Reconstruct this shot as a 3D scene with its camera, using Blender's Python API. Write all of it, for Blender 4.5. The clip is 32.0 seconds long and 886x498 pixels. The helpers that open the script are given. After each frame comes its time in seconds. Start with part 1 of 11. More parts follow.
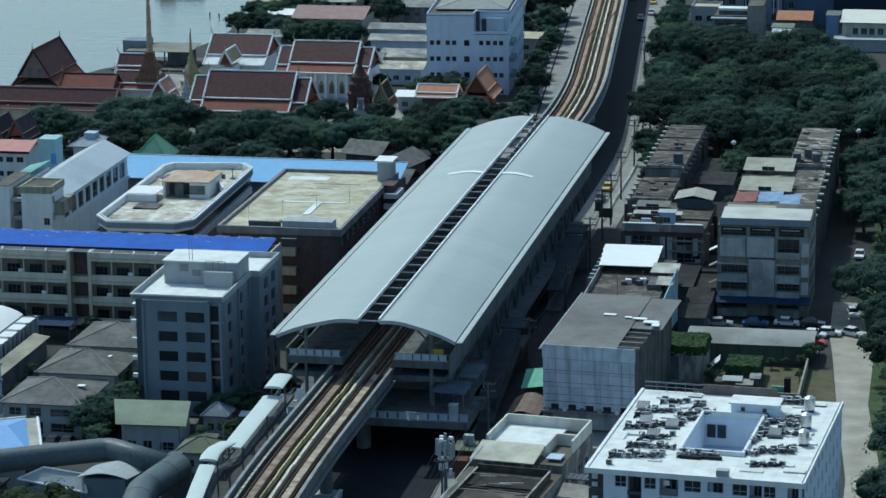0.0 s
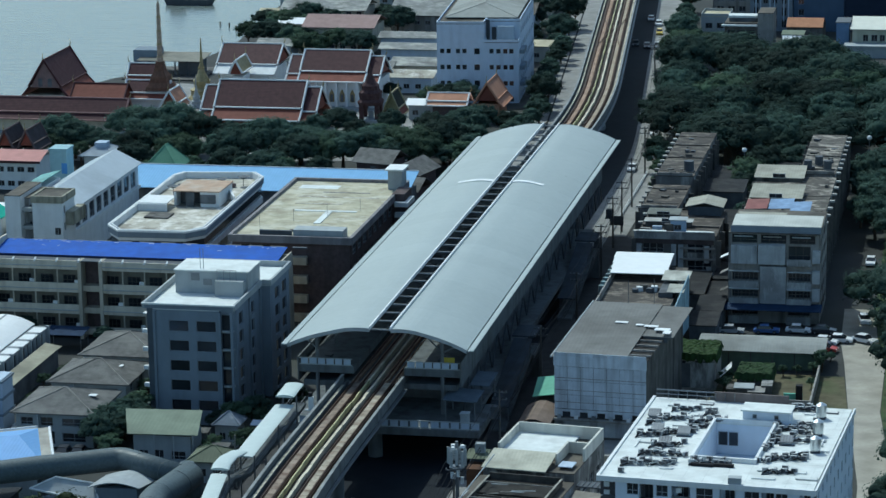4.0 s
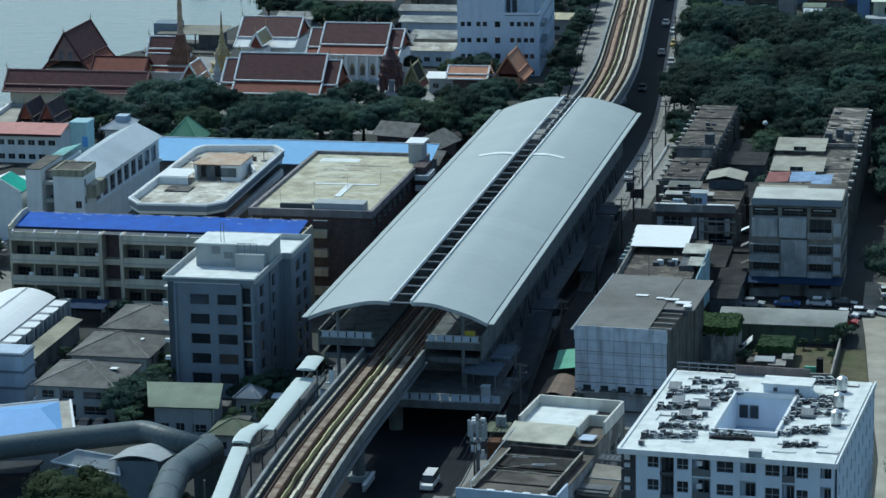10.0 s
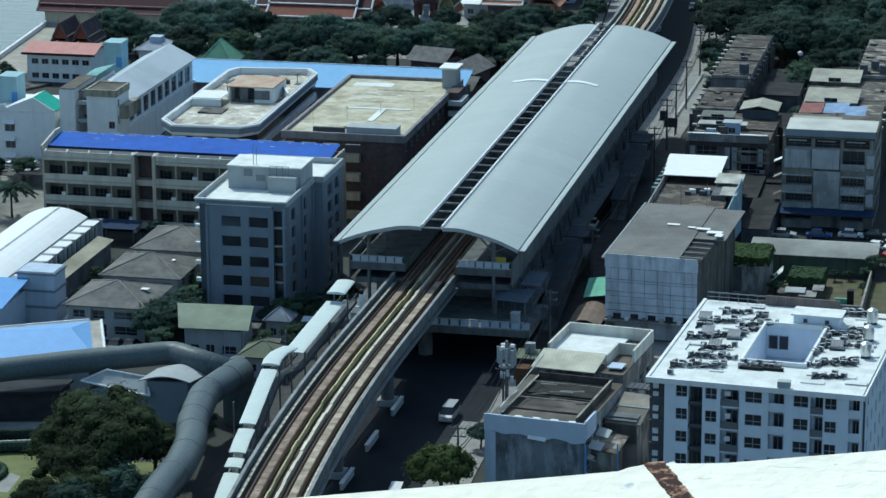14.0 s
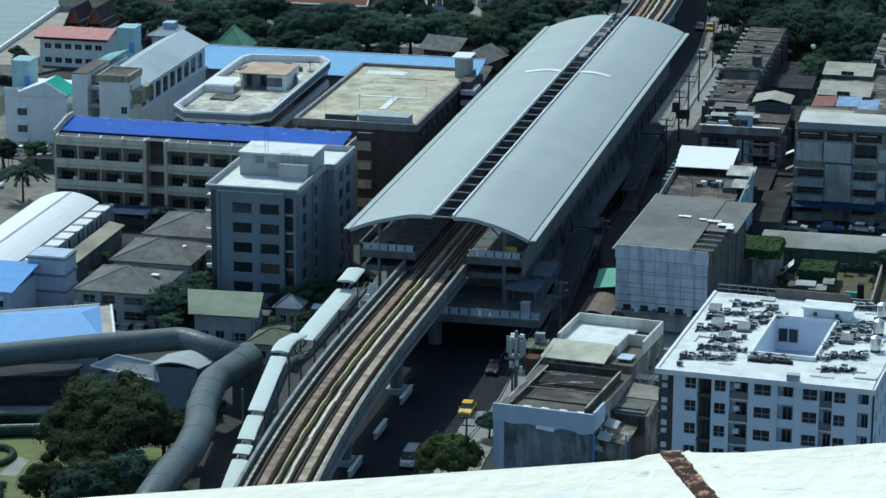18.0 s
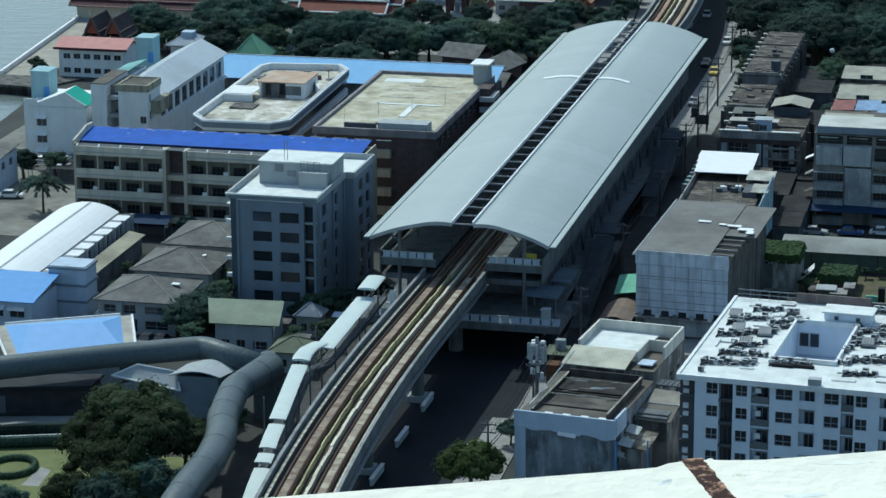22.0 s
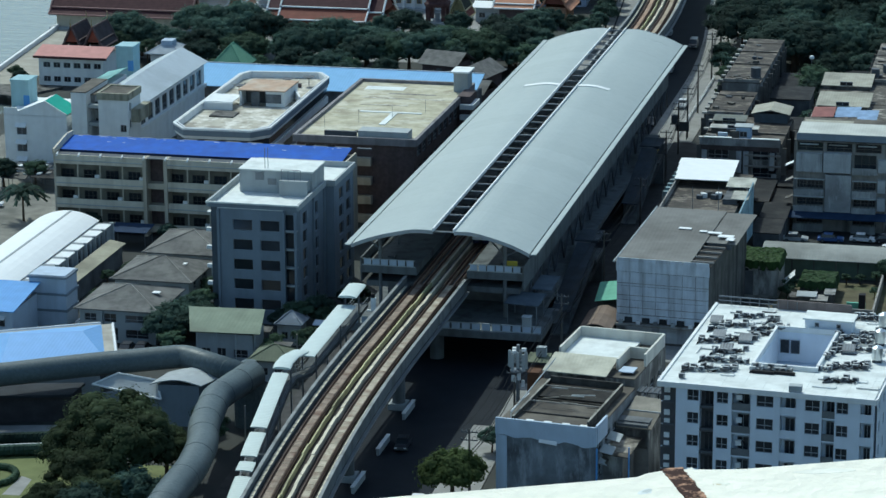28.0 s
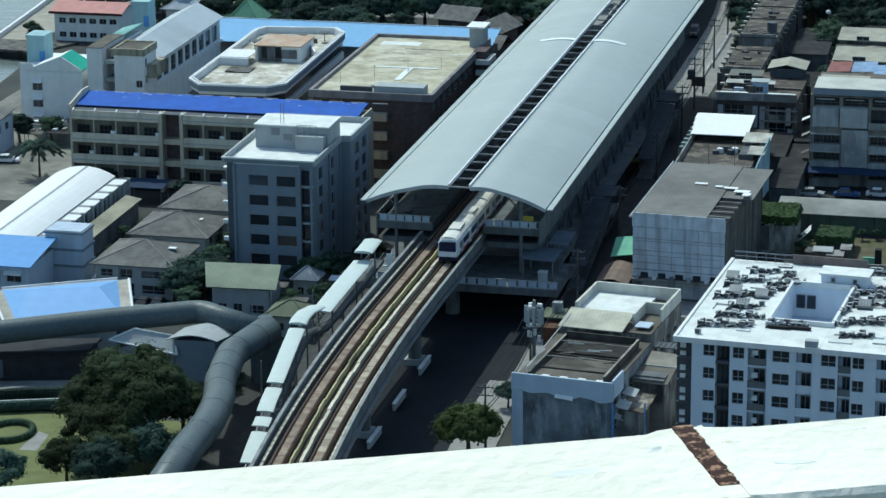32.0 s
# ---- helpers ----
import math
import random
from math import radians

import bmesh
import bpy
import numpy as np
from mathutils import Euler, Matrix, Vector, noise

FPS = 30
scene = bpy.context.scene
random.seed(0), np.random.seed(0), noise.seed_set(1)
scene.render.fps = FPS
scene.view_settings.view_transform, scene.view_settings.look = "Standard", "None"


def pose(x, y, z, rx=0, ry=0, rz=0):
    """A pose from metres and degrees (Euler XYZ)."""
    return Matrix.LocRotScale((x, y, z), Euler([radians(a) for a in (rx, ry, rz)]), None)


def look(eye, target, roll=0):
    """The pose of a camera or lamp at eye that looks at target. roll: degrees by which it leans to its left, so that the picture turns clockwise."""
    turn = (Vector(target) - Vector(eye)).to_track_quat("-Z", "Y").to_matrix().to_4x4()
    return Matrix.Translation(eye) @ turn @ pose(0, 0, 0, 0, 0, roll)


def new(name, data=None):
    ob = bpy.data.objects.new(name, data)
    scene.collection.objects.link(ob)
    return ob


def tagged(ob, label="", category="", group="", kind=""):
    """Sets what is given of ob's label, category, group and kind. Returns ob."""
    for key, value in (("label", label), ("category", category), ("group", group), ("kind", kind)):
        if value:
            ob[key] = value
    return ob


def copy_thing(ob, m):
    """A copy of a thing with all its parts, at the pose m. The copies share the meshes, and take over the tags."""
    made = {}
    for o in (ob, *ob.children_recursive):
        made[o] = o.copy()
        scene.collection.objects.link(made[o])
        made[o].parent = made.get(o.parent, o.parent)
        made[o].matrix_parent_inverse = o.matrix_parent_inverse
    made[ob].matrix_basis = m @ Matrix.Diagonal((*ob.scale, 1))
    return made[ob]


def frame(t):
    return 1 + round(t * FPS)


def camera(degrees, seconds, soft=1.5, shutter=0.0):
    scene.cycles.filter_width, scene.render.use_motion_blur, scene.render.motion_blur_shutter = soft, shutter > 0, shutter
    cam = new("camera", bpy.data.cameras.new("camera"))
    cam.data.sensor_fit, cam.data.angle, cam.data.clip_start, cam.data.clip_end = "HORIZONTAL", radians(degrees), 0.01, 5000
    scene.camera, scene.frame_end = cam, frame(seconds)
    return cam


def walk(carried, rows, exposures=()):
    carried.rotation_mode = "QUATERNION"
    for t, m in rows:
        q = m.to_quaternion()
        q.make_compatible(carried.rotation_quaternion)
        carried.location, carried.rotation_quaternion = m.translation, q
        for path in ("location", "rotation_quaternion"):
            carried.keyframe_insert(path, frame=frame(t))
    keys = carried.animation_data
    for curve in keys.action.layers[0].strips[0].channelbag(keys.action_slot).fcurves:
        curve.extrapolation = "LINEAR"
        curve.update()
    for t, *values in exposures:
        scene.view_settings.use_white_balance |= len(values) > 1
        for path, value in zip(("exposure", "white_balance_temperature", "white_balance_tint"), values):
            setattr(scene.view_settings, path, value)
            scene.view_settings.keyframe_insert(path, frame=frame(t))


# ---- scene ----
cam = camera(17.82, 32.0, soft=1.5)
EYES = [
    (0, 91.0164, -391.5958, 130.0019, 76.149, 0.660, 11.267),
    (0.5, 91.0164, -391.5958, 130.0019, 76.204, 0.740, 11.317),
    (1, 91.0164, -391.5958, 130.0019, 76.340, 0.636, 11.403),
    (1.5, 91.0164, -391.5958, 130.0019, 76.385, 0.590, 11.359),
    (2, 91.0164, -391.5958, 130.0019, 76.478, 0.619, 11.392),
    (2.5, 91.0164, -391.5958, 130.0019, 76.492, 0.660, 11.324),
    (3, 91.0164, -391.5958, 130.0019, 76.503, 0.741, 11.264),
    (3.5, 91.0164, -391.5958, 130.0019, 76.495, 0.808, 11.398),
    (4, 91.0164, -391.5958, 130.0019, 76.320, 0.912, 11.434),
    (4.5, 91.0164, -391.5958, 130.0019, 76.238, 0.835, 11.441),
    (6.5, 91.0164, -391.5958, 130.0019, 76.130, 0.701, 11.693),
    (7, 91.0164, -391.5958, 130.0019, 76.130, 0.707, 11.706),
    (7.5, 91.0164, -391.5958, 130.0019, 75.965, 0.857, 11.604),
    (8, 91.0164, -391.5958, 130.0019, 75.902, 1.006, 11.537),
    (8.5, 91.0164, -391.5958, 130.0019, 75.959, 1.055, 11.592),
    (9, 91.0164, -391.5958, 130.0019, 75.901, 1.045, 11.731),
    (9.5, 91.0164, -391.5958, 130.0019, 75.812, 1.029, 11.802),
    (10, 91.0164, -391.5958, 130.0019, 75.783, 1.036, 11.832),
    (10.5, 91.0164, -391.5958, 130.0019, 75.675, 1.100, 11.867),
    (11, 91.0164, -391.5958, 130.0019, 75.693, 1.107, 11.825),
    (11.5, 91.0164, -391.5958, 130.0019, 75.705, 1.142, 11.867),
    (12, 91.0164, -391.5958, 130.0019, 75.474, 1.098, 11.955),
    (12.5, 91.0164, -391.5958, 130.0019, 75.070, 0.877, 12.084),
    (13, 91.0164, -391.5958, 130.0019, 74.729, 0.521, 12.350),
    (13.5, 91.0138, -391.5970, 129.9995, 74.425, 0.362, 12.575),
    (14, 91.0139, -391.5969, 129.9997, 74.288, 0.335, 12.681),
    (14.5, 91.0128, -391.5969, 130.0004, 74.360, 0.191, 12.849),
    (16.5, 91.0106, -391.5978, 129.9989, 74.429, 0.076, 12.986),
    (17, 91.0092, -391.5982, 129.9987, 74.395, 0.094, 13.106),
    (17.5, 91.0063, -391.5991, 129.9980, 74.278, -0.080, 13.128),
    (18, 91.0032, -391.6006, 129.9955, 74.067, -0.243, 13.067),
    (18.5, 91.0006, -391.6011, 129.9959, 74.027, -0.383, 13.026),
    (19, 90.9994, -391.6011, 129.9966, 74.110, -0.396, 12.975),
    (19.5, 90.9987, -391.6008, 129.9984, 74.238, -0.226, 13.014),
    (20, 91.0007, -391.6001, 129.9991, 74.372, 0.047, 13.017),
    (20.5, 91.0019, -391.5998, 129.9991, 74.286, 0.065, 13.011),
    (21, 91.0024, -391.5994, 130.0001, 74.229, 0.216, 13.073),
    (21.5, 91.0042, -391.5990, 129.9999, 74.241, 0.379, 13.207),
    (22, 91.0022, -391.5998, 129.9989, 74.212, 0.298, 13.336),
    (22.5, 90.9994, -391.6004, 129.9991, 74.170, 0.258, 13.346),
    (23, 91.0000, -391.6000, 130.0000, 74.151, 0.375, 13.313),
    (23.5, 91.0009, -391.5993, 130.0016, 74.207, 0.495, 13.413),
    (24, 91.0024, -391.5986, 130.0030, 74.289, 0.496, 13.471),
    (24.5, 91.0021, -391.5986, 130.0032, 74.176, 0.440, 13.545),
    (25, 91.0002, -391.5995, 130.0015, 74.205, 0.281, 13.425),
    (25.5, 91.0006, -391.5992, 130.0022, 74.280, 0.361, 13.143),
    (27.5, 91.0049, -391.5981, 130.0026, 74.427, 0.479, 12.940),
    (28, 91.0037, -391.5984, 130.0026, 74.365, 0.348, 12.916),
    (28.5, 91.0037, -391.5986, 130.0018, 73.985, 0.261, 12.931),
    (29, 91.0066, -391.5982, 130.0007, 73.702, 0.251, 12.980),
    (29.5, 91.0053, -391.5979, 130.0030, 73.881, 0.092, 13.102),
    (30, 91.0084, -391.5973, 130.0024, 73.880, 0.160, 13.021),
    (30.5, 91.0088, -391.5968, 130.0039, 73.854, 0.332, 13.021),
    (31, 91.0120, -391.5957, 130.0050, 73.902, 0.496, 13.100),
    (31.5, 91.0133, -391.5951, 130.0059, 73.685, 0.562, 13.098),
    (32, 91.0128, -391.5951, 130.0061, 73.462, 0.474, 13.217),
]
walk(cam, [(t, pose(x, y, z, rx, ry, rz)) for t, x, y, z, rx, ry, rz in EYES], [(0.0, -0.14, 5740.0, -7.0), (13.0, -0.14, 5740.0, -7.0), (14.0, -0.02, 5800.0, -7.0), (17.0, -0.05, 5800.0, -7.0), (23.0, -0.08, 5860.0, -7.0), (29.0, -0.04, 5930.0, -7.0), (30.0, 0.03, 5940.0, -7.0), (32.0, 0.03, 5980.0, -7.0)])

# ---- light: a high tropical midday sun and its sky ----
SUN = Vector((-0.44, 0.55, 1.0)).normalized()
world = bpy.data.worlds.new("sky")
scene.world = world
world.use_nodes = True
_sky = world.node_tree.nodes.new("ShaderNodeTexSky")
_sky.sky_type, _sky.sun_disc = "NISHITA", False
_sky.sun_elevation, _sky.sun_rotation = math.asin(SUN.z), math.atan2(SUN.x, SUN.y)
_sky.air_density, _sky.dust_density = 1.0, 1.5
_bg = world.node_tree.nodes["Background"]
_bg.inputs["Strength"].default_value = 0.15
world.node_tree.links.new(_sky.outputs[0], _bg.inputs["Color"])
_sun = new("sun", bpy.data.lights.new("sun", "SUN"))
_sun.data.energy, _sun.data.angle, _sun.data.color = 2.9, radians(0.6), (1.0, 0.96, 0.9)
_sun.matrix_world = look(SUN * 300, (0, 0, 0))


# ---- materials ----
MATS = {}


def mat(name, col, rough=0.8, var=0.18, scale=0.6, stain=0.0, stain_col=(0.05, 0.045, 0.04), stain_scale=0.12, streak=False,
        bump=0.15, metal=0.0, rand=0.0, wave=0.0, wave_axis="X", local=False, spec=0.15):
    """A weathered surface: fine grain, larger mottling, and stains or streaks of its own; wave: metres between ribs of profiled sheet."""
    if name in MATS:
        return MATS[name]
    m = bpy.data.materials.new(name)
    m.use_nodes = True
    nt = m.node_tree
    n, l = nt.nodes, nt.links
    b = n["Principled BSDF"]
    b.inputs["Roughness"].default_value, b.inputs["Metallic"].default_value = rough, metal
    b.inputs["Specular IOR Level"].default_value = spec
    if local:
        tc = n.new("ShaderNodeTexCoord")
        co = tc.outputs["Object"]
    else:
        tc = n.new("ShaderNodeNewGeometry")
        co = tc.outputs["Position"]

    def tex(sc, detail=4.0, stretch=None):
        t = n.new("ShaderNodeTexNoise")
        t.inputs["Scale"].default_value, t.inputs["Detail"].default_value = sc, detail
        if stretch:
            mp = n.new("ShaderNodeMapping")
            mp.inputs["Scale"].default_value = stretch
            l.new(co, mp.inputs["Vector"])
            l.new(mp.outputs[0], t.inputs["Vector"])
        else:
            l.new(co, t.inputs["Vector"])
        return t.outputs["Fac"]

    def ramp(fac, lo, hi):
        r = n.new("ShaderNodeMapRange")
        r.inputs["From Min"].default_value, r.inputs["From Max"].default_value = lo, hi
        l.new(fac, r.inputs["Value"])
        return r.outputs[0]

    def mix(fac, a, c2, blend="MIX"):
        x = n.new("ShaderNodeMix")
        x.data_type, x.blend_type = "RGBA", blend
        for sock, v in ((x.inputs["Factor"], fac), (x.inputs["A"], a), (x.inputs["B"], c2)):
            if isinstance(v, (int, float)):
                sock.default_value = v
            elif isinstance(v, tuple):
                sock.default_value = (*v, 1.0)
            else:
                l.new(v, sock)
        return x.outputs["Result"]

    dark = tuple(max(0.0, c * (1 - var)) for c in col)
    light = tuple(min(0.95, c * (1 + var)) for c in col)
    fine = tex(scale * 5)
    c = mix(ramp(tex(scale), 0.3, 0.7), dark, light)
    c = mix(ramp(fine, 0.2, 0.8), c, mix(0.5, c, dark))
    if stain:
        s = tex(stain_scale * 4, 6.0, (1.2, 1.2, 0.12)) if streak else tex(stain_scale, 7.0)
        f = n.new("ShaderNodeMath")
        f.operation = "MULTIPLY"
        f.inputs[1].default_value = stain
        l.new(ramp(s, 0.48, 0.66), f.inputs[0])
        c = mix(f.outputs[0], c, stain_col)
    if rand:
        oi = n.new("ShaderNodeObjectInfo")
        h = n.new("ShaderNodeHueSaturation")
        l.new(ramp(oi.outputs["Random"], 0.0, 1.0), h.inputs["Value"])
        for node in n:
            if node.bl_idname == "ShaderNodeMapRange" and any(k.from_node == oi for k in node.inputs["Value"].links):
                node.inputs["To Min"].default_value, node.inputs["To Max"].default_value = 1 - rand, 1 + rand
        l.new(c, h.inputs["Color"])
        c = h.outputs[0]
    l.new(c, b.inputs["Base Color"])
    if bump or wave:
        bp = n.new("ShaderNodeBump")
        bp.inputs["Strength"].default_value, bp.inputs["Distance"].default_value = max(bump, 0.35 if wave else 0), 0.05
        h = fine
        if wave:
            w = n.new("ShaderNodeTexWave")
            w.bands_direction = wave_axis
            w.inputs["Scale"].default_value = 0.314 / wave
            l.new(co, w.inputs["Vector"])
            h = w.outputs["Fac"]
        l.new(h, bp.inputs["Height"])
        l.new(bp.outputs[0], b.inputs["Normal"])
    MATS[name] = m
    return m


def glass(name, tint, rough=0.12):
    """Window glass before an unlit room: dark and glossy."""
    m = mat(name, tint, rough=rough, var=0.35, scale=0.35, bump=0.02, rand=0.35, spec=0.6)
    return m


CONCRETE = mat("weathered_concrete", (0.30, 0.29, 0.27), stain=0.6, streak=True)
CONCRETE_FLAT = mat("stained_concrete_roof", (0.13, 0.118, 0.10), stain=0.75, stain_scale=0.16, scale=0.35, var=0.3)
CONCRETE_DARK = mat("mouldy_concrete", (0.14, 0.135, 0.125), stain=0.85, streak=True, stain_col=(0.025, 0.025, 0.025), var=0.3)
DECK = mat("viaduct_concrete", (0.145, 0.16, 0.168), stain=0.6, streak=True, stain_col=(0.07, 0.07, 0.065))
ROOF_METAL = mat("station_roof_sheet", (0.372, 0.415, 0.41), rough=0.5, rand=0.035, var=0.035, scale=0.9, stain=0.12, stain_col=(0.30, 0.345, 0.35), stain_scale=0.4, bump=0.02)
WHITE = mat("white_paint", (0.74, 0.76, 0.76), var=0.06, stain=0.2, streak=True, stain_col=(0.4, 0.4, 0.38))
WHITE_ROOF = mat("white_roof_coating", (0.70, 0.73, 0.71), var=0.1, stain=0.45, stain_col=(0.45, 0.47, 0.45), stain_scale=0.35)
WHITE_METAL = mat("white_sheet_roof", (0.80, 0.81, 0.80), rough=0.45, var=0.04, wave=0.5, wave_axis="Y", bump=0.05)
PALE_WALL = mat("pale_blue_grey_wall", (0.46, 0.54, 0.64), var=0.07, stain=0.2, streak=True, stain_col=(0.22, 0.25, 0.3))
APT_WALL = mat("white_apartment_wall", (0.66, 0.72, 0.80), var=0.05, stain=0.12, streak=True, stain_col=(0.36, 0.4, 0.45))
GREY_WALL = mat("grey_blue_wall", (0.21, 0.25, 0.295), var=0.08, stain=0.25, streak=True, stain_col=(0.12, 0.14, 0.16))
GREY_LIGHT = mat("light_grey_render", (0.38, 0.41, 0.42), var=0.08, stain=0.3, streak=True, stain_col=(0.22, 0.23, 0.23))
BEIGE = mat("beige_painted_wall", (0.50, 0.46, 0.37), var=0.08, stain=0.35, streak=True, stain_col=(0.2, 0.17, 0.13))
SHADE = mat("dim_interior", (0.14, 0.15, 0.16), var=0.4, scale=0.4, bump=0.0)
BROWN = mat("brown_brick_wall", (0.11, 0.085, 0.085), var=0.25, scale=1.5, stain=0.3, streak=True)
CREAM_ROOF = mat("cream_sheet_roof", (0.52, 0.47, 0.33), var=0.12, stain=0.3, wave=0.4, wave_axis="Y")
BLUE_ROOF = mat("royal_blue_sheet_roof", (0.010, 0.088, 0.44), rough=0.65, var=0.22, scale=0.5, stain=0.25, stain_col=(0.03, 0.12, 0.40), stain_scale=0.3, wave=0.3, wave_axis="X", bump=0.06)
SKY_ROOF = mat("pale_blue_sheet_roof", (0.20, 0.38, 0.68), rough=0.5, var=0.06, wave=0.5, wave_axis="X")
MID_BLUE = mat("mid_blue_sheet_roof", (0.12, 0.30, 0.62), rough=0.5, var=0.08, wave=0.5, wave_axis="X")
BLUE_WALL = mat("pale_blue_court_sheet", (0.24, 0.44, 0.68), var=0.06, wave=0.6, wave_axis="X")
ASH_TILE = mat("grey_roof_tile", (0.135, 0.134, 0.128), var=0.3, scale=0.9, stain=0.6, stain_col=(0.21, 0.208, 0.195), stain_scale=0.3, wave=0.35, wave_axis="Y")
RIDGE = mat("pale_ridge_mortar", (0.26, 0.255, 0.235), var=0.3, stain=0.4)
GREEN_SHEET = mat("green_grey_sheet_roof", (0.21, 0.25, 0.19), var=0.12, stain=0.35, wave=0.6, wave_axis="X")
OLIVE = mat("olive_sheet_roof", (0.15, 0.17, 0.12), var=0.15, stain=0.4, wave=0.5, wave_axis="X")
GREEN = mat("bright_green_roof", (0.15, 0.30, 0.20), var=0.1, wave=0.4, wave_axis="X")
TEAL = mat("teal_roof_sheet", (0.05, 0.36, 0.28), var=0.1, wave=0.4, wave_axis="Y")
PALE_TEAL = mat("pale_teal_wall", (0.34, 0.50, 0.54), var=0.08, stain=0.2, streak=True, stain_col=(0.2, 0.25, 0.27))
PINK = mat("salmon_roof", (0.55, 0.28, 0.25), var=0.1, wave=0.4, wave_axis="X")
STEEL = mat("dull_steel", (0.20, 0.22, 0.24), rough=0.45, metal=0.5, var=0.15)
DARK_STEEL = mat("dark_painted_steel", (0.09, 0.10, 0.112), rough=0.55, var=0.2)
TUBE = mat("grey_tube_cladding", (0.10, 0.126, 0.135), rough=0.42, var=0.22, scale=2.5, stain=0.45, stain_col=(0.075, 0.095, 0.1), stain_scale=0.4, bump=0.12)
RAIL_STEEL = mat("rusty_rail", (0.10, 0.06, 0.045), rough=0.6, var=0.3)
RUST_BED = mat("rust_stained_track_bed", (0.36, 0.255, 0.185), var=0.25, scale=0.8, stain=0.5, stain_col=(0.14, 0.085, 0.06), stain_scale=0.3)
CREAM_SLAB = mat("cream_cable_cover", (0.62, 0.57, 0.44), var=0.15, scale=1.0, stain=0.3, rand=0.12)
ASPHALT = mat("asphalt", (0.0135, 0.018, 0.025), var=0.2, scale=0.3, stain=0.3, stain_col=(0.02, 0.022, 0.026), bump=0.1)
PAVING = mat("concrete_paving", (0.28, 0.28, 0.27), var=0.18, scale=0.4, stain=0.4, stain_col=(0.17, 0.165, 0.155))
GROUND = mat("bare_urban_ground", (0.05, 0.053, 0.052), var=0.3, scale=0.08, stain=0.5, stain_col=(0.06, 0.065, 0.05), stain_scale=0.05)
DIRT = mat("pale_dirt", (0.36, 0.34, 0.29), var=0.2, scale=0.3, stain=0.4, stain_col=(0.22, 0.21, 0.17), stain_scale=0.2)
GRASS = mat("scrub_grass", (0.055, 0.085, 0.035), var=0.35, scale=0.5, stain=0.4, stain_col=(0.13, 0.13, 0.07), stain_scale=0.2, bump=0.5)
LAWN = mat("clipped_lawn", (0.15, 0.17, 0.07), var=0.2, scale=0.4, bump=0.3)
def leafy(name, col, rand, thin=0.5):
    """Foliage: a matt leaf that lets some light through."""
    m = mat(name, col, rough=0.75, var=0.4, scale=0.22, rand=rand, bump=0.0, spec=0.1)
    n, l = m.node_tree.nodes, m.node_tree.links
    b = n["Principled BSDF"]
    t = n.new("ShaderNodeBsdfTranslucent")
    l.new(b.inputs["Base Color"].links[0].from_socket, t.inputs["Color"])
    x = n.new("ShaderNodeMixShader")
    x.inputs["Fac"].default_value = thin
    l.new(b.outputs[0], x.inputs[1])
    l.new(t.outputs[0], x.inputs[2])
    l.new(x.outputs[0], n["Material Output"].inputs["Surface"])
    return m


BARK = mat("bark", (0.09, 0.07, 0.05), var=0.3)
# the blue in LEAF and LEAF_LIGHT stands for the haze of distance
LEAF = leafy("dark_leaves", (0.068, 0.114, 0.092), 0.5)
# dimmer copy of the leaf tone, without haze, for the near park trees
LEAF_UNHAZED = leafy("dim_unhazed_leaves", (0.048, 0.068, 0.034), 0.4)
LEAF_YELLOW = leafy("yellow_green_leaves", (0.095, 0.135, 0.05), 0.3)
LEAF_LIGHT = leafy("sunny_leaves", (0.094, 0.15, 0.098), 0.35)
TEMPLE_TILE = mat("maroon_glazed_tile", (0.075, 0.034, 0.037), rough=0.7, var=0.2, scale=1.0, wave=0.35, wave_axis="Y")
TEMPLE_ORANGE = mat("orange_red_tile", (0.20, 0.07, 0.05), rough=0.7, var=0.15, wave=0.35, wave_axis="Y")
TERRACOTTA = mat("terracotta_tile", (0.48, 0.25, 0.16), var=0.15, wave=0.35, wave_axis="Y")
GOLD = mat("tarnished_gold", (0.34, 0.29, 0.16), rough=0.45, metal=0.4, var=0.25, scale=1.2)
def streaky(name, a, b, c, size=4.0, across=(0.35, 1.0, 1.0)):
    """A flat roof weathered in long uneven streaks, bleached and sooty by turns."""
    m = mat(name, a, var=0.25, scale=0.5, stain=0.75, stain_col=c, stain_scale=0.22)
    n, l = m.node_tree.nodes, m.node_tree.links
    p = n["Principled BSDF"]
    was = p.inputs["Base Color"].links[0].from_socket
    g = n.new("ShaderNodeNewGeometry")
    mp = n.new("ShaderNodeMapping")
    mp.inputs["Scale"].default_value = across
    t = n.new("ShaderNodeTexNoise")
    t.inputs["Scale"].default_value, t.inputs["Detail"].default_value, t.inputs["Roughness"].default_value = 1.0 / size, 8.0, 0.68
    l.new(g.outputs["Position"], mp.inputs["Vector"])
    l.new(mp.outputs[0], t.inputs["Vector"])
    r = n.new("ShaderNodeMapRange")
    r.inputs["From Min"].default_value, r.inputs["From Max"].default_value = 0.5, 0.62
    l.new(t.outputs["Fac"], r.inputs["Value"])
    x = n.new("ShaderNodeMix")
    x.data_type = "RGBA"
    l.new(r.outputs[0], x.inputs["Factor"])
    l.new(was, x.inputs["A"])
    x.inputs["B"].default_value = (*b, 1)
    l.new(x.outputs["Result"], p.inputs["Base Color"])
    return m


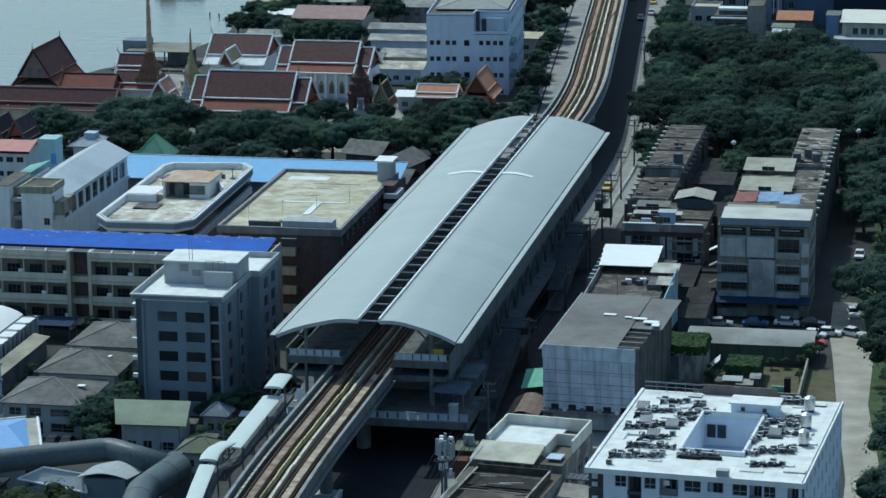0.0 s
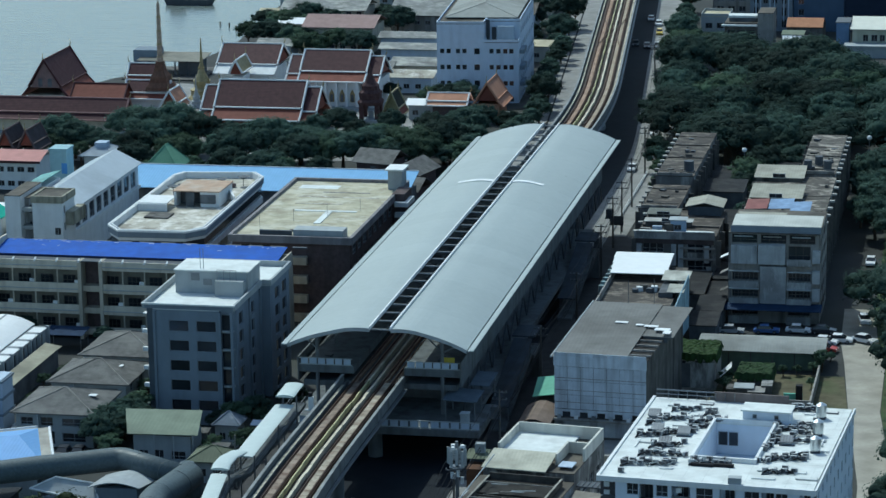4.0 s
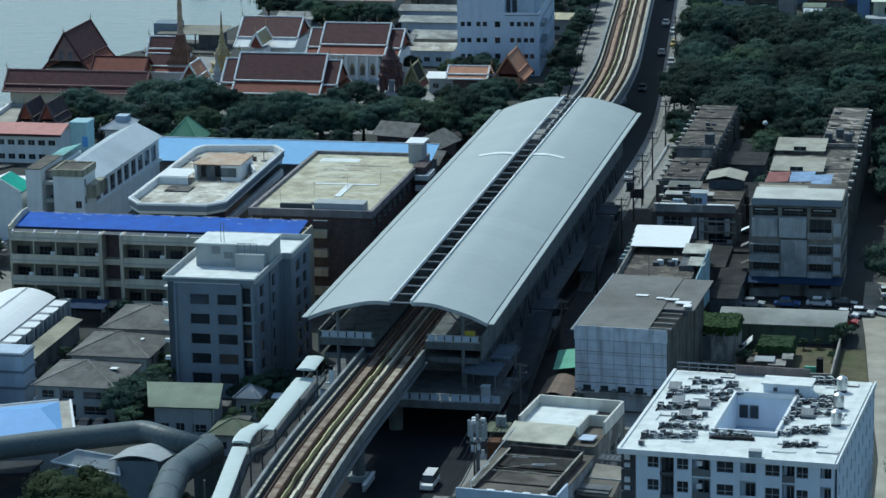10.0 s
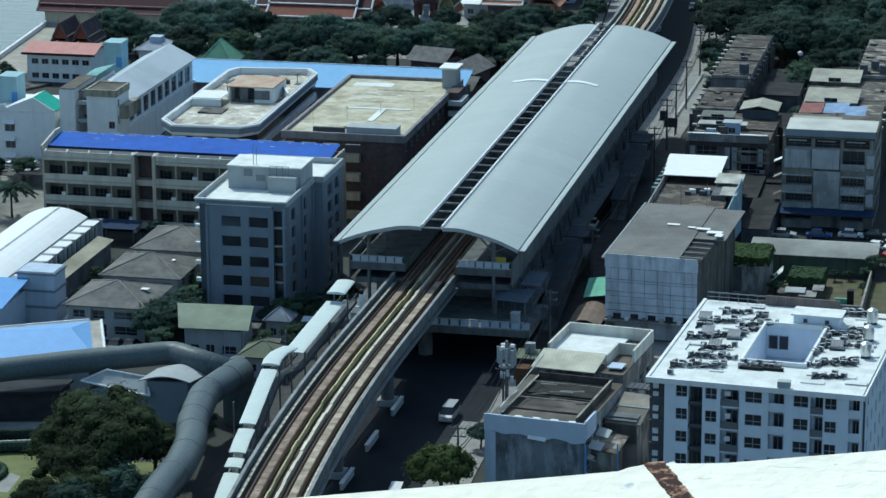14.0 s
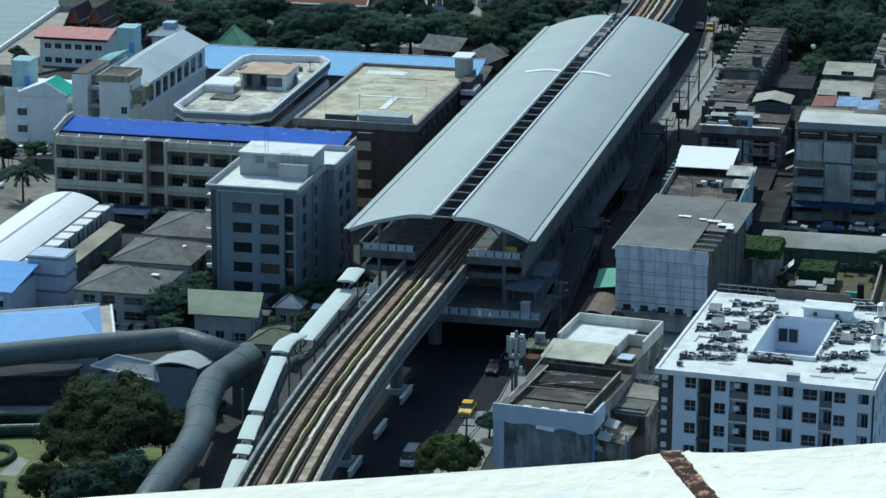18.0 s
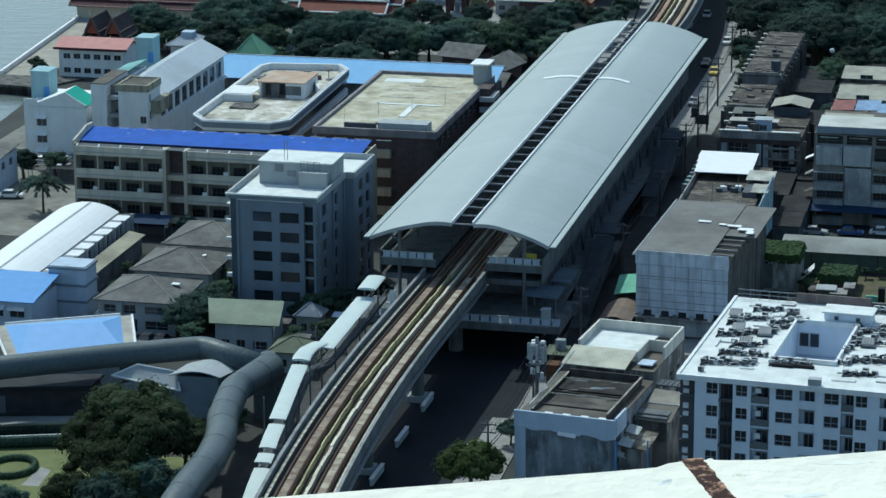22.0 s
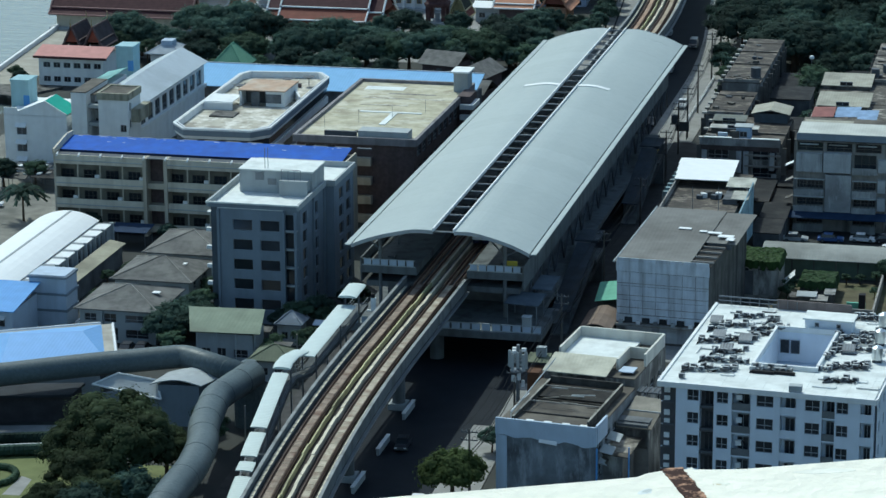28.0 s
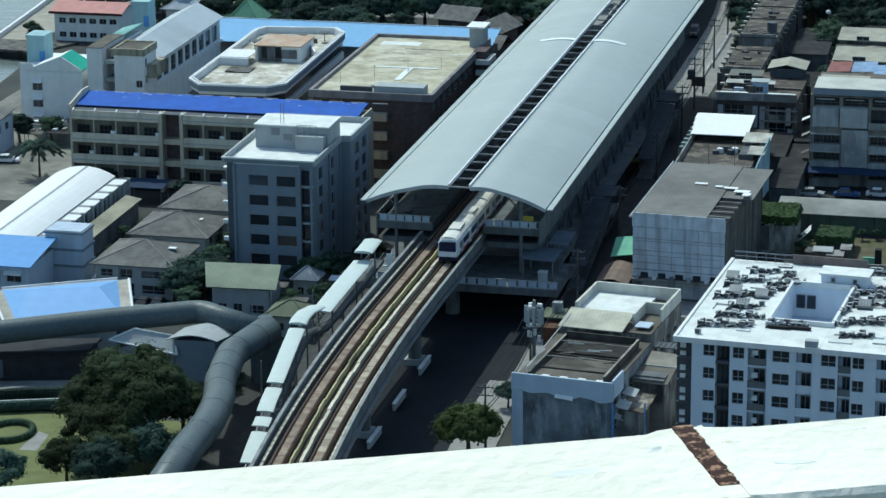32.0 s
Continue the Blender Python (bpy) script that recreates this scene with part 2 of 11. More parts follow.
MOULD = streaky("blotched_mouldy_render", (0.17, 0.172, 0.168), (0.36, 0.36, 0.34), (0.04, 0.04, 0.04), 2.6, (1.0, 1.0, 0.3))
YELLOW_ROOF = streaky("mended_yellow_screed", (0.46, 0.43, 0.315), (0.54, 0.52, 0.42), (0.27, 0.24, 0.175), 3.2, (0.6, 1.0, 1.0))
PALE_ROOF = streaky("mended_pale_roof", (0.46, 0.435, 0.36), (0.66, 0.64, 0.58), (0.14, 0.12, 0.10), 3.0, (1.0, 1.0, 1.0))
BROWN_ROOF = streaky("brown_stained_deck", (0.075, 0.066, 0.058), (0.19, 0.168, 0.14), (0.03, 0.029, 0.028), 2.2, (0.7, 1.0, 1.0))
BARE_ROOF = streaky("bleached_stained_deck", (0.10, 0.092, 0.08), (0.34, 0.31, 0.265), (0.036, 0.034, 0.032), 2.2, (0.7, 1.0, 1.0))
GLASS = glass("dark_window_glass", (0.03, 0.037, 0.046))
FRAME = mat("window_frame", (0.30, 0.33, 0.36), var=0.1, rough=0.5)
BLACK = mat("black_rubber", (0.02, 0.02, 0.022), rough=0.7, var=0.2)


# ---- mesh helpers ----
class Geo:
    """Vertices and faces of one mesh, in world metres."""

    def __init__(self):
        self.v, self.f = [], []

    def poly(self, *pts):
        k = len(self.v)
        self.v += [tuple(p) for p in pts]
        self.f.append(tuple(range(k, k + len(pts))))
        return self

    def hexa(self, a, b):
        """A solid between two rings of equally many points, closed at both ends."""
        k, n = len(self.v), len(a)
        self.v += [tuple(p) for p in a] + [tuple(p) for p in b]
        self.f += [tuple(reversed(range(k, k + n))), tuple(range(k + n, k + 2 * n))]
        self.f += [(k + i, k + (i + 1) % n, k + n + (i + 1) % n, k + n + i) for i in range(n)]
        return self

    def box(self, x0, x1, y0, y1, z0, z1):
        return self.hexa([(x0, y0, z0), (x1, y0, z0), (x1, y1, z0), (x0, y1, z0)], [(x0, y0, z1), (x1, y0, z1), (x1, y1, z1), (x0, y1, z1)])

    def prism(self, pts, z0, z1):
        return self.hexa([(x, y, z0) for x, y in pts], [(x, y, z1) for x, y in pts])

    def cyl(self, x, y, z0, z1, r, n=10, r2=None):
        r2 = r if r2 is None else r2
        ring = [(math.cos(2 * math.pi * i / n), math.sin(2 * math.pi * i / n)) for i in range(n)]
        return self.hexa([(x + r * c, y + r * s, z0) for c, s in ring], [(x + r2 * c, y + r2 * s, z1) for c, s in ring])

    def bar(self, a, b, r, n=6):
        """A straight bar from a to b."""
        a, b = Vector(a), Vector(b)
        q = (b - a).to_track_quat("Z", "Y")
        ring = [q @ Vector((r * math.cos(2 * math.pi * i / n), r * math.sin(2 * math.pi * i / n), 0)) for i in range(n)]
        return self.hexa([a + p for p in ring], [b + p for p in ring])

    def sweep(self, rings, closed=True, caps=True):
        """Skin a row of equal rings."""
        k, n = len(self.v), len(rings[0])
        for r in rings:
            self.v += [tuple(p) for p in r]
        for j in range(len(rings) - 1):
            for i in range(n if closed else n - 1):
                a, b = k + j * n + i, k + j * n + (i + 1) % n
                self.f.append((a, b, b + n, a + n))
        if caps and closed:
            self.f += [tuple(reversed(range(k, k + n))), tuple(range(k + (len(rings) - 1) * n, k + len(rings) * n))]
        return self

    def blob(self, x, y, z, rx, ry, rz, n=8, m=5, rough=0.0, rnd=random):
        """A rounded lump."""
        rings = []
        for j in range(1, m):
            p = math.pi * j / m
            rings.append([(x + rx * math.sin(p) * math.cos(2 * math.pi * i / n) * (1 + rough * (rnd.random() - 0.5)),
                           y + ry * math.sin(p) * math.sin(2 * math.pi * i / n) * (1 + rough * (rnd.random() - 0.5)),
                           z - rz * math.cos(p)) for i in range(n)])
        return self.sweep(rings)

    def turned(self, ang, cx, cy):
        c, s = math.cos(radians(ang)), math.sin(radians(ang))
        self.v = [(cx + (x - cx) * c - (y - cy) * s, cy + (x - cx) * s + (y - cy) * c, z) for x, y, z in self.v]
        return self


BASE = {}


def mesh_of(name, geo, material, base=(0, 0, 0), smooth=False):
    me = bpy.data.meshes.new(name)
    me.from_pydata([(x - base[0], y - base[1], z - base[2]) for x, y, z in geo.v], [], geo.f)
    me.materials.append(material)
    me.validate()
    bm = bmesh.new()
    bm.from_mesh(me)
    bmesh.ops.recalc_face_normals(bm, faces=bm.faces)
    bm.to_mesh(me)
    bm.free()
    if smooth:
        me.polygons.foreach_set("use_smooth", [True] * len(me.polygons))
    return me


def thing(name, at, label, category, group=""):
    ob = new(name)
    ob.empty_display_size = 0.5
    ob.location = at
    BASE[ob] = tuple(at)
    return tagged(ob, label, category, group)


def part(name, geo, material, parent=None, label="", smooth=False):
    base = BASE.get(parent, (0, 0, 0))
    ob = new(name, mesh_of(name, geo, material, base, smooth))
    if parent is not None:
        ob.parent = parent
        BASE[ob] = base
    if label:
        ob["label"] = label
    return ob


def spin(ob, deg, px, py, dx=0.0, dy=0.0):
    """Turn a thing about the upright through (px, py), then shift it."""
    ob.matrix_basis = Matrix.Translation((px + dx, py + dy, 0)) @ Matrix.Rotation(radians(deg), 4, "Z") @ Matrix.Translation((-px, -py, 0)) @ ob.matrix_basis
    return ob


def piece(name, me, parent, at, rz=0.0):
    """One of many alike pieces, on a shared mesh."""
    ob = new(name, me)
    base = BASE.get(parent, (0, 0, 0))
    ob.parent = parent
    ob.location = (at[0] - base[0], at[1] - base[1], at[2] - base[2])
    ob.rotation_euler = (0, 0, radians(rz))
    return ob


def structure(name, geo, material, label="", category="", smooth=False):
    return tagged(part(name, geo, material, None, "", smooth), label, category, "", "structure")


# ---- windows and facades ----
WIN = {}


def lattice(us, vs, y0, y1):
    """One connected frame of bars: the bars are the even strips between us and between vs."""
    g = Geo()
    nu, nv = len(us), len(vs)
    for y in (y0, y1):
        g.v += [(u, y, v) for v in vs for u in us]

    def bar(i, j):
        return 0 <= i < nu - 1 and 0 <= j < nv - 1 and (i % 2 == 0 or j % 2 == 0)

    for j in range(nv - 1):
        for i in range(nu - 1):
            if not bar(i, j):
                continue
            a, b, c, d = j * nu + i, j * nu + i + 1, (j + 1) * nu + i + 1, (j + 1) * nu + i
            k = nu * nv
            g.f += [(a, b, c, d), (a + k, d + k, c + k, b + k)]
            for p, q, ii, jj in ((a, b, i, j - 1), (b, c, i + 1, j), (c, d, i, j + 1), (d, a, i - 1, j)):
                if not bar(ii, jj):
                    g.f.append((p, p + k, q + k, q))
    return g



def window_meshes(w, h, style, frame_mat, glass_mat):
    """A framed window, centred on its foot, facing -y."""
    key = (round(w, 2), round(h, 2), style, frame_mat.name, glass_mat.name)
    if key not in WIN:
        t = 0.07
        us, vs = [-w / 2, -w / 2 + t], [0, t]
        for c in {"two": [0], "cross": [0], "three": [-w / 6, w / 6]}.get(style, []):
            us += [c - t / 2, c + t / 2]
        if style in ("cross", "three", "bar"):
            vs += [h * 0.36, h * 0.36 + t]
        us, vs = us + [w / 2 - t, w / 2], vs + [h - t, h]
        g = lattice(us, vs, 0.02, 0.12)
        p = Geo().box(-w / 2 + 0.02, w / 2 - 0.02, 0.07, 0.09, 0.02, h - 0.02)
        WIN[key] = (mesh_of("window", g, frame_mat), mesh_of("pane", p, glass_mat))
    return WIN[key]


def put_window(parent, at, rz, w, h, style="two", frame_mat=None, glass_mat=None):
    fm, pm = window_meshes(w, h, style, frame_mat or FRAME, glass_mat or GLASS)
    ob = piece("window", fm, parent, at, rz)
    pane = new("pane", pm)
    pane.parent = ob
    return ob


SIDES = {"s": ((1, 0), (0, -1), 0), "e": ((0, 1), (1, 0), 90), "n": ((-1, 0), (0, 1), 180), "w": ((0, -1), (-1, 0), 270)}


def facade(parent, side, x0, x1, y0, y1, z0, z1, holes, material, t=0.3, fill="window", style="two", frame_mat=None, glass_mat=None, name="wall"):
    """The outer skin of one side of a block, with real openings; holes: (u0, u1, v0, v1) in metres along and up the side."""
    (ux, uy), (nx, ny), rz = SIDES[side]
    ox, oy = {"s": (x0, y0), "e": (x1, y0), "n": (x1, y1), "w": (x0, y1)}[side]
    width, height = (x1 - x0 if side in "sn" else y1 - y0), z1 - z0

    def at(u, v, d):
        return (ox + ux * u - nx * d, oy + uy * u - ny * d, z0 + v)

    us = sorted({0.0, width, *[h[0] for h in holes], *[h[1] for h in holes]})
    vs = sorted({0.0, height, *[h[2] for h in holes], *[h[3] for h in holes]})
    g = Geo()
    for a, b in zip(us, us[1:]):
        run = None
        for c, d in zip(vs, vs[1:]):
            mu, mv = (a + b) / 2, (c + d) / 2
            if any(h[0] < mu < h[1] and h[2] < mv < h[3] for h in holes):
                if run:
                    g.poly(at(a, run[0], 0), at(b, run[0], 0), at(b, run[1], 0), at(a, run[1], 0))
                    run = None
            else:
                run = (run[0] if run else c, d)
        if run:
            g.poly(at(a, run[0], 0), at(b, run[0], 0), at(b, run[1], 0), at(a, run[1], 0))
    for a, b, c, d in holes:
        g.poly(at(a, c, 0), at(b, c, 0), at(b, c, t), at(a, c, t))
        g.poly(at(a, d, t), at(b, d, t), at(b, d, 0), at(a, d, 0))
        g.poly(at(a, c, 0), at(a, c, t), at(a, d, t), at(a, d, 0))
        g.poly(at(b, c, t), at(b, c, 0), at(b, d, 0), at(b, d, t))
    ob = part(name, g, material, parent)
    if fill == "window":
        for a, b, c, d in holes:
            st = style if b - a > 0.75 else "bar"
            put_window(ob, at((a + b) / 2, c, t - 0.14), rz, b - a, d - c, st, frame_mat, glass_mat)
    return ob


def block(parent, x0, x1, y0, y1, z0, z1, wall, sides, roof=None, inset=0.3, parapet=0.0, pt=0.2, style="two", frame_mat=None, glass_mat=None, core=None):
    """A block of building: a dim core, skins with openings on the sides given, plain skins on the others, a roof slab and a parapet."""
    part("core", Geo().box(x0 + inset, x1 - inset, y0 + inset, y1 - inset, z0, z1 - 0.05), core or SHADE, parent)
    for s in "senw":
        facade(parent, s, x0, x1, y0, y1, z0, z1, sides.get(s, []), wall, inset, style=style, frame_mat=frame_mat, glass_mat=glass_mat)
    part("roof", Geo().box(x0, x1, y0, y1, z1 - 0.05, z1 + 0.12), roof or CONCRETE_FLAT, parent)
    if parapet:
        g = Geo()
        a, b = z1 + 0.12, z1 + 0.12 + parapet
        g.box(x0, x1, y0, y0 + pt, a, b).box(x0, x1, y1 - pt, y1, a, b).box(x0, x0 + pt, y0 + pt, y1 - pt, a, b).box(x1 - pt, x1, y0 + pt, y1 - pt, a, b)
        part("parapet", g, wall, parent)


def gable(parent, x0, x1, y0, y1, eave, ridge, material, axis="y", over=0.4, name="roof", thick=0.12):
    """A two-sided roof; axis: the way that the ridge runs."""
    g = Geo()
    if axis == "y":
        xm = (x0 + x1) / 2
        for a, b in (((x0 - over), xm), (xm, (x1 + over))):
            za, zb = (eave, ridge) if a < xm else (ridge, eave)
            g.hexa([(a, y0 - over, za), (b, y0 - over, zb), (b, y0 - over, zb + thick), (a, y0 - over, za + thick)],
                   [(a, y1 + over, za), (b, y1 + over, zb), (b, y1 + over, zb + thick), (a, y1 + over, za + thick)])
    else:
        ym = (y0 + y1) / 2
        for a, b in (((y0 - over), ym), (ym, (y1 + over))):
            za, zb = (eave, ridge) if a < ym else (ridge, eave)
            g.hexa([(x0 - over, a, za), (x0 - over, b, zb), (x0 - over, b, zb + thick), (x0 - over, a, za + thick)],
                   [(x1 + over, a, za), (x1 + over, b, zb), (x1 + over, b, zb + thick), (x1 + over, a, za + thick)])
    return part(name, g, material, parent)


def hip(parent, x0, x1, y0, y1, eave, ridge, material, over=0.7, name="roof"):
    """A hipped roof with ridge caps of its own."""
    x0, x1, y0, y1 = x0 - over, x1 + over, y0 - over, y1 + over
    w, d = x1 - x0, y1 - y0
    r = min(w, d) / 2
    a, b = ((x0 + r, y0 + r), (x1 - r, y1 - r)) if abs(w - d) > 0.2 else (((x0 + x1) / 2 - 0.1, y0 + r), ((x0 + x1) / 2 + 0.1, y0 + r))
    if w >= d:
        a, b = (x0 + r - 0.05, (y0 + y1) / 2), (x1 - r + 0.05, (y0 + y1) / 2)
    else:
        a, b = ((x0 + x1) / 2, y0 + r), ((x0 + x1) / 2, y1 - r)
    A, B = (*a, ridge), (*b, ridge)
    c = [(x0, y0, eave), (x1, y0, eave), (x1, y1, eave), (x0, y1, eave)]
    g = Geo()
    if w >= d:
        g.poly(c[0], c[1], B, A).poly(c[1], c[2], B).poly(c[2], c[3], A, B).poly(c[3], c[0], A)
    else:
        g.poly(c[0], c[1], A).poly(c[1], c[2], B, A).poly(c[2], c[3], B).poly(c[3], c[0], A, B)
    g.box(x0, x1, y0, y1, eave - 0.18, eave - 0.004)
    ob = part(name, g, material, parent)
    caps = Geo()
    ends = [(c[0], A), (c[3], A), (c[1], B), (c[2], B), (A, B)] if w >= d else [(c[0], A), (c[1], A), (c[2], B), (c[3], B), (A, B)]
    for p, q in ends:
        caps.bar(p, q, 0.13, 5)
    part("ridge_cap", caps, RIDGE if material is ASH_TILE else material, ob)
    return ob


def mono(parent, x0, x1, y0, y1, za, zb, material, axis="y", thick=0.12, name="roof"):
    """A single slope: height za at the low coordinate, zb at the high one."""
    if axis == "y":
        g = Geo().hexa([(x0, y0, za), (x1, y0, za), (x1, y0, za + thick), (x0, y0, za + thick)], [(x0, y1, zb), (x1, y1, zb), (x1, y1, zb + thick), (x0, y1, zb + thick)])
    else:
        g = Geo().hexa([(x0, y0, za), (x0, y1, za), (x0, y1, za + thick), (x0, y0, za + thick)], [(x1, y0, zb), (x1, y1, zb), (x1, y1, zb + thick), (x1, y0, zb + thick)])
    return part(name, g, material, parent)

# ---- ground, river and roads ----
BANK = [(-300, -2500), (-140, -200), (-122, 95), (-126, 141), (-128, 158), (-140, 160), (-141.4, 169), (-147.3, 237), (-147, 268), (-143, 296), (-139.5, 306), (-133, 312), (-126, 330), (-123.5, 348),
        (-122.6, 362), (-126, 402), (-128, 434), (-138, 600), (-220, 2500)]
structure("ground", Geo().hexa([(x, y, -3.0) for x, y in BANK] + [(3000, 2500, -3.0), (3000, -2500, -3.0)], [(x, y, 0.0) for x, y in BANK] + [(3000, 2500, 0), (3000, -2500, 0)]),
          GROUND, "dusty grey urban ground with patches of scrub", "ground")


def water_mat():
    m = bpy.data.materials.new("river_water")
    m.use_nodes = True
    n, l = m.node_tree.nodes, m.node_tree.links
    b = n["Principled BSDF"]
    b.inputs["Roughness"].default_value = 0.22
    tc = n.new("ShaderNodeNewGeometry")
    mp = n.new("ShaderNodeMapping")
    mp.inputs["Scale"].default_value = (0.25, 0.9, 1.0)
    l.new(tc.outputs["Position"], mp.inputs["Vector"])
    t = n.new("ShaderNodeTexNoise")
    t.inputs["Scale"].default_value, t.inputs["Detail"].default_value = 0.5, 6.0
    l.new(mp.outputs[0], t.inputs["Vector"])
    big = n.new("ShaderNodeTexNoise")
    big.inputs["Scale"].default_value = 0.02
    l.new(tc.outputs["Position"], big.inputs["Vector"])
    x = n.new("ShaderNodeMix")
    x.data_type = "RGBA"
    x.inputs["A"].default_value, x.inputs["B"].default_value = (0.118, 0.148, 0.138, 1), (0.155, 0.182, 0.168, 1)
    l.new(big.outputs["Fac"], x.inputs["Factor"])
    l.new(x.outputs["Result"], b.inputs["Base Color"])
    bp = n.new("ShaderNodeBump")
    bp.inputs["Strength"].default_value, bp.inputs["Distance"].default_value = 0.6, 0.25
    l.new(t.outputs["Fac"], bp.inputs["Height"])
    l.new(bp.outputs[0], b.inputs["Normal"])
    return m


structure("water", Geo().box(-3000, -100, -2500, 2500, -3.4, -1.6), water_mat(), "wide grey-green river with small ripples", "river")


def mid(y):
    """The middle of the viaduct and its road: straight through the station, bending away at both ends."""
    if y > 254:
        return -4.1 - 0.1 * (y - 254)
    if y > 192:
        return -1.0 - 8.06e-4 * (y - 192) ** 2
    if y < -30:
        return -1.0 + 8.0e-4 * (y + 30) ** 2
    return -1.0


def steps(y0, y1, d=8.0):
    n = max(1, round((y1 - y0) / d))
    return [y0 + (y1 - y0) * i / n for i in range(n + 1)]


def along(g, y0, y1, u0, u1, z0, z1, d=8.0):
    """A bar of the cross-section u0..u1, z0..z1 that follows the line."""
    g.sweep([[(mid(y) + u0, y, z0), (mid(y) + u1, y, z0), (mid(y) + u1, y, z1), (mid(y) + u0, y, z1)] for y in steps(y0, y1, d)])
    return g


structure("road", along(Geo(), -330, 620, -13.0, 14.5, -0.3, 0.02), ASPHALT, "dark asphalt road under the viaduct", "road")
# pale strips begin at the shadow's edge; sunlight is put into their colour
structure("road_edge", along(Geo(), -120, -27, 12.0, 14.49, -0.2, 0.03), PAVING, "paler concrete road edge, sunlight put into its colour", "road")
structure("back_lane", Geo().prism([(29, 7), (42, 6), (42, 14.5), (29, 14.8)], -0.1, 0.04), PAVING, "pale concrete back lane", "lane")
structure("road_lane_east", along(Geo(), 136, 620, 8.8, 14.49, -0.2, 0.03), PAVING, "paler concrete outer lane, sunlight put into its colour", "road")
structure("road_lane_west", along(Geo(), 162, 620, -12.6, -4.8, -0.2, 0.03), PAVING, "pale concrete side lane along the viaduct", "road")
structure("pavement_east", along(Geo(), -330, -8, 14.5, 18.0, -0.2, 0.17), PAVING, "grey concrete pavement with kerb", "pavement")
# darker paving tone carries the shade beside the station
structure("pavement_station", along(Geo(), -7.99, 145.99, 14.5, 24.0, -0.2, 0.17), mat("shaded_paving", (0.06, 0.06, 0.062), var=0.3, scale=0.5, stain=0.4), "pavement beside the station, darkened for its shade", "pavement")
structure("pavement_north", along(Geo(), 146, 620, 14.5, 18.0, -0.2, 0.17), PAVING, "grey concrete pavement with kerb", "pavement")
# same shade-darkened tone west of the viaduct
structure("pavement_west", along(Geo(), -330, 161.99, -16.0, -13.0, -0.2, 0.17), mat("shaded_paving", (0.06, 0.06, 0.062), var=0.3, scale=0.5, stain=0.4), "concrete pavement with kerb, darkened for shade", "pavement")
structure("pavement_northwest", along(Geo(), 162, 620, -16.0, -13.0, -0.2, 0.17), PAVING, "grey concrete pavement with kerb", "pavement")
structure("lane_dirt", Geo().prism([(72.0, -48), (78.0, -48), (76.0, -2), (72.1, 35), (71.6, 62), (69.8, 75), (68.0, 97), (62.8, 97), (63.5, 75), (64.9, 62), (67.2, 35), (70.8, -2)], -0.1, 0.04), DIRT, "pale dusty lane beside the flats", "lane")
structure("yard_scrub", Geo().prism([(44, 23), (68.2, 23), (67.1, 35), (65.4, 54), (46, 54)], -0.1, 0.035), mat("dry_yard_grass", (0.11, 0.10, 0.06), var=0.35, scale=0.4, stain=0.6, stain_col=(0.06, 0.085, 0.035), stain_scale=0.15), "bare yard with brown scrub", "yard")
structure("verge_scrub", Geo().prism([(78.1, -48), (110, -48), (110, 200), (66.5, 200), (68.1, 97), (69.9, 75), (71.7, 62), (72.2, 35), (76.1, -2)], -0.1, 0.045), GRASS, "rough green scrub along the lane", "grass")
structure("park_lawn", Geo().prism([(-75, -95), (-24, -95), (-24, -52), (-75, -52)], -0.1, 0.04), LAWN, "clipped park lawn", "lawn")
structure("park_path", Geo().prism([(-43.4, -59.6), (-41.6, -60.6), (-41.0, -66.6), (-43.4, -66.8)], -0.1, 0.06), PAVING, "pale curved park path", "path")
structure("park_drive", Geo().prism([(-90, -54), (-44, -42.4), (-44, -38.6), (-90, -50)], -0.1, 0.06), PAVING, "concrete drive beside the park", "drive")
structure("school_yard", Geo().prism([(-119, 48), (-84, 48), (-84, 96.8), (-108, 96.8), (-108, 128), (-119, 128)], -0.1, 0.05), mat("dusty_yard_concrete", (0.22, 0.215, 0.19), var=0.3, scale=0.3, stain=0.75, stain_col=(0.09, 0.092, 0.082), stain_scale=0.12), "dusty concrete school yard", "yard")
structure("embankment", Geo().prism([(-141.4, 169), (-147.3, 237), (-146.7, 237), (-140.8, 169)], -3.0, 1.15), WHITE, "white concrete river wall", "river wall")
structure("promenade", Geo().prism([(-140.8, 169), (-146.7, 237), (-136, 238), (-131, 170)], -0.2, 0.12), DIRT, "cream paved riverside promenade", "promenade")
structure("quay", Geo().prism([(-140, 160), (-128, 158), (-122, 168.9), (-141.3, 168.9)], -3.0, 0.5), CONCRETE_DARK, "dark concrete quay", "quay")
structure("temple_court", Geo().prism([(-140, 200), (-40, 212), (-40, 278), (-120, 300), (-140, 290)], -0.1, 0.05), PAVING, "paved temple court", "court")

# ---- viaduct ----
RAIL_Z = 11.75


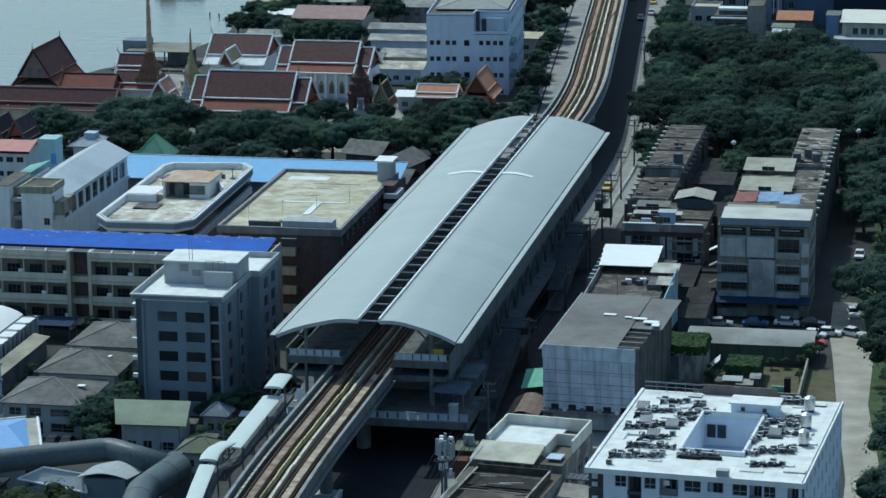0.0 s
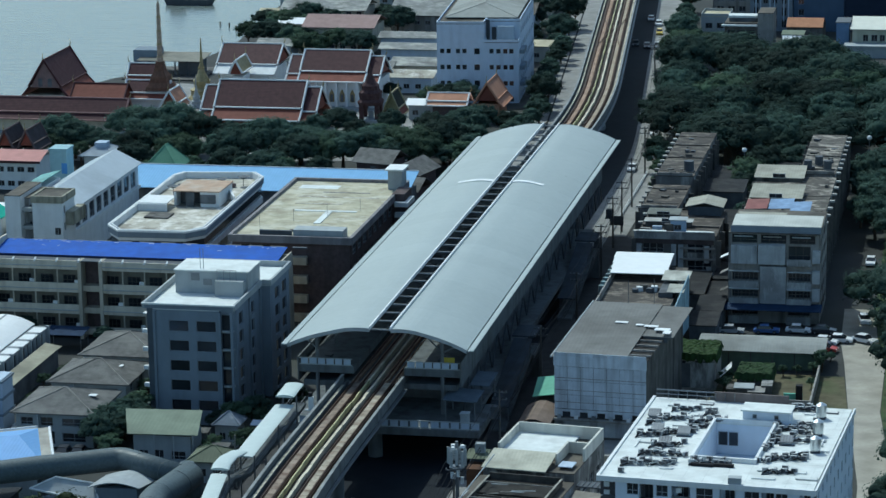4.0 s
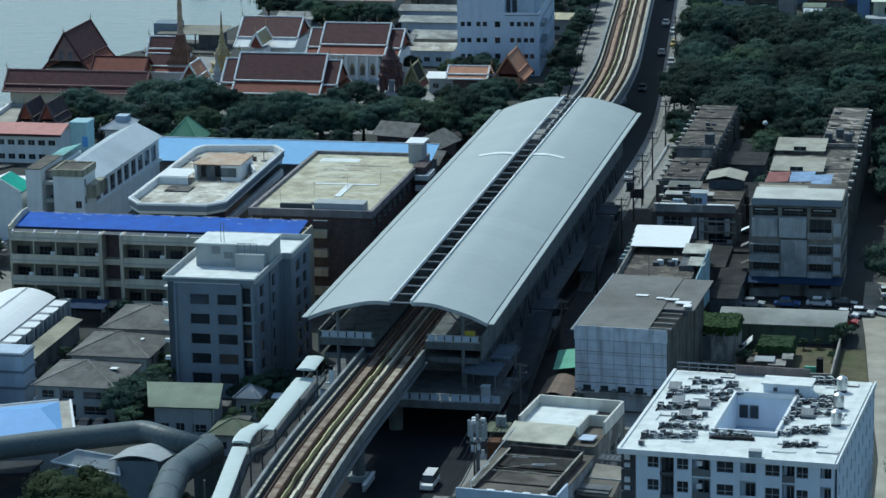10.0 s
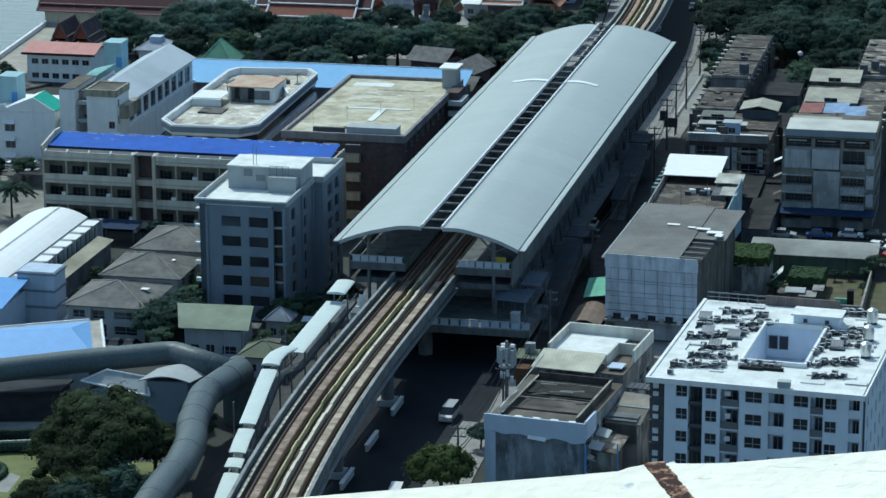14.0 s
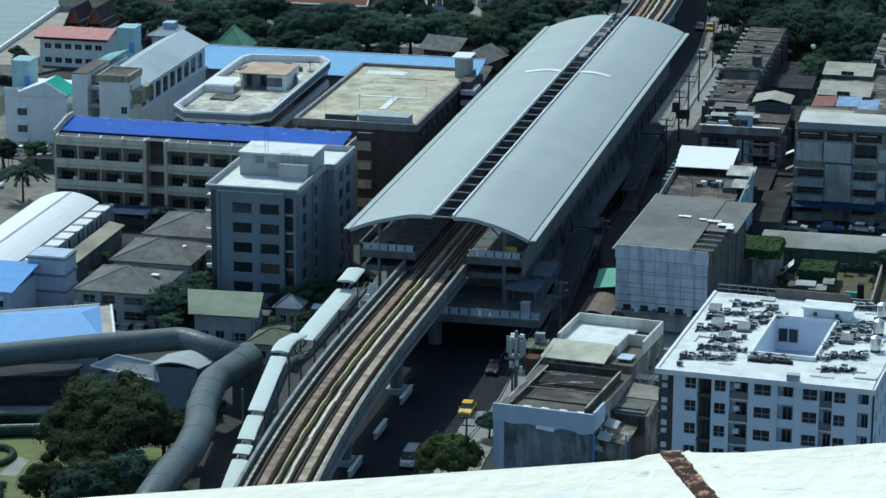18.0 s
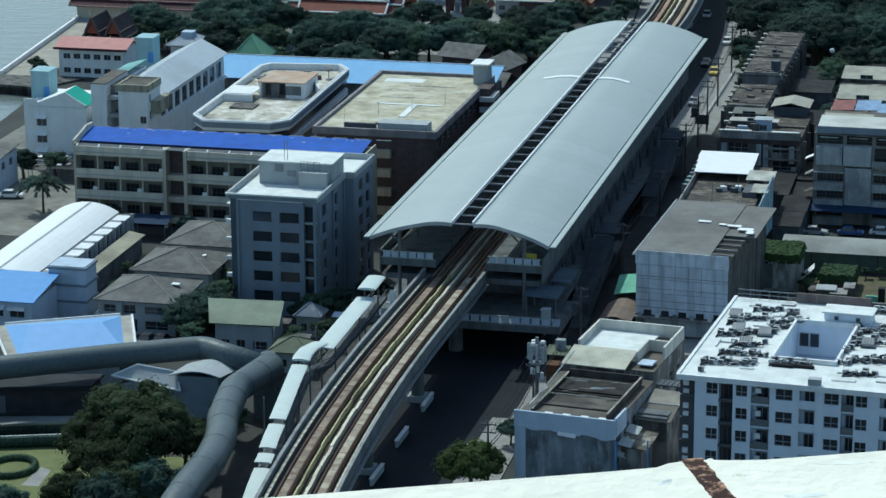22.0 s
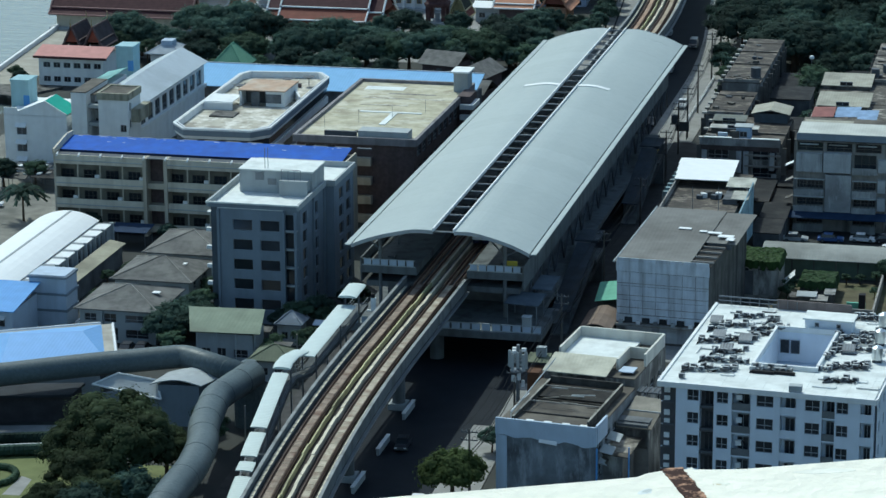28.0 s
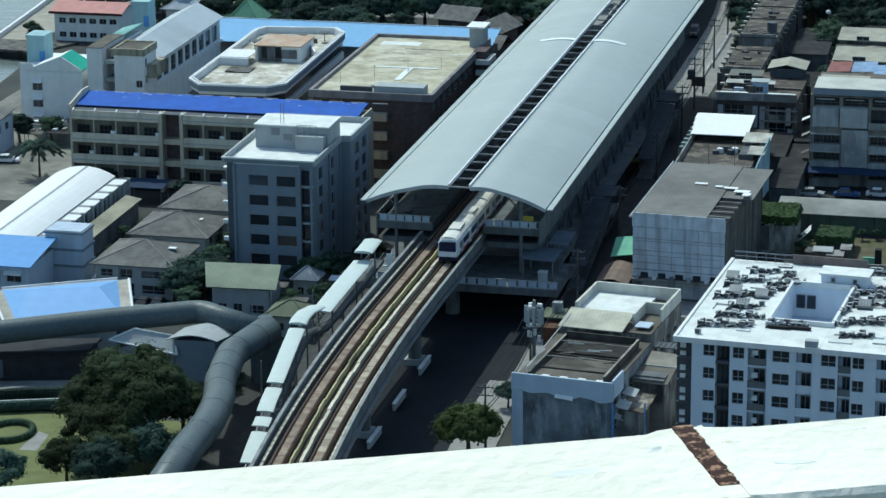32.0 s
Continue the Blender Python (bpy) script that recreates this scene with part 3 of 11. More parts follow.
def viaduct():
    v = thing("viaduct", (mid(0), 0, 0), "grey concrete elevated railway viaduct with two rust-stained tracks", "viaduct")
    spans = [(-230, 1.5), (152, 560)]
    for y0, y1 in spans:
        g = Geo()
        g.sweep([[(mid(y) + u, y, z) for u, z in ((-4.7, 11.1), (-4.7, 10.85), (-2.3, 10.3), (-1.9, 8.9), (1.9, 8.9), (2.3, 10.3), (4.7, 10.85), (4.7, 11.1))] for y in steps(y0, y1, 6)])
        part("girder", g, DECK, v)
        part("deck_surface", along(Geo(), y0, y1, -4.44, 4.44, 11.1, 11.14, 6), mat("sooty_deck", (0.075, 0.062, 0.055), var=0.3, stain=0.4), v, "sooty deck between the tracks")
        for s in (-1, 1):
            a, b = sorted((s * 4.7, s * 4.45))
            part("parapet", along(Geo(), y0, y1, a, b, 11.1, 12.55, 6), DECK, v)
            a, b = sorted((s * 4.78, s * 4.36))
            part("coping", along(Geo(), y0, y1, a, b, 12.55, 12.68, 6), mat("sooty_coping", (0.27, 0.285, 0.285), var=0.2, scale=0.8, stain=0.6, stain_col=(0.10, 0.10, 0.095), stain_scale=0.4), v)
            a, b = sorted((s * 4.72, s * 5.15))
            part("cable_tray", along(Geo(), y0, y1, a, b, 10.5, 10.75, 6), STEEL, v, "steel cable tray")
            for k in (-1, 1):
                c = s * 2.25 + k * 0.72
                part("rail", along(Geo(), y0, y1, c - 0.05, c + 0.05, 11.55, RAIL_Z, 6), RAIL_STEEL, v)
                part("plinth", along(Geo(), y0, y1, c - 0.2, c + 0.2, 11.1, 11.5, 6), mat("dark_rail_plinth", (0.12, 0.08, 0.06), var=0.3, scale=0.8, stain=0.4), v, "rust-stained concrete plinth")
            if y0 > 0:
                part("track_bed", along(Geo(), y0, y1, s * 2.25 - 0.4, s * 2.25 + 0.4, 11.1, 11.4, 6), RUST_BED if s < 0 else mat("dusty_track_bed", (0.38, 0.32, 0.24), var=0.2, scale=0.8, stain=0.4, stain_col=(0.2, 0.13, 0.09), stain_scale=0.3), v)
            c, w = s * 0.62, 0.1 if s < 0 else 0.2
            m = mat("yellowed_cover", (0.50, 0.47, 0.27), var=0.25, scale=1.5, stain=0.5) if s < 0 else CREAM_SLAB
            y, seg = y0, 0
            while y < min(y1, y0 + 232) - 0.1:
                # each length of cover sits a little askew of the next
                L = min(3.6, y1 - y)
                k = 0.045 * math.sin(seg * 2.3) + 0.03 * math.sin(seg * 5.1 + s)
                part("power_rail_cover", along(Geo(), y + 0.03, y + L - 0.03, c + k - w, c + k + w, 11.14, 11.92 + 0.04 * math.sin(seg * 3.7), 6), m, v, "cream power rail cover")
                y, seg = y + 3.6, seg + 1
            if y < y1:
                part("power_rail_cover", along(Geo(), y, y1, c - w, c + w, 11.14, 11.92, 6), m, v, "cream power rail cover")
    # the near track beds, cast in separate blocks
    for s, m in ((-1, mat("rusty_bed_block", (0.31, 0.25, 0.195), var=0.38, scale=1.2, stain=0.75, stain_col=(0.13, 0.075, 0.055), stain_scale=0.6, rand=0.14)),
                 (1, mat("dusty_bed_block", (0.43, 0.38, 0.295), var=0.35, scale=1.2, stain=0.7, stain_col=(0.19, 0.125, 0.09), stain_scale=0.6, rand=0.14))):
        me = mesh_of("bed_block", Geo().hexa([(-0.5, -1.03, 0), (0.5, -1.03, 0), (0.5, 1.03, 0), (-0.5, 1.03, 0)], [(-0.46, -1.0, 0.40), (0.46, -1.0, 0.40), (0.46, 1.0, 0.40), (-0.46, 1.0, 0.40)]), m)
        for i in range(62):
            y = 0.5 - i * 2.1
            piece("bed_block", me, v, (mid(y) + s * 2.25, y, 11.14), math.degrees(math.atan2(-(mid(y + 1) - mid(y)), 1)))
        part("track_bed", along(Geo(), -230, -128.8, s * 2.25 - 0.46, s * 2.25 + 0.46, 11.1, 11.5, 6), m, v)
    slab = mesh_of("walkway_slab", Geo().box(-0.22, 0.22, -0.75, 0.75, 0, 0.09), CREAM_SLAB)
    for s in (-1, 1):
        for i in range(62):
            y = -2.0 - i * 1.75
            piece("walkway_slab", slab, v, (mid(y) + s * 3.98, y, 11.72), math.degrees(math.atan2(-(mid(y + 1) - mid(y)), 1)))
        for i in range(110):
            y = 160 + i * 2.0
            piece("walkway_slab", slab, v, (mid(y) + s * 3.98, y, 11.72), math.degrees(math.atan2(-(mid(y + 1) - mid(y)), 1)))
        for y0, y1 in spans:
            part("walkway_kerb", along(Geo(), y0, y1, s * 3.98 - 0.26, s * 3.98 + 0.26, 11.1, 11.716, 6), DECK, v)
    for i in range(9):
        y = 185 + i * 34
        pier(v, y)
    for i in range(7):
        pier(v, -22 - i * 30)
    # the crossover between the tracks, where the line bends away
    g = Geo()
    for a, b, y0, y1 in ((-2.25, 2.25, 300, 345), (2.25, -2.25, 300, 345)):
        for k in (-0.72, 0.72):
            g.sweep([[(mid(y) + a + (b - a) * (y - y0) / (y1 - y0) + k + e, y, z) for e, z in ((-0.07, 11.56), (0.07, 11.56), (0.07, RAIL_Z + 0.02), (-0.07, RAIL_Z + 0.02))] for y in steps(y0, y1, 5)])
    part("crossover", g, RAIL_STEEL, v)
    return v


def pier(v, y):
    c = mid(y)
    p = part("pier", Geo().cyl(c, y, 0, 7.4, 0.95, 14), DECK, v)
    part("pier_head", Geo().hexa([(c - 1.0, y - 1.0, 7.4), (c + 1.0, y - 1.0, 7.4), (c + 1.0, y + 1.0, 7.4), (c - 1.0, y + 1.0, 7.4)],
                                 [(c - 2.4, y - 1.1, 8.9), (c + 2.4, y - 1.1, 8.9), (c + 2.4, y + 1.1, 8.9), (c - 2.4, y + 1.1, 8.9)]), DECK, p)
    part("pier_base", Geo().box(c - 1.3, c + 1.3, y - 1.3, y + 1.3, 0, 0.9), GREY_LIGHT, p)


# ---- the station ----
LEN = 156.0
SLOT = 0.55  # the slot lies a little east of the roof's middle


def profile(s):
    """Upper line of one half of the roof, from the slot to the eaves."""
    out = []
    for i in range(15):
        k = i / 14
        out.append((SLOT + s * 1.62 + (s * 11.9 - SLOT) * k, 20.25 + 0.25 * math.sin(math.pi * min(1, k * 2.2)) * 0.6 - 2.75 * k ** 2.1))
    return out


def station():
    st = thing("railway_station", (0, 0, 0), "long elevated metro station with a vaulted blue-grey metal roof", "station")
    n = 26
    d = LEN / n
    for s in (-1, 1):
        top = profile(s)
        ring = [(x, z) for x, z in top] + [(x, z - 0.22) for x, z in reversed(top)]
        g = Geo().sweep([[(x, 0.002, z) for x, z in ring], [(x, d - 0.002, z) for x, z in ring]])
        me = mesh_of("roof_panel", g, ROOF_METAL, (0, 0, 0))
        for i in range(n):
            piece("roof_panel", me, st, (0, i * d, 0.005 * (i % 2)))
        ex, ez = top[-1]
        a, b = sorted((ex + s * 0.2, ex + s * 1.02))
        part("gutter", Geo().box(a, b, -0.1, LEN + 0.1, ez - 0.2, ez - 0.04), ROOF_METAL, st, "pale metal eaves gutter")
        a, b = sorted((ex - s * 0.3, ex + s * 0.2))
        part("gutter_gap", Geo().box(a, b, -0.1, LEN + 0.1, ez - 0.4, ez - 0.24), DARK_STEEL, st)
        a, b = sorted((SLOT + s * 1.45, SLOT + s * 1.68))
        part("slot_kerb", Geo().box(a, b, -0.1, LEN + 0.1, 20.1, 20.62), WHITE, st, "white kerb along the roof slot")
        arch = [(x, z - 0.22) for x, z in top]
        low = [(x, z - 0.62) for x, z in top]
        me = mesh_of("rib", Geo().sweep([[(x, -0.12, z) for x, z in arch + low[::-1]], [(x, 0.12, z) for x, z in arch + low[::-1]]]), STEEL)
        for i in range(14):
            piece("rib", me, st, (0, 0.3 + i * (LEN - 0.6) / 13, 0))
        edge = [(x, z + 0.05) for x, z in top]
        low = [(x, z - 0.5) for x, z in top]
        for y in (-0.16, LEN + 0.02):
            part("end_fascia", Geo().sweep([[(x, y, z) for x, z in edge + low[::-1]], [(x, y + 0.12, z) for x, z in edge + low[::-1]]]), GREY_LIGHT, st)
        for i in range(13):
            y = 6 + i * 12
            part("column", Geo().cyl(-1 + s * 9.6, y, 4.8, 17.6, 0.28, 10), STEEL, st)
            part("strut", Geo().bar((-1 + s * 9.6, y, 15.2), (s * 13.2, y, 17.4), 0.13).bar((-1 + s * 9.6, y, 15.2), (s * 4.5, y, 19.6), 0.13), STEEL, st)
        # platform with its edge wall and glazed end barrier
        a, b = sorted((-1 + s * 3.85, -1 + s * 12.6))
        part("platform", Geo().box(a, b, 5.5, 150.5, 11.6, 12.75), DECK, st)
        a, b = sorted((-1 + s * 12.35, -1 + s * 12.6))
        part("side_wall", Geo().box(a, b, 5.5, 150.5, 12.75, 13.95), DECK, st)
        part("side_beam", Geo().box(a, b, 5.5, 150.5, 10.2, 11.6), DECK, st)
        a, b = sorted((-1 + s * 4.1, -1 + s * 12.3))
        bar = part("end_barrier", Geo().box(a, b, 5.5, 5.62, 12.75, 12.9).box(a, b, 5.5, 5.62, 13.75, 13.86), GREY_LIGHT, st)
        pm = mesh_of("pane", Geo().box(-0.55, 0.55, 0, 0.05, 0, 0.84), PALE_WALL)
        for i in range(6):
            piece("pane", pm, bar, (a + 0.8 + i * 1.32, 5.54, 12.905))
        part("bench", Geo().box(-1 + s * 8.2, -1 + s * 9.2, 9, 11, 13.15, 13.3).box(-1 + s * 8.3, -1 + s * 8.5, 9.2, 10.8, 12.75, 13.15), DARK_STEEL, st)
    for s in (-1, 1):
        top = [p for p in profile(s) if abs(p[0]) < (8.9 if s < 0 else 8.0)]
        ring = [(x, z + 0.05 + 0.16 * (1 - abs(x) / 11)) for x, z in top] + [(x, z - 0.02) for x, z in reversed(top)]
        part("joint_cover", Geo().sweep([[(x, 101.6 + (0.03 if s < 0 else 0.012) * x * x, z) for x, z in ring], [(x, 103.0 + (0.03 if s < 0 else 0.012) * x * x, z) for x, z in ring]]), WHITE_METAL, st, "bright white joint cover across the roof")
    me = mesh_of("slot_bar", Geo().box(SLOT - 1.45, SLOT + 1.45, -0.12, 0.12, 19.95, 20.15), mat("dusty_slot_bar", (0.25, 0.265, 0.28), var=0.15))
    for i in range(33):
        piece("slot_bar", me, st, (0, 0.4 + i * (LEN - 0.8) / 32, 0))
    # track deck, concourse and its walls
    part("track_deck", Geo().box(-4.85, 2.85, 1.5, 152, 10.3, 11.1), DECK, st)
    for s in (-1, 1):
        for k in (-1, 1):
            c = -1 + s * 2.25 + k * 0.72
            part("plinth", Geo().box(c - 0.42, c + 0.42, 1.5, 152, 11.1, 11.5), RUST_BED, st)
            part("rail", Geo().box(c - 0.05, c + 0.05, 1.5, 152, 11.55, RAIL_Z).box(c - 0.09, c + 0.09, 1.5, 152, 11.5, 11.55), RAIL_STEEL, st)
        c = -1 + s * 0.62
        part("power_rail_cover", Geo().box(c - 0.18, c + 0.18, 1.5, 152, 11.1, 11.92), CREAM_SLAB, st)
    part("notice_board", Geo().box(8.7, 10.4, 6.4, 6.5, 13.3, 14.4).box(8.8, 8.9, 6.42, 6.48, 12.75, 13.3).box(10.2, 10.3, 6.42, 6.48, 12.75, 13.3), mat("yellow_board", (0.55, 0.46, 0.08), var=0.1), st, "yellow board on the platform")
    part("concourse_floor", Geo().box(-13.4, 13.4, -1.5, 128, 4.9, 5.7), DECK, st)
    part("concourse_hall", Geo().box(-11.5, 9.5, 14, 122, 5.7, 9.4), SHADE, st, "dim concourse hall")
    part("concourse_ceiling", Geo().box(-12.8, 10.8, 6, 128, 9.4, 10.25), DECK, st)
    b = part("concourse_barrier", Geo().box(-13.4, 15.6, -1.5, -1.35, 5.7, 5.85).box(-13.4, 15.6, -1.5, -1.35, 6.75, 6.88), GREY_LIGHT, st)
    part("concourse_apron", Geo().prism([(-13.4, -2.0), (15.6, -2.0), (15.6, 12.0), (13.4, 12.0), (13.4, -1.51), (-13.4, -1.51)], 4.7, 5.7), DECK, st)
    pm = mesh_of("pane", Geo().box(-0.6, 0.6, 0, 0.05, 0, 0.88), PALE_WALL)
    for i in range(19):
        piece("pane", pm, b, (-12.6 + i * 1.53, -1.45, 5.86))
    for i in range(9):
        y = 2 + i * 15.2
        g = Geo().cyl(-1, y, 0, 4.9, 1.1, 14)
        part("pier", g, DECK, st)
        part("cross_beam", Geo().box(-12.5, 12.5, y - 0.9, y + 0.9, 3.9, 4.9), DECK, st)
    for i in range(18):
        y = 8 + i * 8
        part("wall_brace", Geo().bar((11.3, y, 5.7), (11.5, y + 4, 10.2), 0.14).bar((11.5, y + 4, 10.2), (11.3, y + 8, 5.7), 0.14), DARK_STEEL, st)
    # canopies of the street stairs on the east side
    # canopy colours are darkened to sit in the station's shade
    part("stair_canopy", Geo().hexa([(9.2, 2.5, 8.9), (14.4, 2.5, 8.7), (14.4, 2.5, 8.85), (9.2, 2.5, 9.05)], [(9.2, 9.0, 8.9), (14.4, 9.0, 8.7), (14.4, 9.0, 8.85), (9.2, 9.0, 9.05)]), mat("shaded_blue_canopy", (0.12, 0.15, 0.185), var=0.2, stain=0.4), st, "pale blue metal canopy, darkened for the station's shade")
    part("stair_canopy", Geo().hexa([(12.0, 9.4, 9.3), (15.0, 9.4, 9.2), (15.0, 9.4, 9.35), (12.0, 9.4, 9.45)], [(12.0, 17, 9.3), (15.0, 17, 9.2), (15.0, 17, 9.35), (12.0, 17, 9.45)]), mat("shaded_blue_canopy", (0.12, 0.15, 0.185), var=0.2, stain=0.4), st, "pale blue metal canopy, darkened for the station's shade")
    for x, y in ((9.6, 3), (14.0, 3), (9.6, 8.6), (14.0, 8.6), (14.6, 16.5), (12.4, 16.5)):
        part("canopy_post", Geo().cyl(x, y, 5.7, 8.8, 0.1, 8), STEEL, st)
    part("lift_cabin", Geo().box(12.6, 13.8, -0.9, 0.3, 5.7, 7.9).box(12.5, 13.9, -1.0, 0.4, 7.9, 8.05), GREY_LIGHT, st)
    for y0 in (18, 84):
        cm = mat("shaded_canopy_sheet", (0.055, 0.068, 0.085) , var=0.3, scale=0.5, stain=0.4)
        part("stair_canopy", Geo().hexa([(13.4, y0, 3.4), (16.4, y0, 3.4), (16.4, y0, 3.6), (13.4, y0, 3.6)], [(13.4, y0 + 22, 8.2), (16.4, y0 + 22, 8.2), (16.4, y0 + 22, 8.4), (13.4, y0 + 22, 8.4)]), cm, st, "stair canopy darkened for the station's shade")
        part("stair_canopy", Geo().box(13.0, 16.8, y0 + 22.3, y0 + 29, 8.5, 8.75), cm, st)
        part("stair_flight", Geo().hexa([(13.6, y0 - 2, 0), (16.2, y0 - 2, 0), (16.2, y0 - 2, 0.5), (13.6, y0 - 2, 0.5)], [(13.6, y0 + 22, 5.1), (16.2, y0 + 22, 5.1), (16.2, y0 + 22, 5.7), (13.6, y0 + 22, 5.7)]), DECK, st)
        part("stair_landing", Geo().box(13.4, 16.6, y0 + 22, y0 + 29, 5.1, 5.7).box(13.5, 16.5, y0 + 28.2, y0 + 29, 0, 5.1), DECK, st)
        for y in (y0 + 1, y0 + 11, y0 + 21):
            h = 3.4 + (y - y0) / 22 * 4.8
            for x in (13.6, 16.2):
                part("canopy_post", Geo().cyl(x, y, max(0.2, h - 3.0), h, 0.08, 6), STEEL, st)
    return st


def exit_stair():
    """The covered stair from the station down to the street on the west side."""
    s = thing("covered_stair", (-10, -40, 0), "covered street stair with white curved metal roofs", "stair")

    def cover(name, pts, half, label="", rise=None):
        rise = 0.3 if name == "landing_roof" else 0.12
        rings = []
        for x, y, z in pts:
            rings.append([(x + half * math.cos(a), y, z + rise * math.sin(a)) for a in [math.pi * k / 8 for k in range(9)]] + [(x - half * 0.96, y, z - 0.06), (x + half * 0.96, y, z - 0.06)])
        return part(name, Geo().sweep(rings), mat("pale_teal_sheet", (0.55, 0.62, 0.60), rough=0.5, var=0.05, wave=0.5, wave_axis="Y"), s, label)

    cover("landing_roof", [(-11.2, -5.6, 12.9), (-11.0, -12.2, 12.9)], 1.4)
    cover("flight_roof", [(-11.2, -11.6, 11.5), (-11.7, -21, 10.7), (-12.2, -31, 9.8)], 1.42)
    cover("landing_roof", [(-13.1, -29.6, 10.0), (-13.9, -32.4, 10.05), (-14.0, -35, 9.95), (-13.8, -37.0, 9.75)], 1.3)
    cover("flight_roof", [(-13.8, -37.4, 9.25), (-13.0, -44, 8.8), (-12.1, -51, 8.3), (-11.5, -56.0, 7.9)], 1.15)
    cover("flight_roof", [(-11.4, -56.6, 7.4), (-11.0, -60.4, 7.1), (-10.5, -64.0, 6.8)], 1.12)
    cover("flight_roof", [(-10.3, -65.0, 6.4), (-10.0, -67.8, 6.2)], 1.12)
    cover("flight_roof", [(-9.8, -68.6, 5.7), (-9.3, -73, 5.2), (-8.8, -77, 4.7)], 1.12)
    path = [(-11.0, -4, 9.6), (-11.2, -12, 9.0), (-12.4, -30, 7.2), (-13.9, -33, 7.1), (-13.7, -37, 7.0), (-11.5, -56, 5.2), (-10.3, -65, 3.9), (-9.4, -72, 2.6), (-8.4, -80, 0.3)]
    for a, b in zip(path, path[1:]):
        part("flight", Geo().hexa([(a[0] - 1.0, a[1], a[2] - 0.5), (a[0] + 1.0, a[1], a[2] - 0.5), (a[0] + 1.0, a[1], a[2]), (a[0] - 1.0, a[1], a[2])],
                                  [(b[0] - 1.0, b[1], b[2] - 0.5), (b[0] + 1.0, b[1], b[2] - 0.5), (b[0] + 1.0, b[1], b[2]), (b[0] - 1.0, b[1], b[2])]), DECK, s)
        for k in (-1.0, 1.0):
            part("balustrade", Geo().bar((a[0] + k, a[1], a[2] + 1), (b[0] + k, b[1], b[2] + 1), 0.06).bar((a[0] + k, a[1], a[2] + 0.5), (b[0] + k, b[1], b[2] + 0.5), 0.04), STEEL, s)
    for x, y, z in ((-11.1, -9, 12.8), (-11.5, -18, 10.9), (-12.1, -29, 9.9), (-13.9, -35.6, 9.8), (-12.8, -45, 8.7), (-11.6, -55, 7.9), (-10.6, -63.4, 6.8), (-9.3, -73, 5.1)):
        for k in (-1.0, 1.0):
            part("post", Geo().cyl(x + k, y, 0, z, 0.12, 8), STEEL, s)
    return s


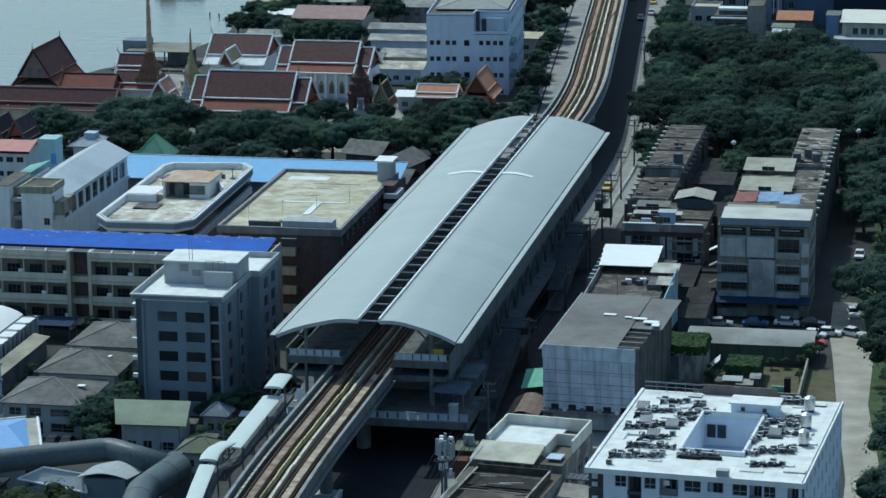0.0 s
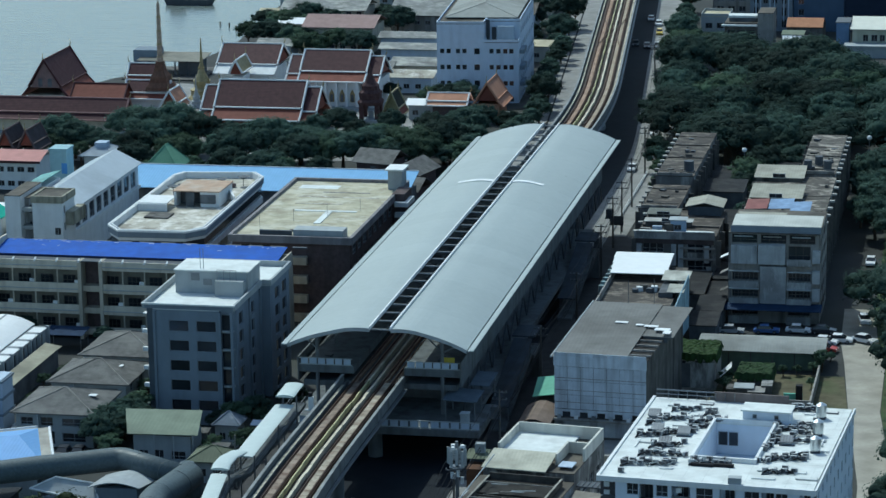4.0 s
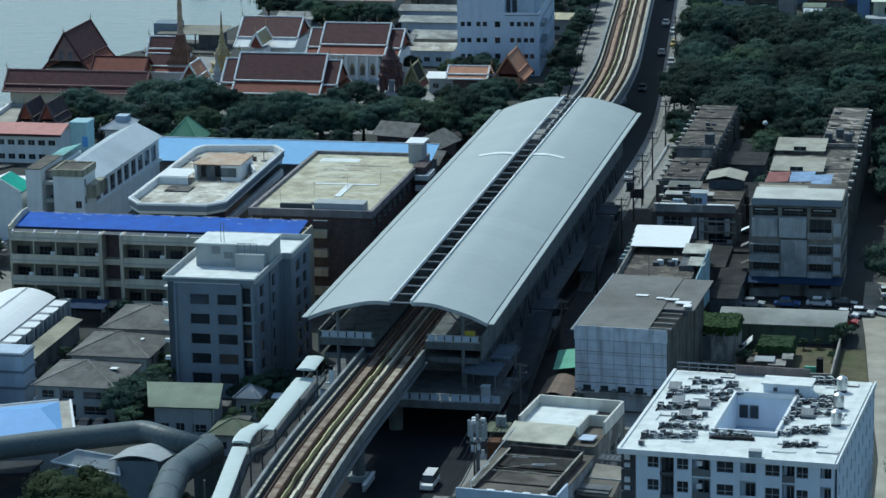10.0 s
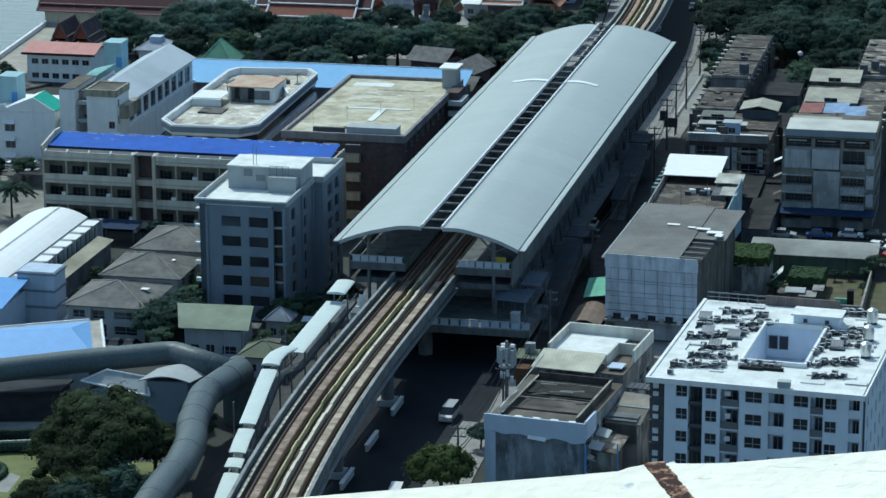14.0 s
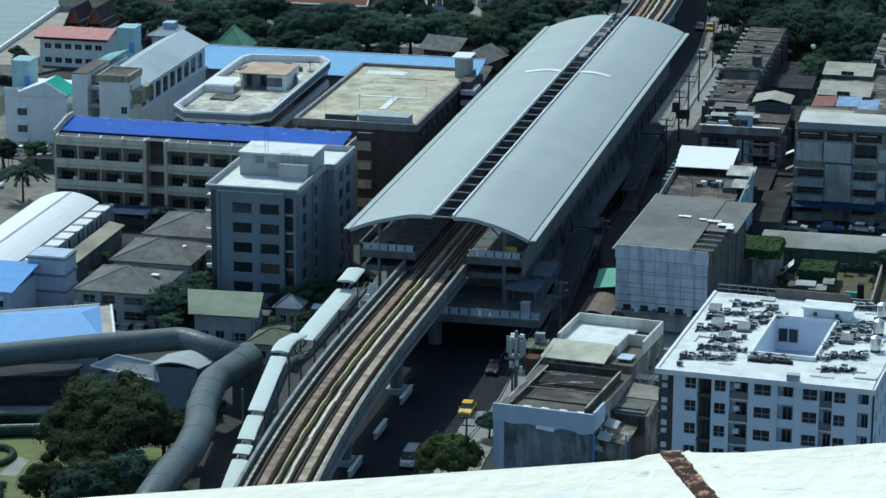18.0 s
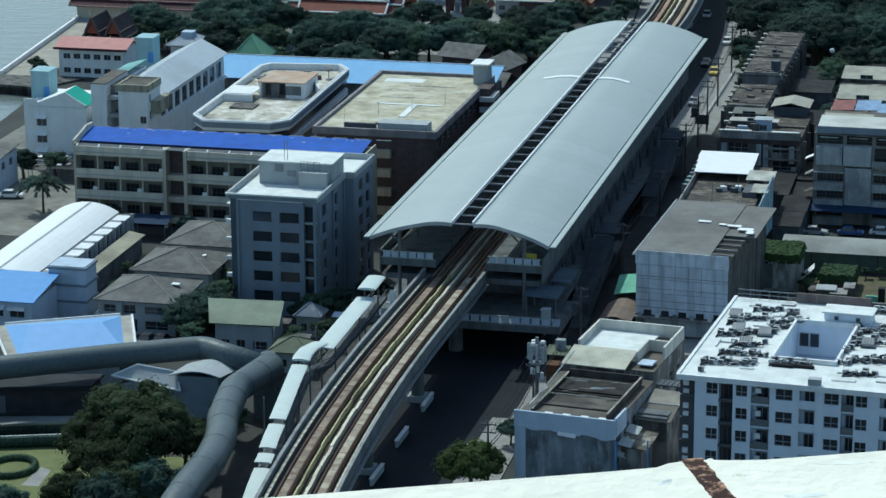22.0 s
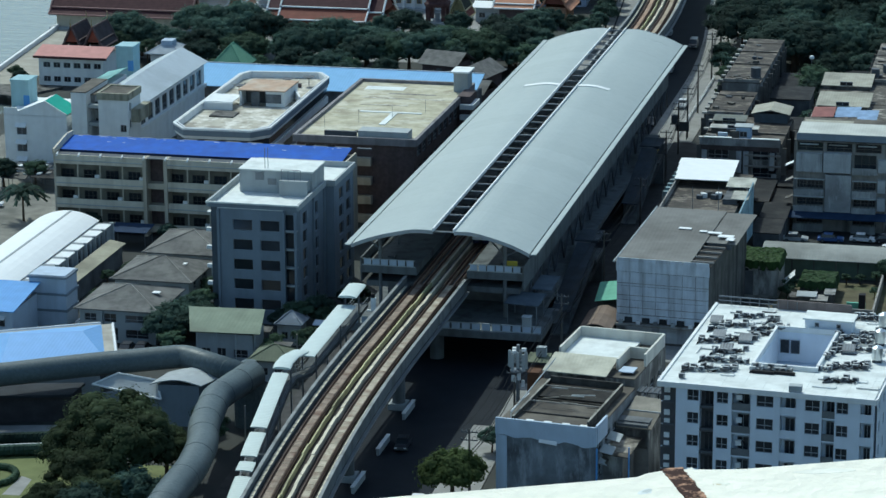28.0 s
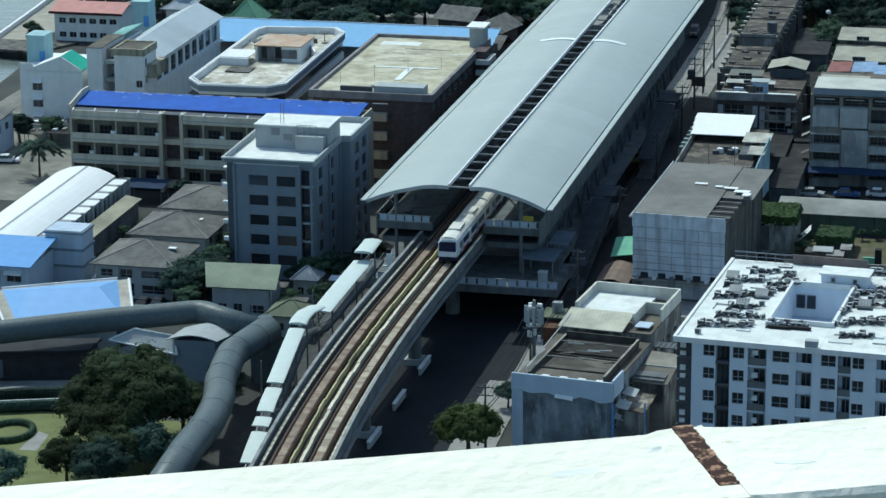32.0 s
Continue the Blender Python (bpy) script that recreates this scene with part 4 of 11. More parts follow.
def train():
    """A four-car metro train; the nose points to -y, its base is the rail head under the nose."""
    t = thing("metro_train", (0, 0, 0), "white, red and navy four-car metro train", "train")
    body_m = mat("train_white_paint", (0.62, 0.64, 0.66), rough=0.4, var=0.05, scale=0.4, bump=0.0, local=True)
    roof_m = mat("train_roof", (0.68, 0.67, 0.62), rough=0.6, var=0.1, scale=0.4, stain=0.3, stain_col=(0.38, 0.35, 0.3), local=True)
    navy = mat("train_navy", (0.015, 0.02, 0.055), rough=0.35, var=0.1, bump=0.0, local=True)
    red = mat("train_red", (0.17, 0.035, 0.045), rough=0.4, var=0.1, bump=0.0, local=True)
    for c in range(4):
        y0 = c * 22.2
        nose = c == 0
        sec = [(-1.5, 0.95), (-1.56, 1.6), (-1.5, 2.8), (-1.3, 3.3), (-0.95, 3.5), (0.95, 3.5), (1.3, 3.3), (1.5, 2.8), (1.56, 1.6), (1.5, 0.95)]
        rings = [[(x, y0 + 0.9 if nose else y0, z) for x, z in sec], [(x, y0 + 21.7, z) for x, z in sec]]
        if nose:
            rings = [[(x * 0.9, y0 + (0.0 if z < 1.7 else 0.25 if z < 3.2 else 0.5), z if z < 3.2 else z - 0.08) for x, z in sec]] + rings
        b = part("car_body", Geo().sweep(rings), body_m, t)
        rr = [(-1.3, 3.3), (-1.0, 3.58), (-0.5, 3.72), (0, 3.76), (0.5, 3.72), (1.0, 3.58), (1.3, 3.3)]
        part("car_roof", Geo().sweep([[(x, y0 + (0.75 if nose else 0.1), z) for x, z in rr], [(x, y0 + 21.6, z) for x, z in rr]]), roof_m, b)
        for k in range(2):
            part("air_conditioner", Geo().box(-0.85, 0.85, y0 + 4.5 + k * 9, y0 + 8 + k * 9, 3.7, 3.95), roof_m, b)
        for s in (-1, 1):
            x0, x1 = sorted((s * 1.545, s * 1.585))
            part("window_band", Geo().box(x0, x1, y0 + 1.6, y0 + 21.2, 1.9, 2.75), navy, b, "dark window band")
            part("red_band", Geo().box(x0, x1, y0 + 1.6, y0 + 21.2, 1.0, 1.35), red, b)
            for k in range(4):
                part("door", Geo().box(x0 - 0.01, x1 + 0.01, y0 + 2.4 + k * 5.1, y0 + 3.8 + k * 5.1, 0.98, 2.95), body_m if k % 2 else mat("train_grey_door", (0.34, 0.32, 0.34), rough=0.4, var=0.05, bump=0.0, local=True), b)
        for yy in (3.2, 18.5):
            part("bogie", Geo().box(-1.15, 1.15, y0 + yy - 1.5, y0 + yy + 1.5, 0.25, 0.95), BLACK, t)
            for s in (-1, 1):
                for k in (-1, 1):
                    w = Geo()
                    w.hexa([(s * 0.66, y0 + yy + k * 1.05 + 0.42 * math.cos(i * math.pi / 6), 0.42 + 0.42 * math.sin(i * math.pi / 6)) for i in range(12)],
                           [(s * 0.80, y0 + yy + k * 1.05 + 0.42 * math.cos(i * math.pi / 6), 0.42 + 0.42 * math.sin(i * math.pi / 6)) for i in range(12)])
                    part("wheel", w, RAIL_STEEL, t)
        if c < 3:
            part("gangway", Geo().box(-0.9, 0.9, y0 + 21.7, y0 + 22.2, 0.9, 3.3), BLACK, t)
    part("windscreen", Geo().hexa([(-1.28, 0.06, 1.72), (1.28, 0.06, 1.72), (1.3, 0.4, 1.72), (-1.3, 0.4, 1.72)], [(-1.15, 0.16, 3.1), (1.15, 0.16, 3.1), (1.18, 0.6, 3.1), (-1.18, 0.6, 3.1)]), navy, t, "dark curved windscreen")
    part("destination_box", Geo().box(-0.5, 0.5, 0.12, 0.4, 2.82, 3.06), BLACK, t)
    lamp = mat("train_headlamp", (0.7, 0.7, 0.65), rough=0.2, var=0.02, bump=0.0, local=True)
    for x in (-0.85, 0.85):
        part("headlamp", Geo().box(x - 0.22, x + 0.22, -0.03, 0.1, 1.22, 1.4), lamp, t)
    part("front_lamp", Geo().box(-0.14, 0.14, 0.42, 0.62, 3.36, 3.5), lamp, t)
    part("coupler", Geo().box(-0.2, 0.2, -0.45, 0.3, 0.6, 0.9), BLACK, t)
    part("skirt", Geo().box(-1.3, 1.3, 0.05, 1.2, 0.35, 0.96), navy, t)
    return t


viaduct()
station()
exit_stair()
TRAIN = train()

# ---- west side: offices, school, houses ----
def office_block():
    b = thing("office_building", (-32.5, 27, 0), "six-storey grey-blue office block with dark windows and white flat roof", "building")
    H = 18.4
    x0, x1, y0, y1 = -39.8, -25.6, 13.0, 41.5
    hs = []
    for j in range(5):
        z = 2.24 + j * 3.18
        hs += [(3.85, 7.0, z, z + 1.75), (8.25, 11.4, z, z + 1.75)]
    he = []
    for j in range(6):
        z = 0.9 + j * 2.92
        he += [(3.4, 5.8, z - 0.3, z + 1.75), (10.2, 12.4, z - 0.3, z + 1.75), (19.5, 22.3, z - 0.3, z + 1.75), (24.0, 26.6, z - 0.3, z + 1.75)]
    block(b, x0 + 1.4, x1 - 2.2, y0, y1, 0, H, GREY_WALL, {"s": [(a - 1.4, c - 1.4, d, e) for a, c, d, e in hs]}, WHITE_ROOF, style="plain", glass_mat=GLASS)
    block(b, x1 - 2.196, x1, y0 + 0.9, y1 - 12, 0, H, GREY_WALL, {"e": [(a - 0.9, c - 0.9, d, e) for a, c, d, e in he if a < 15]}, WHITE_ROOF, style="plain")
    block(b, x1 - 2.196, x1 + 1.5, y1 - 11.99, y1, 0, H, GREY_WALL, {"e": [(a - 16.5, c - 16.5, d, e) for a, c, d, e in he if a > 15]}, WHITE_ROOF, style="plain")
    block(b, x0, x0 + 1.396, y0 + 1.2, y1, 0, H, mat("dark_grey_wall", (0.10, 0.12, 0.14), var=0.15), {}, WHITE_ROOF)
    for j in range(6):
        part("bay_glazing", Geo().box(x1 - 2.0, x1 - 0.5, y0 + 0.8, y0 + 0.89, 0.62 + j * 2.92, 3.0 + j * 2.92), GLASS, b, "dark glazed bay")
    for j in range(6):
        z = 0.9 + j * 2.92
        part("balcony_slab", Geo().box(x1 - 2.0, x1 - 0.1, y0 + 0.1, y0 + 0.9, z - 0.5, z - 0.3), GREY_LIGHT, b)
        part("sunshade", Geo().box(x0 - 0.7, x0, y0 + 1.4, y0 + 2.6, z + 1.7, z + 1.82), WHITE, b, "small white sunshade")
    for x in (x0 + 1.35, x1 - 2.35, x1 - 0.45):
        part("fin", Geo().box(x, x + 0.4, y0 - 0.25, y0 - 0.004, 0, H - 0.2), GREY_WALL, b)
    for y in (y0 + 0.2, y0 + 8.2, y0 + 14.5):
        part("fin", Geo().box(x1 + 0.004, x1 + 0.3, y + 0.7, y + 1.3, 0, H - 0.2), GREY_WALL, b)
    # overhanging white rim and roof box
    t = 0.25
    a, c = H + 0.12, H + 1.05
    part("parapet", Geo().box(x0, x1, y0, y0 + 0.2, a, c - 0.26), GREY_WALL, b)
    part("parapet_rim", Geo().box(x0 - 0.35, x1 + 0.35, y0 - 0.35, y0 - 0.004, c - 0.25, c), WHITE_ROOF, b, "pale overhanging rim")
    for box in ((x0 - 0.35, x0, y0, y1), (x1, x1 + 0.35, y0, y1 - 12.352), (x1 + 0.352, x1 + 1.498, y1 - 12.35, y1 - 12), (x1 + 1.5, x1 + 1.85, y1 - 12.35, y1), (x0 - 0.35, x1 + 1.85, y1 + 0.002, y1 + 0.3)):
        part("parapet", Geo().box(*box, a, c), GREY_LIGHT, b)
    rb = part("roof_box", Geo().box(-37.7, -25.8, 23.0, 30.0, H + 0.12, H + 3.7), GREY_LIGHT, b)
    part("roof_box_top", Geo().box(-37.9, -25.65, 22.8, 30.2, H + 3.7, H + 3.9), WHITE_ROOF, rb)
    part("roof_box_step", Geo().box(-30.8, -26.2, 21.4, 22.99, H + 0.12, H + 2.6), GREY_LIGHT, rb)
    for x in (-34.4, -32.4):
        part("vent_louvre", Geo().box(x - 0.7, x + 0.7, 22.93, 22.99, H + 1.5 if x > -33 else H + 2.2, H + 2.5 if x > -33 else H + 3.4), STEEL, rb)
    g = Geo()
    for x in (-30.5, -29.4, -28.4, -27.4):
        g.bar((x, 21.8, H + 2.6), (x, 21.8, H + 4.3), 0.05)
    g.bar((-30.5, 21.8, H + 4.3), (-27.4, 21.8, H + 4.3), 0.05)
    part("pipe_rack", g, STEEL, rb)
    part("stair_mast", Geo().bar((-33.8, 24, H + 3.9), (-33.8, 24, H + 7.2), 0.05).bar((-33.3, 24, H + 3.9), (-33.3, 24, H + 7.2), 0.05), STEEL, rb)
    # dishes and a tilted mast on the west edge
    for k, z in enumerate((8.2, 11.2, 14.1, 5.4)):
        part("air_unit", Geo().box(x0 - 0.95, x0 - 0.05, y0 + 1.5, y0 + 2.1, z, z + 0.6), WHITE, b, "white air-conditioner unit")


def school():
    b = thing("school_building", (-56, 62, 0), "four-storey beige school block with bright blue sheet roof", "school")
    x0, x1, y0, y1, H = -82.5, -30.5, 58.6, 68.2, 13.9
    cream = mat("cream_corridor_paint", (0.60, 0.56, 0.46), var=0.1, stain=0.4, streak=True, stain_col=(0.28, 0.24, 0.18))
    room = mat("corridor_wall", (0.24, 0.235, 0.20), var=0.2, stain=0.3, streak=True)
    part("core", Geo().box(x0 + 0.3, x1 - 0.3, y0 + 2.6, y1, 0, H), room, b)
    part("back_wall", Geo().box(x0, x1, y1, y1 + 0.3, 0, H), BEIGE, b)
    part("end_parapet", Geo().hexa([(x0 - 0.3, y0 + 0.4, 13.9), (x0 - 0.3, y1 + 0.6, 13.9), (x0 - 0.3, y1 + 0.6, 15.8), (x0 - 0.3, y1 - 2.4, 15.9), (x0 - 0.3, y0 + 0.4, 14.7)], [(x0 + 0.05, y0 + 0.4, 13.9), (x0 + 0.05, y1 + 0.6, 13.9), (x0 + 0.05, y1 + 0.6, 15.8), (x0 + 0.05, y1 - 2.4, 15.9), (x0 + 0.05, y0 + 0.4, 14.7)]), cream, b, "cream end parapet")
    for x in (x0, x1 - 0.3):
        part("end_wall", Geo().box(x, x + 0.3, y0, y1, 0, H + 0.5), BEIGE, b)
    st = (-65.9, -62.1)
    for j in range(4):
        z0, z1 = (12.3, 9.9, 6.1, 2.2)[j] - (0.0 if j == 0 else 1.65), (13.9, 9.9, 6.1, 2.2)[j]
        for k, (a, c) in enumerate(((x0 + 0.3, st[0]), (st[1], x1 - 0.3))):
            if j:
                part("corridor_slab", Geo().box(a, c, y0 + 0.2, y0 + 2.59, z0, z0 + 0.25), BEIGE, b)
            part("corridor_parapet", Geo().box(a, c, y0, y0 + 0.196, z0, z1), cream, b, "beige corridor parapet")
            part("ledge", Geo().box(a, c, y0 - 0.15, y0 - 0.004, z0 + 0.55, z0 + 0.7), GREY_LIGHT, b)
            if not j:
                continue
            n = 4 if k == 0 else 8
            top = (13.9, 12.3, 8.25, 4.45)[j]
            for i in range(n + 1):
                x = a + (c - a) * i / n
                part("post", Geo().box(x - 0.1, x + 0.1, y0 + 0.02, y0 + 0.19, z1, top), BEIGE, b)
            for i in range(n):
                x = a + (c - a) * (i + 0.5) / n
                put_window(b, (x - 0.7, y0 + 2.45, z1 - 0.6), 0, 2.3, 1.5, "three", CONCRETE_DARK, GLASS)
                if (i + j) % 2 == 0:
                    part("air_unit", Geo().box(x + 0.9, x + 1.7, y0 + 0.35, y0 + 0.7, z1 - 0.1, z1 + 0.5), WHITE, b, "white air-conditioner unit")
    for x in st:
        part("stair_pier", Geo().box(x - 0.3, x + 0.3, y0 - 0.2, y0 + 2.6, 0, H), BEIGE, b)
    for z in (2.6, 6.4, 10.3):
        part("stair_landing", Geo().box(st[0] + 0.31, st[1] - 0.31, y0 + 0.5, y0 + 2.5, z - 1.9, z - 0.9), BEIGE, b)
    part("stair_recess", Geo().box(st[0] + 0.31, st[1] - 0.31, y0 + 2.3, y0 + 2.56, 0, H), BROWN, b)
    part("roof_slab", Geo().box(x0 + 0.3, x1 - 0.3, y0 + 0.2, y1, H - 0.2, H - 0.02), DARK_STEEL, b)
    r = mono(b, x0 + 0.1, x1 - 0.9, y0 + 2.6, y1 + 0.4, 14.1, 14.95, BLUE_ROOF)
    part("roof_edge", Geo().box(x0 + 0.1, x1 - 0.9, y0 + 2.45, y0 + 2.59, 13.75, 14.25), mat("navy_flashing", (0.02, 0.035, 0.09), var=0.2), r)
    for i in range(14):
        x = x0 + 0.5 + i * 3.95
        part("roof_bracket", Geo().hexa([(x, y0 - 0.35, 13.7), (x + 0.3, y0 - 0.35, 13.7), (x + 0.3, y0 + 0.2, 13.7), (x, y0 + 0.2, 13.7)], [(x + 0.15, y0 - 0.35, 14.05), (x + 0.45, y0 - 0.35, 14.05), (x + 0.45, y0 + 0.2, 14.35), (x + 0.15, y0 + 0.2, 14.35)]), WHITE, r, "pale roof bracket")
        part("rear_bracket", Geo().box(x, x + 2.6, y1 + 0.6, y1 + 1.3, 14.75, 15.0), DARK_STEEL, r)
    scuff = mat("scuffed_blue_sheet", (0.55, 0.6, 0.68), var=0.3)
    rnd = random.Random(31)
    for i in range(26):
        x, y, w = rnd.uniform(x0 + 1, x1 - 2), y1 - rnd.choice((0.0, 0.1, 0.2, 0.5, 2.4)), rnd.uniform(0.1, 0.45)
        z = 14.1 + (y - y0 - 2.6) * 0.1149 + 0.135
        part("roof_scuff", Geo().box(x - w, x + w, y - 0.09, y + 0.09, z, z + 0.03), scuff, r)
    c = thing("classroom_building", (-32, 90, 0), "four-storey school block with brown brick walls and yellowed flat roof", "school")
    x0, x1, y0, y1 = -43.5, -22.2, 76.2, 123.0
    he = []
    for j in range(4):
        for i in range(10):
            he.append((2.2 + i * 4.2, 5.2 + i * 4.2, 1.0 + j * 3.5, 2.9 + j * 3.5))
    block(c, x0, x1, y0, y1, 0, 14.6, BROWN, {"e": he, "s": [(1.5, 7.0, 1.0 + j * 3.5, 3.1 + j * 3.5) for j in range(4)]}, YELLOW_ROOF, style="three")
    for j in range(1, 5):
        part("corridor_ledge", Geo().box(x0 + 0.5, -29.8, y0 - 1.2, y0 - 0.004, j * 3.45 - 3.5, j * 3.45 - 2.1), BEIGE, c)
    g = Geo().box(x0 - 0.6, x0, y0 - 0.6, y1 + 0.6, 14.0, 15.3).box(x1, x1 + 0.6, y0 - 0.6, y1 + 0.6, 14.0, 15.3).box(x0, x1, y1, y1 + 0.6, 14.0, 15.3).box(x0, x1, y0 - 0.6, y0, 14.0, 15.3)
    part("parapet", g, mat("dusty_mauve_parapet", (0.24, 0.23, 0.24), var=0.2, stain=0.5, streak=True, stain_col=(0.1, 0.095, 0.1)), c)
    part("front_box", Geo().box(-32.4, x1 - 1.2, y0 + 0.3, y0 + 3.6, 14.2, 16.3), GREY_LIGHT, c, "pale roof-edge box")
    part("roof_slot", Geo().box(-38.6, -32.8, y0 + 0.6, y0 + 1.2, 14.72, 16.0), DARK_STEEL, c)
    part("pipe_cover", Geo().box(-31.6, -30.4, 88, 97.4, 14.72, 14.86), WHITE_ROOF, c)
    part("pipe_cover", Geo().box(-37.6, -26, 97.6, 98.5, 14.72, 14.84), WHITE_ROOF, c)
    part("screed_ridge", Geo().box(-34.4, -25.4, 81.6, 82.6, 14.72, 14.95), CONCRETE_FLAT, c)
    part("screed_patch", Geo().box(-41.6, -34, 116.6, 119.6, 14.722, 14.74), WHITE_ROOF, c)
    for k, (xa, xb, ya) in enumerate(((-40.4, -24.4, 109.5), (-36, -27, 113.4), (-39, -30, 103.6))):
        part("screed_seam", Geo().box(xa, xb, ya, ya + 0.7, 14.722, 14.75 + 0.01 * k), (PALE_ROOF, CONCRETE, PALE_ROOF)[k], c)
    tw = part("stair_tower", Geo().box(-24.4, -21.7, 117.5, 121.5, 14.7, 18.4), GREY_LIGHT, c)
    part("tower_cap", Geo().box(-24.9, -21.3, 117.0, 122, 18.4, 18.7), WHITE, tw)
    for k, z in enumerate((14.3, 12.3)):
        part("balcony", Geo().box(x1 + 0.62, x1 + 3.2, 110, 116, z - 1.2, z - 0.3), WHITE, c)
    part("tower_shaft", Geo().box(x1 + 0.004, x1 + 2.4, 111, 117, 0, 15.4), BROWN, c)
    for i in range(4):
        x = x0 + 3 + i * 5
        part("aerial", Geo().bar((x, 84 + i * 5, 14.7), (x, 84 + i * 5, 17.2), 0.03), STEEL, c)

    o = thing("school_office", (-57, 100, 0), "chamfered white school block with parapets and stained flat roof", "school")
    pts = [(-68.3, 83), (-65.2, 78.8), (-53.0, 79.2), (-50.3, 82.4), (-51.2, 125.6), (-53.8, 129.6), (-67.6, 128), (-68.8, 125.5)]

    def grow(k):
        cx, cy = -59.6, 104.0
        return [(cx + (x - cx) * (1 + k / 9.0), cy + (y - cy) * (1 + k / 25)) for x, y in pts]

    part("wall", Geo().prism(grow(-0.3), 0, 13.2), GREY_LIGHT, o)
    for j in range(4):
        part("window_band", Geo().prism(grow(-0.2), 1.2 + j * 3.4, 2.9 + j * 3.4), GLASS, o, "dark ribbon of windows")
        part("spandrel", Geo().prism(grow(0.0), 2.9 + j * 3.4, 4.0 + j * 3.4) if j < 3 else Geo().prism(grow(0.0), 12.8, 13.4), WHITE, o)
    part("roof", Geo().prism(grow(-0.25), 13.4, 13.55), PALE_ROOF, o)
    for a, c2, m2, z0, z1 in ((0.25, 0.0, GREY_WALL, 13.4, 14.4), (0.3, -0.05, WHITE, 14.405, 14.75), (-0.25, -0.45, WHITE, 13.5, 14.8)):
        g = Geo()
        A, B = grow(a), grow(c2)
        for i in range(8):
            k = (i + 1) % 8
            g.hexa([(*A[i], z0), (*A[k], z0), (*B[k], z0), (*B[i], z0)], [(*A[i], z1), (*A[k], z1), (*B[k], z1), (*B[i], z1)])
        part("parapet", g, m2, o)
    pb = part("penthouse", Geo().box(-57.2, -53.6, 103.5, 108.4, 13.55, 16.4), WHITE, o)
    part("side_wall", Geo().box(-62.3, -61.9, 103.5, 108.4, 13.55, 16.4), WHITE, pb)
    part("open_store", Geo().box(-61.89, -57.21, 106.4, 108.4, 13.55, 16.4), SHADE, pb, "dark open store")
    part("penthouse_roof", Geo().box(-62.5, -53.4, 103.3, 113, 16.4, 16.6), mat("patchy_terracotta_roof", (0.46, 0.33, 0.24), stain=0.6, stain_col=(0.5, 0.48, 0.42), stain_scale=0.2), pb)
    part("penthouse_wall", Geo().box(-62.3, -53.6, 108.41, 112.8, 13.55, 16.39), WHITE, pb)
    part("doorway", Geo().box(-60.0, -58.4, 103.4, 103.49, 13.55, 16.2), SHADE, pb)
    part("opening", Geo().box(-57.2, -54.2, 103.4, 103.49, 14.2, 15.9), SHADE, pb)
    part("step_wall", Geo().box(-68, -62.4, 99, 99.4, 13.55, 14.9).box(-68, -62.5, 99.4, 106, 14.9, 15.05).box(-68, -67.6, 99.4, 106, 13.55, 14.9), WHITE, o)
    part("skylight_hatch", Geo().box(-65, -60.4, 93, 97, 13.56, 13.8), CONCRETE_DARK, o)
    part("inner_wall", Geo().hexa([(-51.4, 105.6, 13.55), (-51.2, 106.0, 13.55), (-54.4, 113.4, 13.55), (-54.7, 113.0, 13.55)], [(-51.4, 105.6, 15.2), (-51.2, 106.0, 15.2), (-54.4, 113.4, 15.4), (-54.7, 113.0, 15.4)]), WHITE, o, "slanted white wall on the roof")
    for k in range(9):
        part("roof_clutter", Geo().box(-66.4 + k * 1.3, -65.6 + k * 1.3, 119.6 + (k * 7 % 5) * 0.8, 120.3 + (k * 7 % 5) * 0.8, 13.56, 14.1 + 0.1 * (k % 3)), (DARK_STEEL, CONCRETE, BROWN)[k % 3], o)
    part("beam", Geo().box(-64, -54, 80.6, 81.0, 13.56, 14.1), CONCRETE_DARK, o)
    for x, y in ((-65, 112), (-62.5, 117), (-54, 122), (-57.5, 119.5)):
        part("satellite_dish", Geo().cyl(x, y, 15.1, 15.5, 0.3, 10, 1.2).cyl(x, y, 13.55, 15.1, 0.08, 6), DARK_STEEL, o)

    h = thing("assembly_hall", (-88, 125, 0), "long white hall with a pale blue-grey gabled sheet roof", "hall")
    x0, x1, y0, y1 = -94.6, -84.8, 110.5, 152
    he = [(1.2 + i * 4.4, 4.4 + i * 4.4, 6.6, 9.8) for i in range(9)]
    block(h, x0, x1, y0, y1, 0, 10.6, WHITE, {"e": he}, STEEL, style="three")
    part("sill_band", Geo().box(x1 + 0.004, x1 + 0.5, y0, y1, 5.9, 6.5), WHITE, h, "white ledge below the windows")
    gable(h, x0, x1, y0, y1, 10.8, 13.6, mat("pale_grey_sheet_roof", (0.45, 0.50, 0.54), rough=0.5, var=0.06, wave=0.6, wave_axis="Y", stain=0.15), over=0.7)
    part("gable_wall", Geo().hexa([(x0, y0 + 0.01, 10.62), (x1, y0 + 0.01, 10.62), (-89.7, y0 + 0.01, 13.4)], [(x0, y0 + 0.3, 10.62), (x1, y0 + 0.3, 10.62), (-89.7, y0 + 0.3, 13.4)]), WHITE, h)
    s = thing("stair_block", (-88.5, 105, 0), "white stair block with a mossy tower top and stained walls", "building")
    moss = mat("mossy_stained_render", (0.34, 0.33, 0.26), var=0.2, stain=0.8, streak=True, stain_col=(0.09, 0.085, 0.06))
    block(s, -93.6, -90.6, 97.8, 110, 0, 15.9, WHITE, {}, CONCRETE_FLAT)
